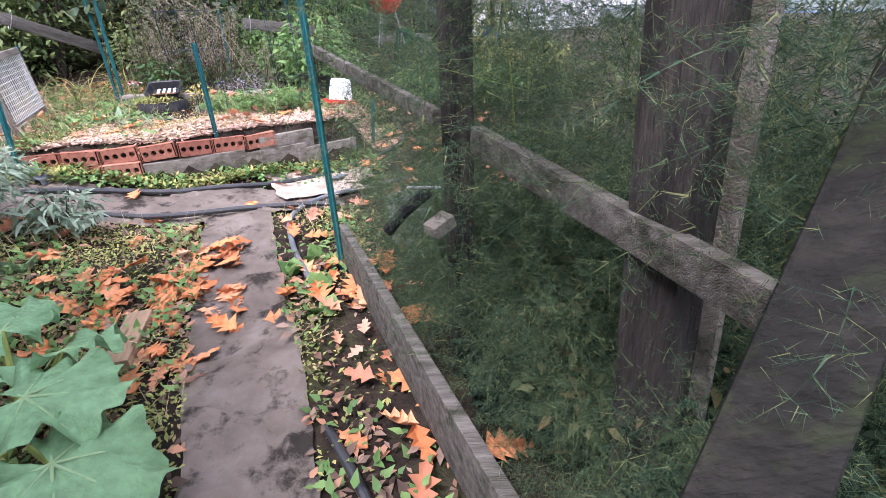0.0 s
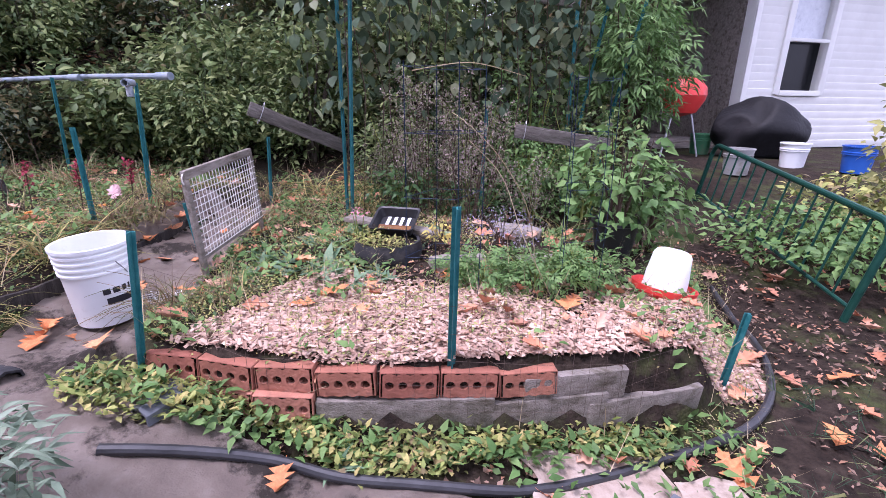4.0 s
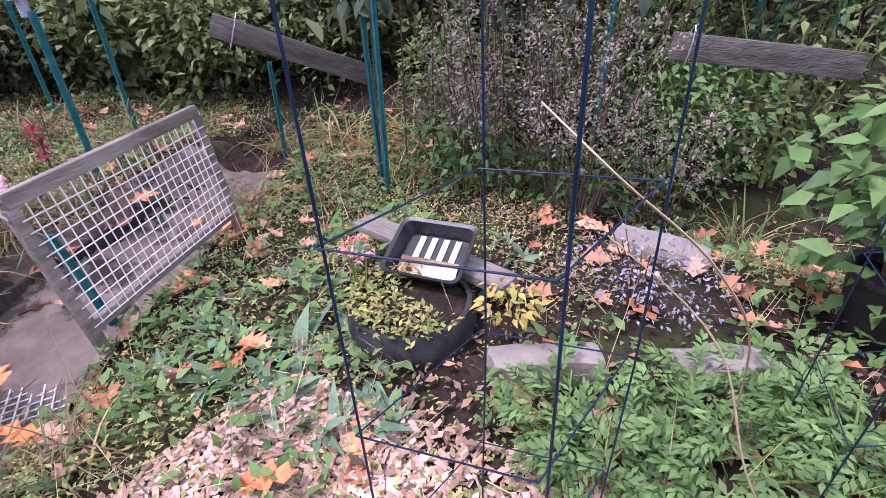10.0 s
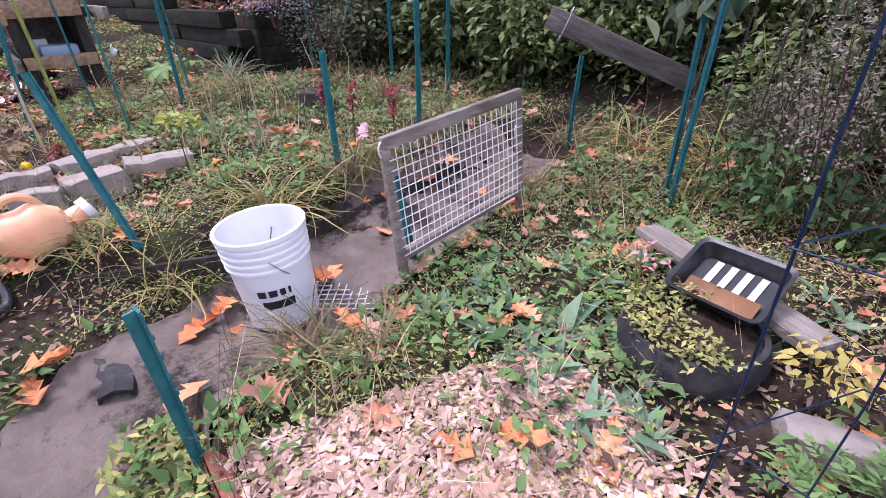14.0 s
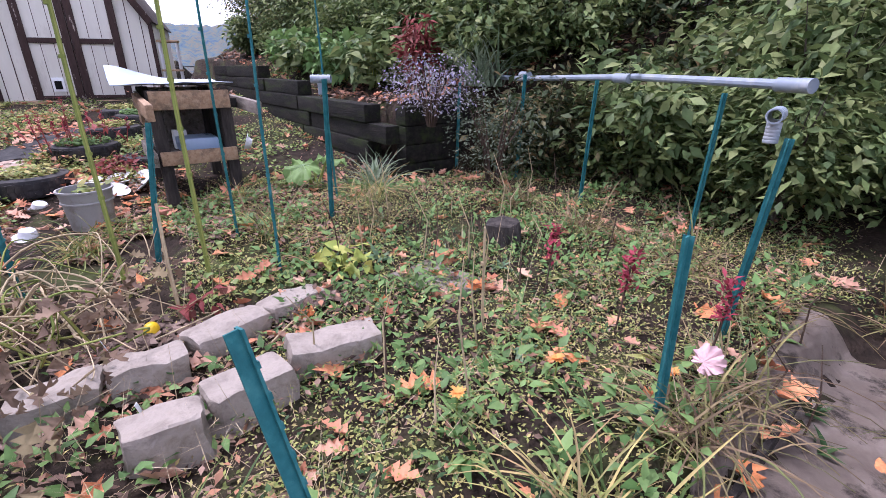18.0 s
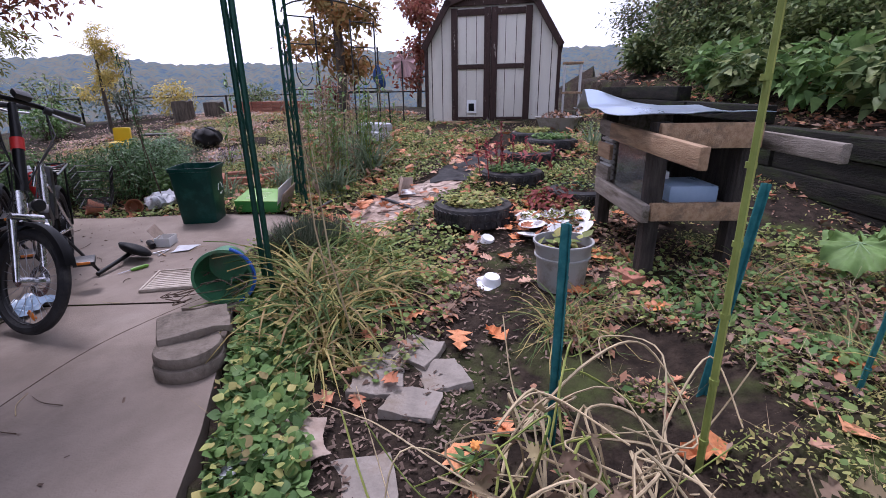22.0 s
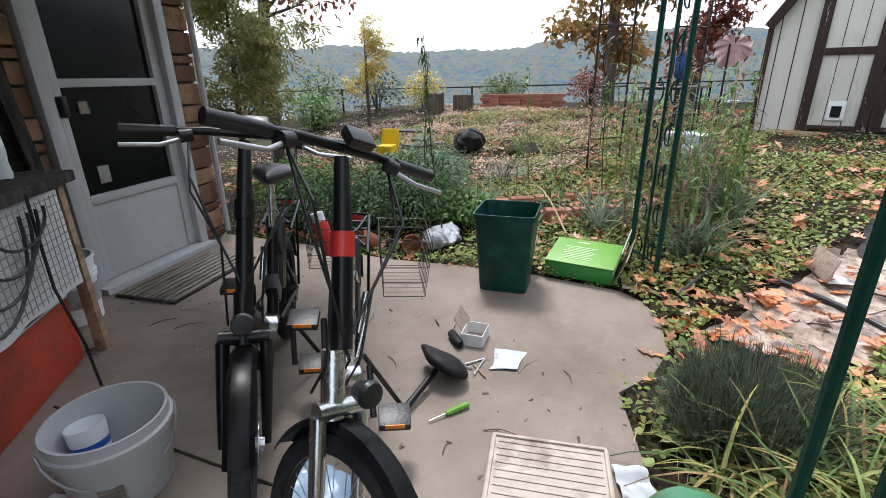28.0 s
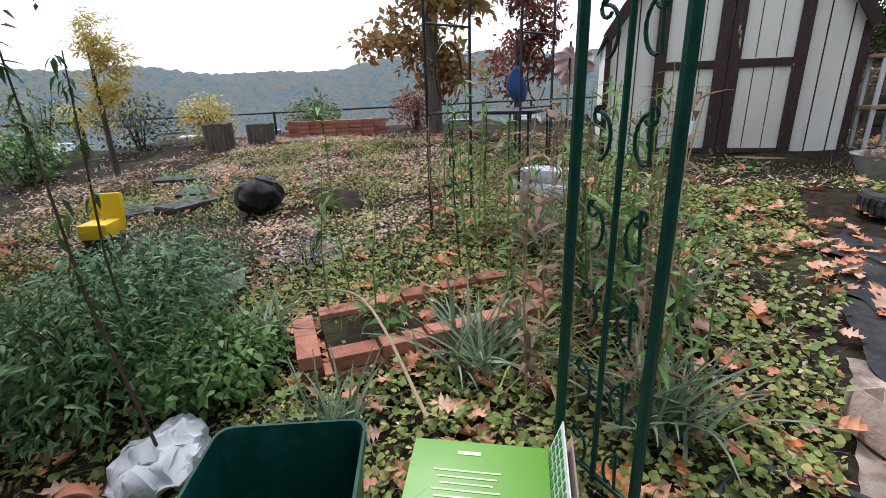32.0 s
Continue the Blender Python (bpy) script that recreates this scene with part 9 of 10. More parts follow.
bush("aster_plant", -7.15, 3.55, 0.65, 0.45, 0.6, 1700, RHOMB, 0.02, 0.04, ASTER, "large purple aster hanging over the timber wall", "flowers", 741, 14, STEMBROWN, z=1.0)
bush("aster_plant", -6.5, 3.9, 0.5, 0.4, 0.8, 1500, RHOMB, 0.02, 0.04, LAVENDER, "grey-green aster leaves beside the wall", "plant", 742, 12, STEMBROWN)
bush("red_shrub", -8.3, 3.7, 0.22, 0.2, 0.8, 320, LONG, 0.1, 0.18, REDLEAF, "red-leaved shrub on the terrace", "shrub", 743, 5, STEMBROWN)
for k, (x, y, h) in enumerate(((-9.0, 3.3, 0.6), (-9.7, 3.0, 0.6), (-10.6, 2.6, 0.55), (-8.6, 4.2, 0.7), (-10.0, 3.6, 0.7), (-11.4, 2.4, 0.6))):
    bush("terrace_shrub", x, y, 0.5, 0.45, h, 420, blade(3, 0.6, 0.2, 0.3), 0.1, 0.2, HERB if k % 2 else WOODS, "broad-leaved green shrub on the terrace", "shrub", 750 + k, 7, STEMGREEN, "terrace shrubs", base=0.0)
# creeping green and leaves on both sides of the cardboard path
carpet("creeping_weeds", ROUND, scatter(21000, -10.6, -6.3, -2.6, 1.0, green, 0.012, -0.5, 201), 0.016, 0.036, 0.5, COVER, "yellow-green creeping mint beside the cardboard path", "weeds", 202, 0.07)
carpet("creeping_weeds", ROUND, scatter(9000, -10.6, -6.3, -2.6, 1.0, green, 0.02, -0.2, 203), 0.018, 0.04, 0.5, LUSH, "green strawberry leaves beside the cardboard path", "weeds", 204, 0.08)
pr_ = np.random.default_rng(205)
n = 1500
lx_, ly_ = pr_.uniform(-10.8, -6.5, n), pr_.uniform(-2.6, 0.9, n)
keep = (~inside(lx_, ly_, PATIO)) & (np.sin(3.1 * lx_ + 1.7 * ly_) + np.sin(5.3 * ly_ - 2.4 * lx_) > pr_.uniform(-1.6, 1.6, n))
lp_ = np.stack([lx_, ly_, ground(lx_, ly_) + pr_.uniform(0.03, 0.09, n)], 1)[keep]
n = len(lp_)
for q_ in range(2):
    half_ = lp_[q_::2]
    m = len(half_)
    bulk("fallen_leaves", *spread(oak(3 + q_, 4 + q_, 0.35), half_, pr_.uniform(0.06, 0.13, m), pr_.uniform(0, 6.28, m), pr_.normal(0, 0.3, m), pr_.normal(0, 0.3, m)), DEADLEAF, "orange oak leaves lying among the creeping weeds", "leaves")
# goldenrod and tall weeds by the path to the shed
wr = random.Random(23)
for k in range(66):
    x, y = (wr.uniform(-9.9, -8.1), wr.uniform(-2.9, -1.3)) if k < 34 else (wr.uniform(-9.1, -7.85), wr.uniform(-1.75, -1.15))
    h = wr.uniform(0.5, 1.15)
    t = thing("goldenrod_stem", x, y, gz(x, y), "tall green goldenrod stem with narrow leaves", "plant", "goldenrod stems", rx=wr.uniform(-6, 6), ry=wr.uniform(-6, 6))
    part("stalk", tubem([(0, 0, 0), (0.02, 0, h * 0.5), (0, 0.02, h)], [0.005, 0.004, 0.002], 5), STEM if k % 3 == 0 else STEMGREEN, t)
    g = np.random.default_rng(800 + k)
    n = int(40 * h)
    bulk("foliage", *spread(LONG, np.stack([np.zeros(n), np.zeros(n), g.uniform(0.1, 1, n) * h], 1), g.uniform(0.05, 0.11, n), g.uniform(0, 6.28, n), g.normal(0.2, 0.4, n)), HERB if k % 3 else DRYVINE, parent=t)
for k, (x, y, h) in enumerate(((-7.2, -2.75, 1.45), (-7.45, -3.2, 1.35), (-8.9, -2.4, 1.0), (-6.0, -0.1, 0.85), (-5.7, 0.2, 0.9))):
    t = thing("tall_weed", x, y, gz(x, y), "tall thin dry weed stem with hanging leaves", "plant", "tall weeds", rx=wr.uniform(-7, 7), ry=wr.uniform(2, 9))
    part("stalk", tubem([(0, 0, 0), (0.03, 0.01, h * 0.5), (0.0, 0.03, h)], [0.006, 0.0045, 0.002], 6), STEMBROWN if k < 3 else STEM, t)
    g = np.random.default_rng(860 + k)
    n = 70 if k < 3 else 8
    bulk("foliage", *spread(LONG, np.stack([g.normal(0.01, 0.01, n), g.normal(0.01, 0.01, n), g.uniform(0.45, 1, n) * h], 1), g.uniform(0.03, 0.07, n), g.uniform(0, 6.28, n), g.normal(-0.5, 0.5, n)), DARKHERB if k < 3 else DRYVINE, parent=t)

# ---- brick planter on the slope ----
bpl = thing("brick_planter", -7.76, -2.55, 0.52, "low rectangular planter of stacked red bricks", "planter", rz=134)
# local x along the front wall, y towards the patio side
PL, PW = 1.05, 0.42
for row in range(2):
    z = 0.0 + 0.066 * row
    for k in range(5):
        for yy in (0.0, PW):
            share("brick", PLAIN, bpl, pose(0.1 + 0.21 * k + 0.03 * (row % 2), yy, z + 0.03 * k * 0.35, wr.uniform(-1, 1), wr.uniform(-1, 1), wr.uniform(-1.5, 1.5)))
    for k in range(2):
        share("brick", PLAIN, bpl, pose(-0.05, 0.1 + 0.2 * k, z, 0, 0, 90))
        share("brick", PLAIN, bpl, pose(1.12, 0.1 + 0.2 * k, z + 0.04, 0, 0, 90))
part("soil", boxm(1.0, 0.34, 0.1, pose(0.53, PW / 2, 0.05)), SOIL, bpl)
bush("seedling_plant", -8.05, -2.4, 0.08, 0.08, 0.28, 18, LEAF2, 0.06, 0.1, HERB, "small green seedling in the brick planter", "plant", 745, 3, STEMGREEN)
twig([(-7.6, -2.0, 0.62), (-8.0, -2.5, 0.8), (-8.3, -3.1, 0.62)], 0.008, STEM, "pale stick lying over the brick planter", "stick", "loose sticks")
bpile = thing("brick_pile", -13.2, -6.3, gz(-13.2, -6.3), "low stack of red bricks by the fence", "bricks", rz=125)
for row in range(4):
    for k in range(8):
        share("brick", PLAIN, bpile, pose(-0.8 + 0.21 * k + 0.05 * (row % 2), wr.uniform(-0.02, 0.02), 0.066 * row, 0, 0, wr.uniform(-4, 4)))
    for k in range(6):
        share("brick", PLAIN, bpile, pose(-0.6 + 0.21 * k, -0.12, 0.066 * row, 0, 0, wr.uniform(-4, 4)))

# ---- clutter on the slope ----
bb = thing("black_bag", -9.4, -4.45, gz(-9.4, -4.45), "full black rubbish bag lying on the slope", "bag")
bm = bmesh.new()
bmesh.ops.create_icosphere(bm, subdivisions=4, radius=1, matrix=pose(0, 0, 0.16) @ Matrix.Diagonal((0.22, 0.17, 0.15, 1)))
for v in bm.verts:
    v.co += noise.noise_vector(v.co * 12) * 0.05
    v.co.z = max(v.co.z, 0)
part("film", bm, BLACKBAG, bb)
mound2 = thing("leaf_heap", -9.75, -3.95, gz(-9.75, -3.95), "long heap of dark soil and leaves", "heap", rz=55)
bm = bmesh.new()
bmesh.ops.create_icosphere(bm, subdivisions=4, radius=1, matrix=Matrix.Diagonal((0.5, 0.2, 0.08, 1)))
for v in bm.verts:
    v.co += noise.noise_vector(v.co * 6) * 0.05
part("soil", bm, SOIL, mound2)
lg = thing("cut_log", -11.4, -7.1, gz(-11.4, -7.1), "upright section of cut tree trunk", "log")
bm = lathe(bmesh.new(), [(0.001, 0.42), (0.19, 0.42), (0.2, 0.4), (0.2, 0.05), (0.22, 0.0)], 26)
for v in bm.verts:
    v.co += noise.noise_vector(v.co * 12) * 0.02
part("trunk", bm, BARK, lg)
copy_thing(lg, pose(-11.9, -6.8, gz(-11.9, -6.8) - 0.12))
yt = thing("yellow_toy", -8.2, -4.6, gz(-8.2, -4.6) + 0.1, "bright yellow plastic toy digger part", "toy", rz=30)
part("seat", boxm(0.22, 0.18, 0.1, pose(0, 0, 0.2), 0.02), YELLOW, yt)
part("back", boxm(0.05, 0.2, 0.22, pose(-0.1, 0, 0.3, 0, -12), 0.02), YELLOW, yt)
part("base", boxm(0.2, 0.16, 0.16, pose(0, 0, 0.08), 0.02), BLACK, yt)
bk = thing("black_bucket", -8.05, -4.4, gz(-8.05, -4.4), "black plastic bucket on the slope", "bucket")
part("body", pail_mesh(0.15, 0.12, 0.24, 1), BLACK, bk)
for k, (x, y) in enumerate(((-9.3, -5.2), (-9.7, -5.6), (-9.1, -5.7), (-10.0, -6.2))):
    t = thing("nursery_tray", x, y, gz(x, y), "black nursery tray of small pots", "plant tray", "nursery trays", rz=40 * k)
    part("tray", boxm(0.5, 0.3, 0.07, pose(0, 0, 0.04), 0.015), BLACK, t)
    g = np.random.default_rng(870 + k)
    n = 80
    bulk("seedlings", *spread(LEAF2, np.stack([g.uniform(-0.22, 0.22, n), g.uniform(-0.12, 0.12, n), g.uniform(0.08, 0.13, n)], 1), g.uniform(0.03, 0.07, n), g.uniform(0, 6.28, n), g.normal(0.3, 0.4, n)), HERB, parent=t)
pl2 = thing("plant_saucer", -8.25, -3.6, gz(-8.25, -3.6) + 0.02, "white plastic pot and foam scrap in the weeds", "pot")
part("rim", lathe(bmesh.new(), [(0.08, 0.0), (0.12, 0.09), (0.13, 0.095), (0.11, 0.09), (0.075, 0.01)], 24, pose(0, 0, 0, 20)), WHITE, pl2)
part("foam", boxm(0.14, 0.07, 0.04, pose(0.2, 0.05, 0.03, 10, 0, 20), 0.012), BAG, pl2)
# beside the shed
ft = thing("iron_table", -10.9, -2.6, gz(-10.9, -2.6), "black iron garden table with clutter on it", "table")
part("top", boxm(0.9, 0.5, 0.03, pose(0, 0, 0.6), 0.01), BLACK, ft)
for x in (-0.4, 0.4):
    for y in (-0.2, 0.2):
        part("leg", tubem([(x, y, 0), (x * 0.95, y * 0.95, 0.6)], 0.012, 8), BLACK, ft)
fl = thing("pink_cloth", -11.5, -2.25, gz(-11.5, -2.25), "pink and white patterned cloth hung beside the shed", "cloth")
part("pole", tubem([(0, 0, 0), (0, 0, 1.15)], 0.012, 8), BLACK, fl)
part("cloth", rhubarb_leaf(8, 0.26), PINK, fl).matrix_basis = pose(0, 0.05, 1.0, -75, 10, 100)
bt = thing("blue_tarp", -11.9, -2.9, gz(-11.9, -2.9), "blue tarpaulin bundle hanging beside the shed", "tarp")
bm = bmesh.new()
bmesh.ops.create_icosphere(bm, subdivisions=4, radius=1, matrix=pose(0, 0, 0.7) @ Matrix.Diagonal((0.07, 0.1, 0.2, 1)))
for v in bm.verts:
    v.co += noise.noise_vector(v.co * 5) * 0.07
part("sheet", bm, BLUETARP, bt)
part("pole", tubem([(0, 0, 0), (0, 0, 1.2)], 0.015, 8), BLACK, bt)
blk2 = thing("cement_bags", -10.3, -2.2, gz(-10.3, -2.2), "pale stones and bags under the iron trellis", "rubble", rz=60)
part("bag", boxm(0.6, 0.25, 0.14, pose(0, 0, 0.08), 0.05), BAG, blk2)
part("bag", boxm(0.5, 0.25, 0.12, pose(0.05, 0.02, 0.2, 0, 0, 12), 0.05), BAG, blk2)
shelf = thing("side_rack", -12.0, 0.42, 0.98, "small white wooden rack against the shed side", "rack", rz=8)
part("shelf", boxm(0.3, 0.3, 0.03, pose(0, 0, 0.85), 0.004), WOODBROWN, shelf)
part("shelf", boxm(0.3, 0.3, 0.03, pose(0, 0, 0.42), 0.004), WOODBROWN, shelf)
for x in (-0.12, 0.12):
    for y in (-0.12, 0.12):
        part("leg", boxm(0.03, 0.03, 0.85, pose(x, y, 0.42), 0.003), DOORWHITE, shelf)
wbag = thing("white_bag", -7.2, -2.78, 0.47, "crumpled printed white plastic sack", "bag", rz=25)
bm = bmesh.new()
bmesh.ops.create_icosphere(bm, subdivisions=4, radius=1, matrix=pose(0, 0, 0.06) @ Matrix.Diagonal((0.18, 0.13, 0.06, 1)))
for v in bm.verts:
    v.co += noise.noise_vector(v.co * 14) * 0.045 + noise.noise_vector(v.co * 34) * 0.018
    v.co.z = max(v.co.z, 0)
part("sack", bm, BAG, wbag)

for k, (x, y) in enumerate(((-6.5, -0.36), (-6.72, -0.42), (-6.25, -0.4), (-6.6, -0.2))):
    tuft("daylily_clump", x, y, 60, 0.4, 24, LILY, "green arching daylily blades beside the lavender", "plant", 760 + k, "strap-leaved clumps", 0.035, 1.1)

# ---- two folding electric bicycles ----
def torus(bm, R, r, m=None, n=48, k=10):
    m = m or Matrix()
    rows = []
    for i in range(n):
        a = 2 * math.pi * i / n
        rows.append([bm.verts.new(m @ Vector(((R + r * math.cos(b)) * math.cos(a), r * 1.0 * math.sin(b), (R + r * math.cos(b)) * math.sin(a)))) for b in (2 * math.pi * j / k for j in range(k))])
    for i in range(n):
        p_, q_ = rows[i], rows[(i + 1) % n]
        for j in range(k):
            bm.faces.new((p_[j], q_[j], q_[(j + 1) % k], p_[(j + 1) % k]))
    return bm


SPOKE = bpy.data.meshes.new("spoke")
_b = tubem([(0, 0.012, 0.025), (0, 0, 0.2)], 0.0012, 4)
_b.to_mesh(SPOKE)
_b.free()
SPOKE.materials.append(WIRE)


def bicycle(fx, fy, heading, steer, frame_mat, label, saddle, clamp_mat, basket=None):
    """Local x runs forwards from the rear hub."""
    WB, R = 1.02, 0.24
    c, s = math.cos(radians(heading)), math.sin(radians(heading))
    t = thing("folding_bicycle", fx - c * WB, fy - s * WB, 0.461, label, "bicycle", "folding bicycles", rz=heading, rx=-4)
    axis_p, axis_d = Vector((0.98, 0, 0.3)), Vector((-0.32, 0, 0.7)).normalized()
    S = Matrix.Translation(axis_p) @ Matrix.Rotation(radians(steer), 4, axis_d) @ Matrix.Translation(-axis_p)

    def wheel(m, hub_r, hub_mat):
        w = part("wheel", torus(bmesh.new(), R - 0.026, 0.026, m), RUBBER, t, "knobbly black tyre")
        bm = lathe(bmesh.new(), [(R - 0.05, -0.014), (R - 0.036, -0.016), (R - 0.034, 0.016), (R - 0.05, 0.014), (R - 0.05, -0.014)], 48, m @ pose(0, 0, 0, 90))
        part("rim", bm, BLACKPAINT, w)
        part("hub", tubem([m @ Vector((0, -0.05, 0)), m @ Vector((0, 0.05, 0))], hub_r, 20), hub_mat, w)
        for k in range(28):
            sp = share("spoke", SPOKE, w, m @ pose(0, 0, 0, 0, 360 * k / 28) @ Matrix.Diagonal((1, 1 if k % 2 else -1, 1, 1)))
        part("disc", lathe(bmesh.new(), [(0.045, -0.001), (0.07, -0.001), (0.07, 0.001), (0.045, 0.001)], 30, m @ pose(0, 0.035, 0, 90)), CHROME, w)
        return w
    wheel(Matrix.Translation((0, 0, R)), 0.06, BLACK)
    fw = wheel(S @ Matrix.Translation((WB, 0, R)), 0.022, CHROME)
    part("reflector", boxm(0.06, 0.008, 0.02, S @ Matrix.Translation((WB, 0, R)) @ pose(0.03, 0.01, -0.15, 0, 20), 0.003), ORANGE, fw)

    def T(name, pts, r, mat_, lab="", turn=True, sides=12):
        return part(name, tubem([(S @ Vector(p)) if turn else Vector(p) for p in pts], r, sides), mat_, t, lab)
    for y in (-0.055, 0.055):
        T("fork_leg", [(1.02, y, R), (0.97, y, 0.37), (0.915, y, 0.5)], [0.012, 0.017, 0.018], CHROME if frame_mat is CHROME else BLACKPAINT, "fork leg")
    T("fork_crown", [(0.915, -0.065, 0.51), (0.915, 0.065, 0.51)], 0.02, CHROME if frame_mat is CHROME else BLACKPAINT)
    T("head_tube", [(0.92, 0, 0.49), (0.86, 0, 0.62)], 0.026, frame_mat, turn=False)
    T("stem", [(0.86, 0, 0.62), (0.76, 0, 0.84), (0.68, 0, 1.0)], [0.025, 0.022, 0.017], BLACKPAINT, "tall folding handlebar stem")
    T("clamp", [(0.778, 0, 0.8), (0.755, 0, 0.85)], 0.027, clamp_mat)
    T("hinge_lever", [(0.85, 0.045, 0.65), (0.83, 0.05, 0.74)], 0.008, CHROME)
    T("handlebar", [(0.67, -0.25, 1.01), (0.66, -0.1, 1.02), (0.66, 0.1, 1.02), (0.67, 0.25, 1.01)], 0.012, BLACKPAINT)
    for sg in (-1, 1):
        T("grip", [(0.668, sg * 0.17, 1.016), (0.672, sg * 0.3, 1.01)], [0.015, 0.017], BLACK, "black rubber grip")
        T("brake_lever", [(0.69, sg * 0.15, 1.0), (0.73, sg * 0.2, 0.985), (0.735, sg * 0.29, 0.98)], 0.006, WIRE)
        T("lever_body", [(0.68, sg * 0.13, 1.01), (0.69, sg * 0.16, 1.005)], 0.018, BLACK)
    part("display", boxm(0.05, 0.07, 0.03, S @ pose(0.68, 0.03, 1.05, 0, 30), 0.008), BLACK, t, "black display unit")
    for k in range(4):
        y = 0.14 * (1 if k % 2 else -1)
        T("cable", [(0.68, y, 1.0), (0.8, y * 0.9, 0.92 - 0.02 * k), (0.84, y * 0.4, 0.75), (0.88, 0.03 * (k - 1.5), 0.6), (0.86, 0.03 * (k - 1.5), 0.52)], 0.0035, BLACK, "", True, 6)
    part("headlight", lathe(bmesh.new(), [(0.001, -0.03), (0.02, -0.025), (0.03, 0.01), (0.026, 0.02), (0.001, 0.022)], 20, S @ pose(0.97, 0, 0.58, 0, 75)), BLACK, t, "small round headlight")
    # mudguards
    for cx, m, a0, a1 in ((WB, S, 30, 165), (0, Matrix(), 10, 165)):
        bm, rows = bmesh.new(), []
        for i in range(19):
            a = radians(a0 + (a1 - a0) * i / 18)
            rr_ = R + 0.02
            rows.append([bm.verts.new(m @ Vector((cx + rr_ * math.cos(a) * f, y, R + rr_ * math.sin(a) * f))) for y, f in ((-0.034, 0.96), (-0.022, 1.02), (0, 1.035), (0.022, 1.02), (0.034, 0.96))])
        for p_, q_ in zip(rows, rows[1:]):
            for j in range(4):
                bm.faces.new((p_[j], q_[j], q_[j + 1], p_[j + 1]))
        bmesh.ops.solidify(bm, geom=bm.faces[:], thickness=0.002)
        part("mudguard", bm, BLACKPAINT, t)
    # frame
    T("main_tube", [(0.87, 0, 0.56), (0.65, 0, 0.4), (0.42, 0, 0.3)], 0.028, frame_mat, "thick frame tube", False)
    T("frame_hinge", [(0.66, -0.04, 0.41), (0.63, 0.04, 0.39)], 0.03, CHROME, "", False)
    T("seat_tube", [(0.42, 0, 0.28), (0.27, 0, 0.62)], 0.022, frame_mat, "", False)
    for y in (-0.05, 0.05):
        T("chain_stay", [(0.4, y * 0.5, 0.29), (0.0, y, R)], 0.01, frame_mat, "", False)
        T("seat_stay", [(0.3, y * 0.4, 0.56), (0.0, y, R)], 0.009, frame_mat, "", False)
    part("battery", boxm(0.09, 0.07, 0.3, pose(0.22, 0, 0.5, 0, -22), 0.02), BLACK, t, "black battery pack")
    T("seat_post", [(0.27, 0, 0.6), (0.24, 0, 0.68 if not saddle else 0.8)], 0.016, CHROME, "", False)
    # rack
    for y in (-0.06, 0.06):
        T("rack_rail", [(0.22, y, 0.6), (0.1, y, 0.6), (-0.22, y, 0.61), (-0.25, 0, 0.61)], 0.006, BLACKPAINT, "", False, 8)
        T("rack_strut", [(-0.08, y, 0.6), (0.0, y, R + 0.02)], 0.006, BLACKPAINT, "", False, 8)
    for x in (-0.15, -0.05, 0.05, 0.14):
        T("rack_bar", [(x, -0.06, 0.602), (x, 0.06, 0.602)], 0.005, BLACKPAINT, "", False, 8)
    part("controller_box", boxm(0.12, 0.05, 0.07, pose(0.36, 0, 0.4, 0, -55), 0.012), BLACK, t, "black controller box")
    for y in (-0.05, 0.05):
        T("rack_strap", [(-0.2, y, 0.612), (0.0, y * 0.4, 0.618), (0.18, -y, 0.612)], 0.005, BLACK, "", False, 6)
    part("tail_light", boxm(0.02, 0.06, 0.03, pose(-0.26, 0, 0.59), 0.006), RED, t)
    # cranks, pedals, stand, chain
    part("chainring", lathe(bmesh.new(), [(0.05, -0.002), (0.085, -0.002), (0.085, 0.002), (0.05, 0.002), (0.05, -0.002)], 32, pose(0.42, -0.055, 0.28, 90)), BLACK, t)
    T("chain", [(0.42, -0.055, 0.365), (0.0, -0.055, R + 0.04)], 0.005, BLACK, "", False, 6)
    T("chain", [(0.42, -0.055, 0.195), (0.0, -0.055, R - 0.04)], 0.005, BLACK, "", False, 6)
    for sg in (-1, 1):
        ex = 0.42 + sg * 0.12
        T("crank", [(0.42, sg * 0.07, 0.28), (ex, sg * 0.085, 0.28 - sg * 0.11)], 0.011, BLACKPAINT, "", False, 8)
        pd = part("pedal", boxm(0.09, 0.1, 0.026, pose(ex, sg * 0.15, 0.28 - sg * 0.11, 0, 10), 0.006), BLACK, t, "black pedal with amber reflectors")
        for x in (-0.046, 0.046):
            part("reflector", boxm(0.004, 0.06, 0.014, pose(ex + x, sg * 0.15, 0.28 - sg * 0.11), 0.001), ORANGE, pd)
    T("kickstand", [(0.36, 0.05, 0.28), (0.3, 0.2, 0.0)], 0.009, BLACK, "", False, 8)
    if saddle:
        sd = bmesh.new()
        bmesh.ops.create_icosphere(sd, subdivisions=3, radius=1, matrix=pose(0.2, 0, 0.82) @ Matrix.Diagonal((0.13, 0.08, 0.035, 1)))
        for v in sd.verts:
            v.co.y *= 1.3 - 4.2 * (v.co.x - 0.1) if v.co.x > 0.1 else 1.3
        part("saddle", sd, BLACK, t, "black padded saddle")
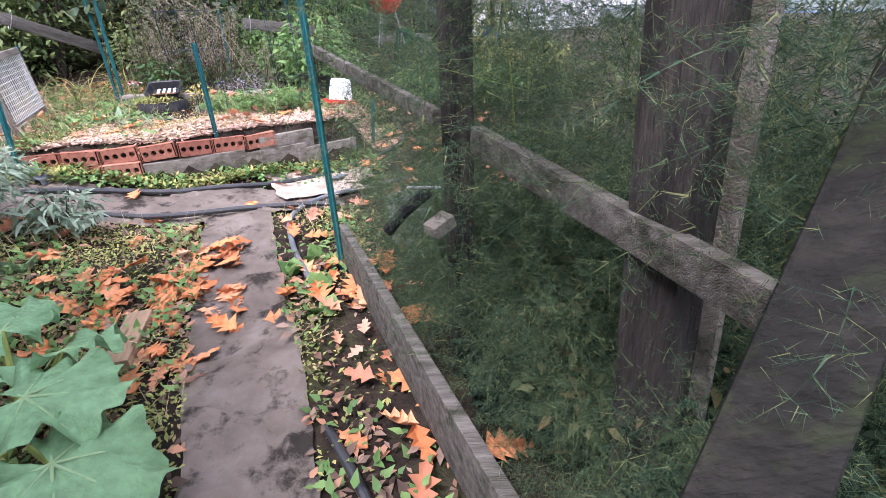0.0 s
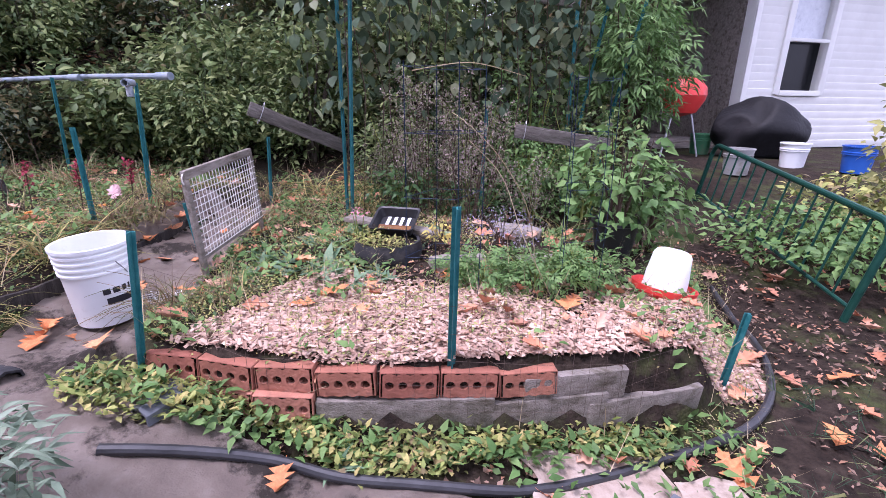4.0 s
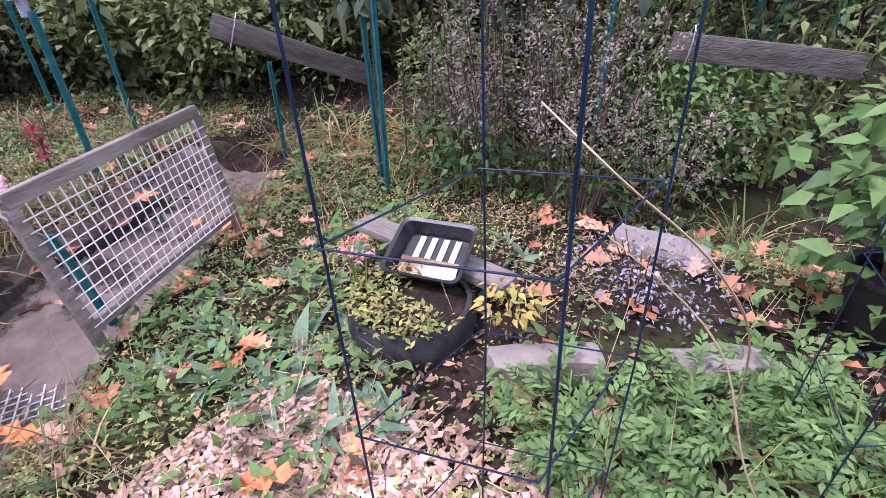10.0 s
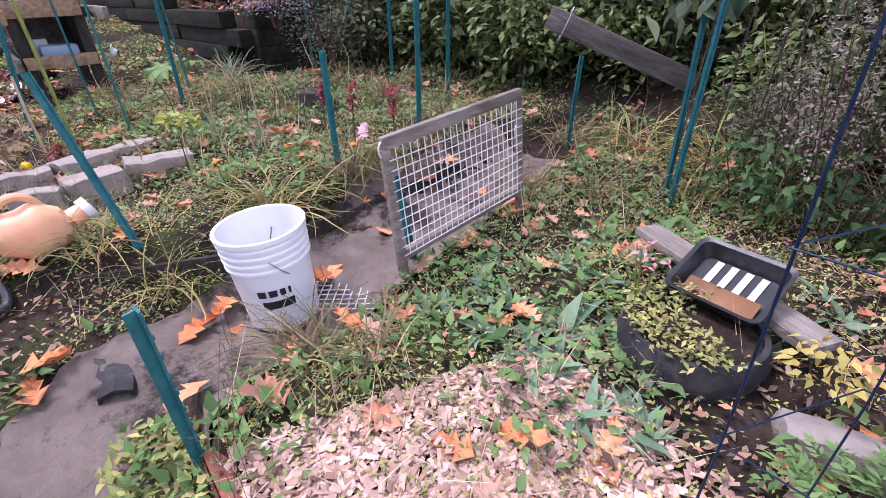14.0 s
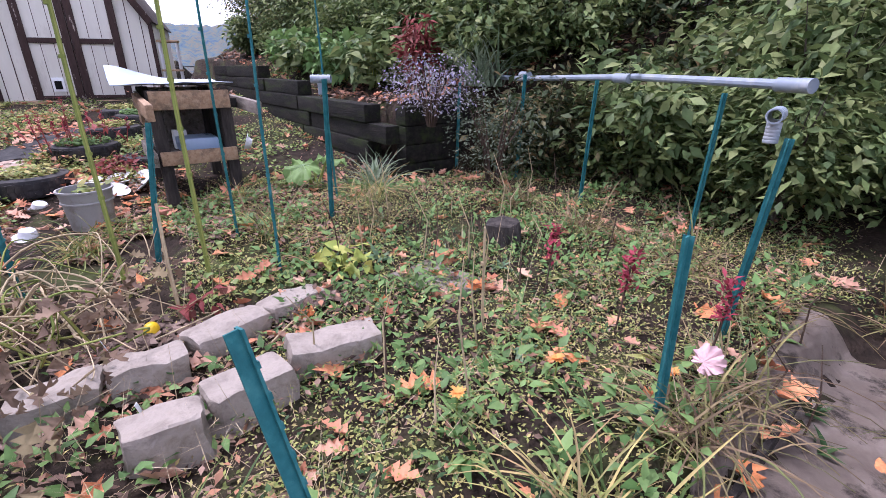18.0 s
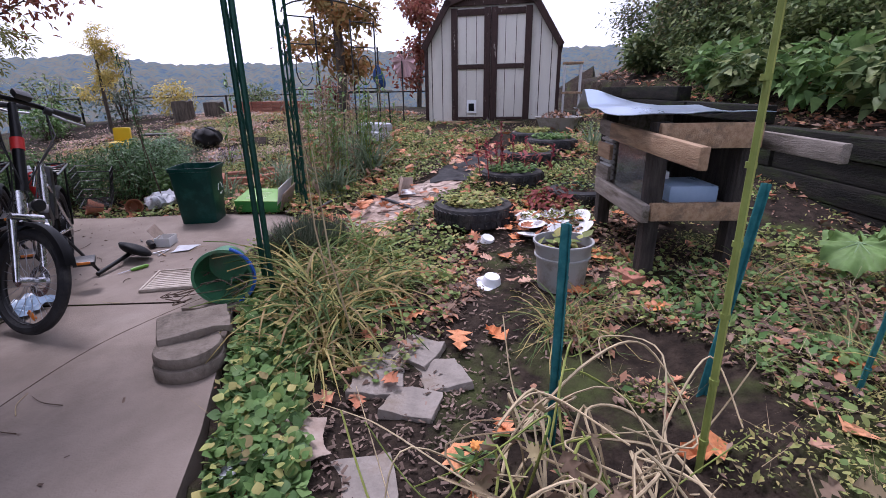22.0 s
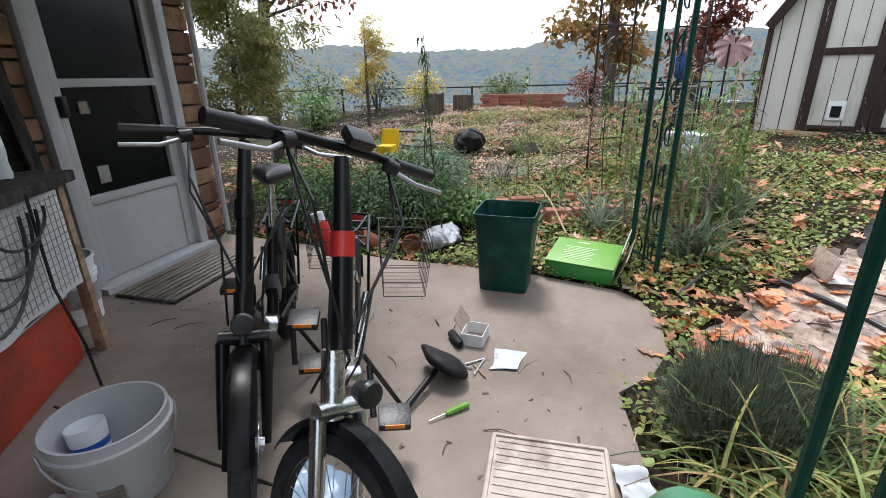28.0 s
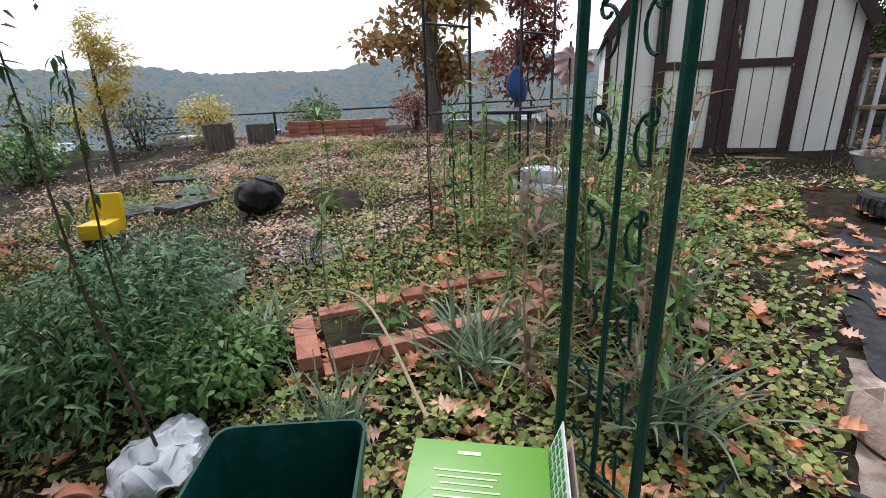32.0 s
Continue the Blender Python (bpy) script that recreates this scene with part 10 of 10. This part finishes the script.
    if basket:
        bk_ = bmesh.new()
        bx, by, bz = basket
        for k in range(9):
            x = bx - 0.16 + 0.04 * k
            tube(bk_, [(x, by - 0.1, bz + 0.22), (x, by - 0.08, bz), (x, by + 0.08, bz), (x, by + 0.1, bz + 0.22)], 0.0016, 5)
        for z_, g_ in ((0.0, 0.0), (0.06, 0.005), (0.12, 0.01), (0.18, 0.016), (0.22, 0.02)):
            tube(bk_, [(bx - 0.16, by - 0.08 - g_, bz + z_), (bx + 0.16, by - 0.08 - g_, bz + z_), (bx + 0.16, by + 0.08 + g_, bz + z_), (bx - 0.16, by + 0.08 + g_, bz + z_), (bx - 0.16, by - 0.08 - g_, bz + z_)], 0.0018, 5)
        part("basket", bk_, BLACK, t, "wire pannier basket")
    return t


bicycle(-5.22, -1.18, 52, 42, CHROME, "silver and black folding electric bicycle without a saddle", False, RED, (-0.05, 0.2, 0.38))
bicycle(-5.22, -1.6, 56, 8, BLACKPAINT, "black folding electric bicycle with wire pannier baskets", True, BLACKPAINT, (-0.05, 0.2, 0.38))
bottle = thing("red_bottle", -5.98, -2.3, 0.86, "red and white spray can in the bicycle basket", "can", rx=12, ry=8)
part("can", lathe(bmesh.new(), [(0.001, 0.0), (0.035, 0.0), (0.036, 0.14), (0.03, 0.16)], 20), RED, bottle)
part("cap", lathe(bmesh.new(), [(0.03, 0.16), (0.03, 0.2), (0.001, 0.202)], 20), WHITE, bottle)

# ---- cabinet with wire front, cool box and clutter ----
CA, CB = Vector((-4.57, -2.06, 0.46)), Vector((-5.13, -2.95, 0.46))
cd = CB - CA
cab = thing("wooden_bench", CA.x, CA.y, 0.461, "old wooden workbench cage hung with white mesh cloth", "workbench", rz=math.degrees(math.atan2(cd.y, cd.x)))
CL, CH, CD = cd.length, 0.78, 0.55
for x in (0, CL):
    for y in (0, CD):
        part("leg", boxm(0.045, 0.045, CH, pose(x, y, CH / 2), 0.004), WOODBROWN, cab)
part("top", boxm(CL + 0.12, CD + 0.12, 0.045, pose(CL / 2, CD / 2, CH + 0.02), 0.008), WOODDARK, cab, "dark stained bench top")
part("shelf", boxm(CL, CD, 0.03, pose(CL / 2, CD / 2, 0.36), 0.004), WOODDARK, cab)
part("back", boxm(CL, 0.02, CH, pose(CL / 2, CD, CH / 2)), WOODDARK, cab)
part("side", boxm(0.015, CD - 0.06, 0.4, pose(0, CD / 2, 0.56)), WOODDARK, cab)
bm = bmesh.new()
bmesh.ops.create_grid(bm, x_segments=40, y_segments=24, size=0.5, matrix=pose(CL / 2 + 0.02, -0.035, 0.57, 90) @ Matrix.Diagonal((CL - 0.2, 0.4, 1, 1)))
for v in bm.verts:
    v.co.y += 0.008 * math.sin(v.co.x * 11) + 0.006 * noise.noise(v.co * 9)
    if v.co.z < 0.4:
        v.co.z += 0.02 * noise.noise((v.co.x * 6, 0, 0))
bmesh.ops.solidify(bm, geom=bm.faces[:], thickness=0.003)
part("mesh_cloth", bm, PAPER, cab, "white gridded mesh cloth hanging")
grid = bmesh.new()
for k in range(26):
    x = 0.12 + (CL - 0.24) * k / 25
    tube(grid, [(x, -0.048, 0.4), (x, -0.05, 0.76)], 0.0022, 4)
for k in range(12):
    z = 0.42 + 0.03 * k
    tube(grid, [(0.12, -0.05, z), (CL - 0.1, -0.05, z)], 0.0022, 4)
part("grid", grid, GREYPLASTIC, cab)
for k in range(4):
    pts = arc((0.42 + 0.08 * k, -0.065, 0.74), (0.25 - 0.03 * k, 0, 0), (0, 0, -0.32 + 0.07 * k), 0, 180, 14)
    part("cable", tubem(pts, 0.006, 6), BLACK, cab, "black looped cable")
part("cable", tubem([(0.75, -0.06, 0.8), (0.72, -0.07, 0.45), (0.74, -0.1, 0.2), (0.72, -0.12, 0.01)], 0.006, 6), BLACK, cab)
cool = thing("cool_box", CA.x, CA.y, 0.461, "red plastic cool box with a dirty white lid rim", "cool box", rz=math.degrees(math.atan2(cd.y, cd.x)))
part("body", boxm(CL - 0.1, 0.42, 0.3, pose(CL / 2, 0.26, 0.15), 0.02), REDPAINT, cool)
part("rim", boxm(CL - 0.09, 0.43, 0.03, pose(CL / 2, 0.26, 0.315), 0.012), DOORWHITE, cool)
part("handle", tubem([(0.04, 0.18, 0.24), (0.02, 0.2, 0.15), (0.02, 0.32, 0.15), (0.04, 0.34, 0.24)], 0.01, 8), WHITE, cool)


def on_bench(u, v, dz=0.05):
    q = pose(CA.x, CA.y, 0.461, 0, 0, math.degrees(math.atan2(cd.y, cd.x))) @ Vector((u, v, CH + dz))
    return q


q = on_bench(0.95, 0.12)
bt_ = thing("water_bottle", q.x, q.y, q.z - 0.008, "clear plastic bottle with an orange cap", "bottle")
part("bottle", lathe(bmesh.new(), [(0.001, 0.0), (0.045, 0.0), (0.048, 0.02), (0.044, 0.06), (0.048, 0.1), (0.046, 0.16), (0.018, 0.2), (0.016, 0.22)], 24), CLOUDYPLASTIC, bt_)
part("cap", lathe(bmesh.new(), [(0.019, 0.215), (0.019, 0.24), (0.001, 0.241)], 20), ORANGE, bt_)
q = on_bench(0.72, 0.25)
bt2 = thing("spray_bottle", q.x, q.y, q.z - 0.008, "green and white plastic bottle on the bench", "bottle")
part("bottle", lathe(bmesh.new(), [(0.001, 0.0), (0.04, 0.0), (0.042, 0.13), (0.015, 0.17), (0.015, 0.21), (0.001, 0.212)], 20), GREENPOT, bt2)
q = on_bench(0.52, 0.2)
dr = thing("power_drill", q.x, q.y, q.z - 0.008, "orange power tool lying on the bench", "tool", rz=20)
part("body", tubem([(-0.1, 0, 0.05), (0.1, 0, 0.05)], [0.045, 0.035], 14), ORANGE, dr)
part("chuck", tubem([(0.1, 0, 0.05), (0.16, 0, 0.05)], [0.025, 0.014], 12), BLACK, dr)
part("grip", boxm(0.05, 0.12, 0.04, pose(-0.06, 0.08, 0.03), 0.012), BLACK, dr)
for k, (u, v, w, mt_, lb) in enumerate(((0.2, 0.2, 0.2, BAG, "clear plastic punnet of odds and ends"), (0.05, 0.35, 0.12, RED, "red plastic part on the bench"), (0.35, 0.38, 0.16, BLACK, "black tool case on the bench"), (0.3, 0.1, 0.14, YELLOWLEAF, "dry corn cobs on the bench"))):
    q = on_bench(u, v)
    o_ = thing("bench_clutter", q.x, q.y, q.z - 0.008, lb, "clutter", "things on the bench", rz=30 * k)
    part("body", boxm(w, w * 0.6, 0.06, pose(0, 0, 0.03), 0.012), mt_, o_)
for k in range(5):
    u = 0.1 + 0.18 * k
    q0, q1, q2 = on_bench(u, 0.05, 0.052), on_bench(u + 0.1, 0.12 + 0.05 * (k % 2), 0.056), on_bench(u + 0.24, 0.04, 0.052)
    twig([tuple(q0), tuple(q1), tuple(q2)], 0.006, BLACK, "black flex lying on the bench top", "cable", "flexes")

# ---- loose things on the patio ----
pb = thing("white_tub", -5.0, -1.98, 0.461, "white plastic tub with a broken rim and a cup inside", "bucket")
part("body", lathe(bmesh.new(), [(0.001, 0.0), (0.125, 0.0), (0.13, 0.01), (0.152, 0.2), (0.164, 0.205), (0.166, 0.225), (0.158, 0.23), (0.158, 0.26), (0.15, 0.26), (0.146, 0.2), (0.122, 0.01), (0.001, 0.01)], 40), DOORWHITE, pb)
part("handle", tubem(arc((0, 0, 0.22), (0.17, 0, 0), (0, 0.13, -0.12), 0, 180, 14), 0.004, 6), WIRE, pb)
part("label_patch", boxm(0.06, 0.003, 0.05, pose(0.05, 0.134, 0.09, 8, 0, -20)), WOODGREY, pb)
cp = thing("paper_cup", -4.95, -2.02, 0.475, "blue and white yoghurt cup inside the tub", "cup", rx=10)
part("cup", lathe(bmesh.new(), [(0.001, 0.1), (0.04, 0.1), (0.05, 0.2), (0.053, 0.2), (0.042, 0.0), (0.001, 0.0)], 24), WHITE, cp)
part("band", lathe(bmesh.new(), [(0.0445, 0.06), (0.0505, 0.15)], 24), BLUE, cp, "blue printed band")
w2 = thing("plastic_pail", -5.1, -3.4, 0.461, "white plastic pail against the house wall", "bucket")
part("body", pail_mesh(0.14, 0.12, 0.34, 2), WHITE, w2)
part("label", lathe(bmesh.new(), [(0.1305, 0.1), (0.1335, 0.2)], 40), GREYPLASTIC, w2)
bx = thing("food_tray", -4.78, -1.86, 0.461, "black plastic tray with a clear lid and red scraps", "tray", rz=42)
part("tray", boxm(0.3, 0.15, 0.07, pose(0, 0, 0.036), 0.02), BLACK, bx)
part("lid", boxm(0.25, 0.11, 0.02, pose(0, 0, 0.08), 0.01), CLOUDYPLASTIC, bx)
for x_, mt_ in ((-0.07, PINK), (0.0, TERRACOTTA), (0.07, PINK)):
    part("scrap", boxm(0.062, 0.085, 0.012, pose(x_, 0, 0.092, 3, 4, 9), 0.005), mt_, bx)
sdl = thing("loose_saddle", -6.06, -1.66, 0.462, "black bicycle saddle with its seat post lying on the patio", "saddle", rz=-93)
bm = bmesh.new()
bmesh.ops.create_icosphere(bm, subdivisions=3, radius=1, matrix=pose(0, 0, 0.07, 35, 0, 0) @ Matrix.Diagonal((0.13, 0.085, 0.035, 1)))
for v in bm.verts:
    v.co.y *= 1.1 - 5.5 * v.co.x if v.co.x > 0 else 1.1
    v.co.z += 0.25 * max(0, v.co.x - 0.04) - 1.2 * v.co.x ** 2
part("saddle", bm, BLACKBAG, sdl)
part("seat_post", tubem([(0.0, 0.02, 0.05), (-0.09, 0.29, 0.016)], 0.013, 12), BLACKPAINT, sdl, "black seat post")
gr_ = thing("rubber_grip", -6.28, -1.79, 0.483, "short black rubber grip beside the small box", "grip", rz=63)
part("sleeve", tubem([(-0.06, 0, 0), (-0.05, 0, 0), (0.05, 0, 0), (0.06, 0, 0)], [0.014, 0.021, 0.021, 0.016], 14), BLACKBAG, gr_)
part("clamp", tubem([(-0.03, -0.04, 0.05), (-0.01, 0.03, 0.05)], 0.02, 12), CHROME, sdl)
cb = thing("small_carton", -6.36, -1.74, 0.461, "small open white cardboard box with a torn brown flap", "box", rz=25)
for m_ in (pose(0, 0.05, 0.03), pose(0, -0.05, 0.03)):
    part("side", boxm(0.12, 0.003, 0.06, m_), PAPER, cb)
for x in (-0.06, 0.06):
    part("side", boxm(0.003, 0.1, 0.06, pose(x, 0, 0.03)), PAPER, cb)
part("base", boxm(0.12, 0.1, 0.003, pose(0, 0, 0.002)), CARD, cb)
part("flap", boxm(0.11, 0.003, 0.09, pose(-0.02, -0.07, 0.09, 30, 10)), CARD, cb, "brown torn flap")
zb = sheet("zip_bag", -6.33, -1.53, 0.15, 0.12, 30, BAG, "clear zip bag lying on the patio", "bag", 140, 0.0, 0.003)
zb.location.z += 0.466 - gz(-6.33, -1.53)
for k, (x, y, rz, ln, mt_) in enumerate(((-6.2, -1.58, 20, 0.12, WIRE), (-6.18, -1.56, 70, 0.1, WOODBROWN), (-6.22, -1.62, -20, 0.1, WIRE), (-6.16, -1.63, 110, 0.08, WIRE), (-6.35, -1.98, 60, 0.06, BLACK))):
    single("hand_tool", tubem([(-ln / 2, 0, 0), (ln / 2, 0, 0.002)], 0.004, 6), mt_, "small hex key lying on the patio", "tool", "hex keys", m=pose(x, y, 0.466, 0, 0, rz))
sd_ = thing("screwdriver", -5.89, -1.476, 0.472, "screwdriver with a bright green handle", "tool", rz=165)
part("handle", tubem([(0, 0, 0), (0.02, 0, 0), (0.09, 0, 0), (0.1, 0, 0)], [0.008, 0.011, 0.012, 0.008], 10), LIME, sd_)
part("shaft", tubem([(-0.07, 0, -0.003), (0, 0, 0)], 0.003, 8), CHROME, sd_)
for k, (x, y, w, d, rz, mt_, lb) in enumerate(((-5.35, -1.5, 0.26, 0.2, 20, BLUETUB, "crumpled pale blue paper bag under the bicycle"), (-5.0, -1.3, 0.24, 0.08, 15, BAG, "torn clear packaging on the patio"), (-6.05, -0.85, 0.12, 0.1, 40, BAG, "crumpled plastic wrapper by the mat"))):
    t_ = thing("packaging_scrap", x, y, 0.461, lb, "packaging", "packaging scraps", rz=rz)
    bm = bmesh.new()
    bmesh.ops.create_grid(bm, x_segments=14, y_segments=10, size=0.5, matrix=Matrix.Diagonal((w, d, 1, 1)))
    for v in bm.verts:
        v.co.z = 0.012 + 0.02 * abs(noise.noise(v.co * 16 + Vector((k, 0, 0)))) * 2
        v.co.x += 0.02 * noise.noise(v.co * 9)
    bmesh.ops.solidify(bm, geom=bm.faces[:], thickness=0.002)
    part("film", bm, mt_, t_)
dm = thing("door_mat", -5.72, -3.55, 0.461, "worn grey-brown ribbed door mat", "mat", rz=wall_dir)
part("mat", boxm(0.72, 0.42, 0.014, pose(0, 0, 0.007), 0.004), WOODDARK, dm)
for k in range(9):
    part("slat", boxm(0.7, 0.03, 0.008, pose(0, -0.18 + 0.045 * k, 0.017), 0.003), WOODGREY, dm)
ml = thing("scrub_brush", -4.3, -1.55, 0.461, "dusty dark brush head and offcut on the concrete", "tool", rz=60)
part("head", lathe(bmesh.new(), [(0.001, 0.0), (0.06, 0.0), (0.06, 0.03), (0.001, 0.04)], 24), GREYRUBBER, ml)
part("handle", tubem([(0.05, 0, 0.02), (0.16, 0.02, 0.015)], 0.01, 8), WIRE, ml)
oc = thing("wood_offcut", -4.42, -1.62, 0.461, "short grey wood offcut on the concrete", "timber", rz=-30)
part("piece", boxm(0.24, 0.05, 0.025, pose(0, 0, 0.013), 0.004), WOODGREY, oc)
for k, (x, y, rz) in enumerate(((-4.15, -2.2, 20), (-4.35, -2.5, 45))):
    tl = thing("stone_tile", x, y, 0.461 + 0.03 * k, "broken grey flagstone tile stacked under the porch", "tile", "loose tiles", rz=rz)
    part("slab", boxm(0.36, 0.3, 0.03, pose(0, 0, 0.015), 0.006), SLABSTONE, tl)
lp = thing("leaning_plank", -3.9, -1.4, 0.461, "pale sawn plank leaning by the bench", "timber", rz=40, ry=-40)
part("plank", boxm(0.05, 0.1, 0.6, pose(0, 0, 0.32), 0.004), WOODBROWN, lp)

# ---- stones of the house wall ----
hs_ = random.Random(31)
z, row_h = 0.02, 0
while z < 2.7:
    h = hs_.choice((0.06, 0.09, 0.12, 0.15))
    for a, b in ((0.0, DOOR0 - 0.065), (DOOR1 + 0.07, WIN0 - 0.05 if z > 0.85 and z < 2.1 else 3.6)):
        x = a
        while x < b - 0.03:
            ln = min(hs_.uniform(0.16, 0.42), b - x)
            if b - x - ln < 0.06:
                ln = b - x
            if z + h < 2.74:
                part("stone", boxm(ln - 0.014, 0.045, h - 0.014, pose(x + ln / 2, -0.016 + hs_.uniform(-0.006, 0.01), z + h / 2, hs_.uniform(-2, 2), 0, hs_.uniform(-1, 1)), 0.009), STONEWALL, house)
            x += ln
    z += h


# ---- more things under the porch ----
def by_house(lx, ly):
    c, q = math.cos(radians(wall_dir)), math.sin(radians(wall_dir))
    return hx + lx * c - ly * q, hy + lx * q + ly * c


dx_, dy_ = by_house(1.6, 0.12)
panel = thing("dark_panel", dx_, dy_, 0.461, "dark brown board leaning against the stone wall", "board", rz=wall_dir, rx=2)
# Board drawn wider and near black to darken this recess of the wall.
part("board", boxm(0.62, 0.03, 1.42, pose(0, 0, 0.71), 0.004), TIMBER, panel)
part("batten", boxm(0.06, 0.03, 1.75, pose(-0.27, 0.04, 0.875, 0, 4), 0.004), WOODDARK, panel, "stained plank leaning on the board")
for k, (lx, ly, w, d, rz) in enumerate(((2.6, 0.9, 0.5, 0.3, 20), (2.9, 1.15, 0.45, 0.28, -12), (3.2, 0.8, 0.4, 0.3, 40))):
    x, y = ((-4.2, -2.76), (-4.26, -2.42), (-4.05, -2.55))[k]
    t = thing("foam_sheet", x, y, 0.461, "dirty grey foam board lying under the bench", "board", "foam boards on the slab", rz=wall_dir + rz)
    part("sheet", boxm(w, d, 0.02, pose(0, 0, 0.011 + 0.012 * k, 1, 2), 0.004), GREYPLASTIC, t)
offcut = thing("wood_offcut", -4.48, -1.7, 0.462, "short weathered wood offcut on the slab", "timber", rz=111)
part("block", boxm(0.34, 0.06, 0.022, pose(0, 0, 0.011), 0.003), WOODDARK, offcut)
pad = thing("small_paddle", -4.4, -1.66, 0.462, "small grey round paddle dropped on the slab", "paddle", rz=80)
part("disc", lathe(bmesh.new(), [(0.001, 0.0), (0.045, 0.0), (0.047, 0.004), (0.045, 0.01), (0.001, 0.01)], 28), GREYPLASTIC, pad)
part("handle", boxm(0.09, 0.016, 0.012, pose(0.09, 0, 0.006), 0.003), BLACK, pad)
cr = random.Random(77)
for k in range(60):
    x, y = cr.uniform(-6.6, -4.4), cr.uniform(-3.2, -0.4)
    if not bool(inside(x, y, PATIO)):
        continue
    a, ln = cr.uniform(0, 6.28), cr.uniform(0.04, 0.16)
    twig([(x, y, 0.4635), (x + ln * 0.5 * math.cos(a + 0.2), y + ln * 0.5 * math.sin(a + 0.2), 0.467), (x + ln * math.cos(a), y + ln * math.sin(a), 0.4635)], 0.0022, STEMBROWN if k % 2 else STEM, "small dry twig on the concrete", "twig", "twigs on the slab")
gs = np.random.default_rng(78)
n = 900
sx_, sy_ = gs.uniform(-6.9, -4.2, n), gs.uniform(-3.4, 0.4, n)
keep = inside(sx_, sy_, PATIO) & (np.sin(3 * sx_ + 1) + np.sin(4.1 * sy_ + 2 * sx_) > gs.uniform(-0.6, 2.0, n))
carpet("slab_crumbs", CHIP, np.stack([sx_, sy_, np.full(n, 0.4615)], 1)[keep], 0.008, 0.03, 0.05, DARKCHIPS, "crumbs of bark and dry leaf on the concrete", "debris", 79, 0.001)

# ---- fallen oak leaves ----
OAKS = []
for k in range(8):
    c, t = oak(3 + k % 2, k, 0.15 + 0.12 * (k % 4))
    me = bpy.data.meshes.new("fallen_leaf")
    me.from_pydata([tuple(v) for v in c], [], [tuple(int(i) for i in f) for f in t])
    me.materials.append(material("oak_leaf_%s" % "abcdefgh"[k], [(0.46, 0.16, 0.06), (0.62, 0.24, 0.1), (0.7, 0.34, 0.19), (0.68, 0.26, 0.1), (0.5, 0.2, 0.09)], 9, 0.7, 0, 0.2, 70, random_ob=True) if k == 0 else OAKS[0].materials[0])
    OAKS.append(me)
lr = random.Random(41)


def fallen(x, y, z, s):
    ob = new("fallen_leaf", OAKS[lr.randrange(8)])
    ob.matrix_basis = pose(x, y, z, lr.uniform(-22, 22), lr.uniform(-22, 22), lr.uniform(0, 360)) @ Matrix.Diagonal((s, s, s, 1))
    tagged(ob, "curled orange-brown fallen oak leaf", "leaf", "fallen oak leaves")


spots = [((-1.35, 1.6), 0.26, 66), ((-1.1, 1.65), 0.1, 26), ((-0.4, 1.65), 0.16, 30), ((-1.55, 1.25), 0.3, 40), ((-0.1, 0.95), 0.12, 14), ((-1.0, 2.1), 0.18, 24), ((-0.68, 1.6), 0.1, 3), ((-0.9, 2.4), 0.45, 14), ((-2.2, 3.4), 0.45, 22), ((-2.6, 3.9), 0.4, 14), ((-0.3, 3.9), 0.35, 16), ((-3.1, 2.7), 0.5, 14), ((-3.6, 3.7), 0.4, 18), ((-4.6, 3.2), 0.8, 40), ((-5.2, 0.9), 0.6, 22), ((-6.6, 0.6), 0.6, 40), ((-7.4, 0.8), 0.45, 34), ((-7.4, -1.3), 0.35, 26), ((-7.7, -0.9), 0.5, 22), ((-9.0, -0.9), 0.8, 26), ((-8.2, -2.0), 0.6, 18), ((-5.8, -2.6), 0.8, 8)]
for (cx, cy), sd, n in spots:
    for _ in range(int(n * 0.68)):
        x, y = lr.gauss(cx, sd), lr.gauss(cy, sd)
        on_slab = bool(inside(x, y, PATIO))
        if on_slab and lr.random() < 0.7:
            continue
        z = 0.465 if on_slab else gz(x, y) + lr.uniform(0.014, 0.04)
        fallen(x, y, z, lr.uniform(0.1, 0.18))
g = np.random.default_rng(99)
pos = scatter(9000, -13.5, 0.6, -7.0, 5.8, None, 0.035, 0.1, 44)
m = len(pos)
bulk("fallen_leaves", *spread(oak(3, 3, 0.4), pos, g.uniform(0.06, 0.13, m), g.uniform(0, 6.28, m), g.normal(0, 0.3, m), g.normal(0, 0.3, m)), DEADLEAF, "scattered orange fallen oak leaves", "leaves")
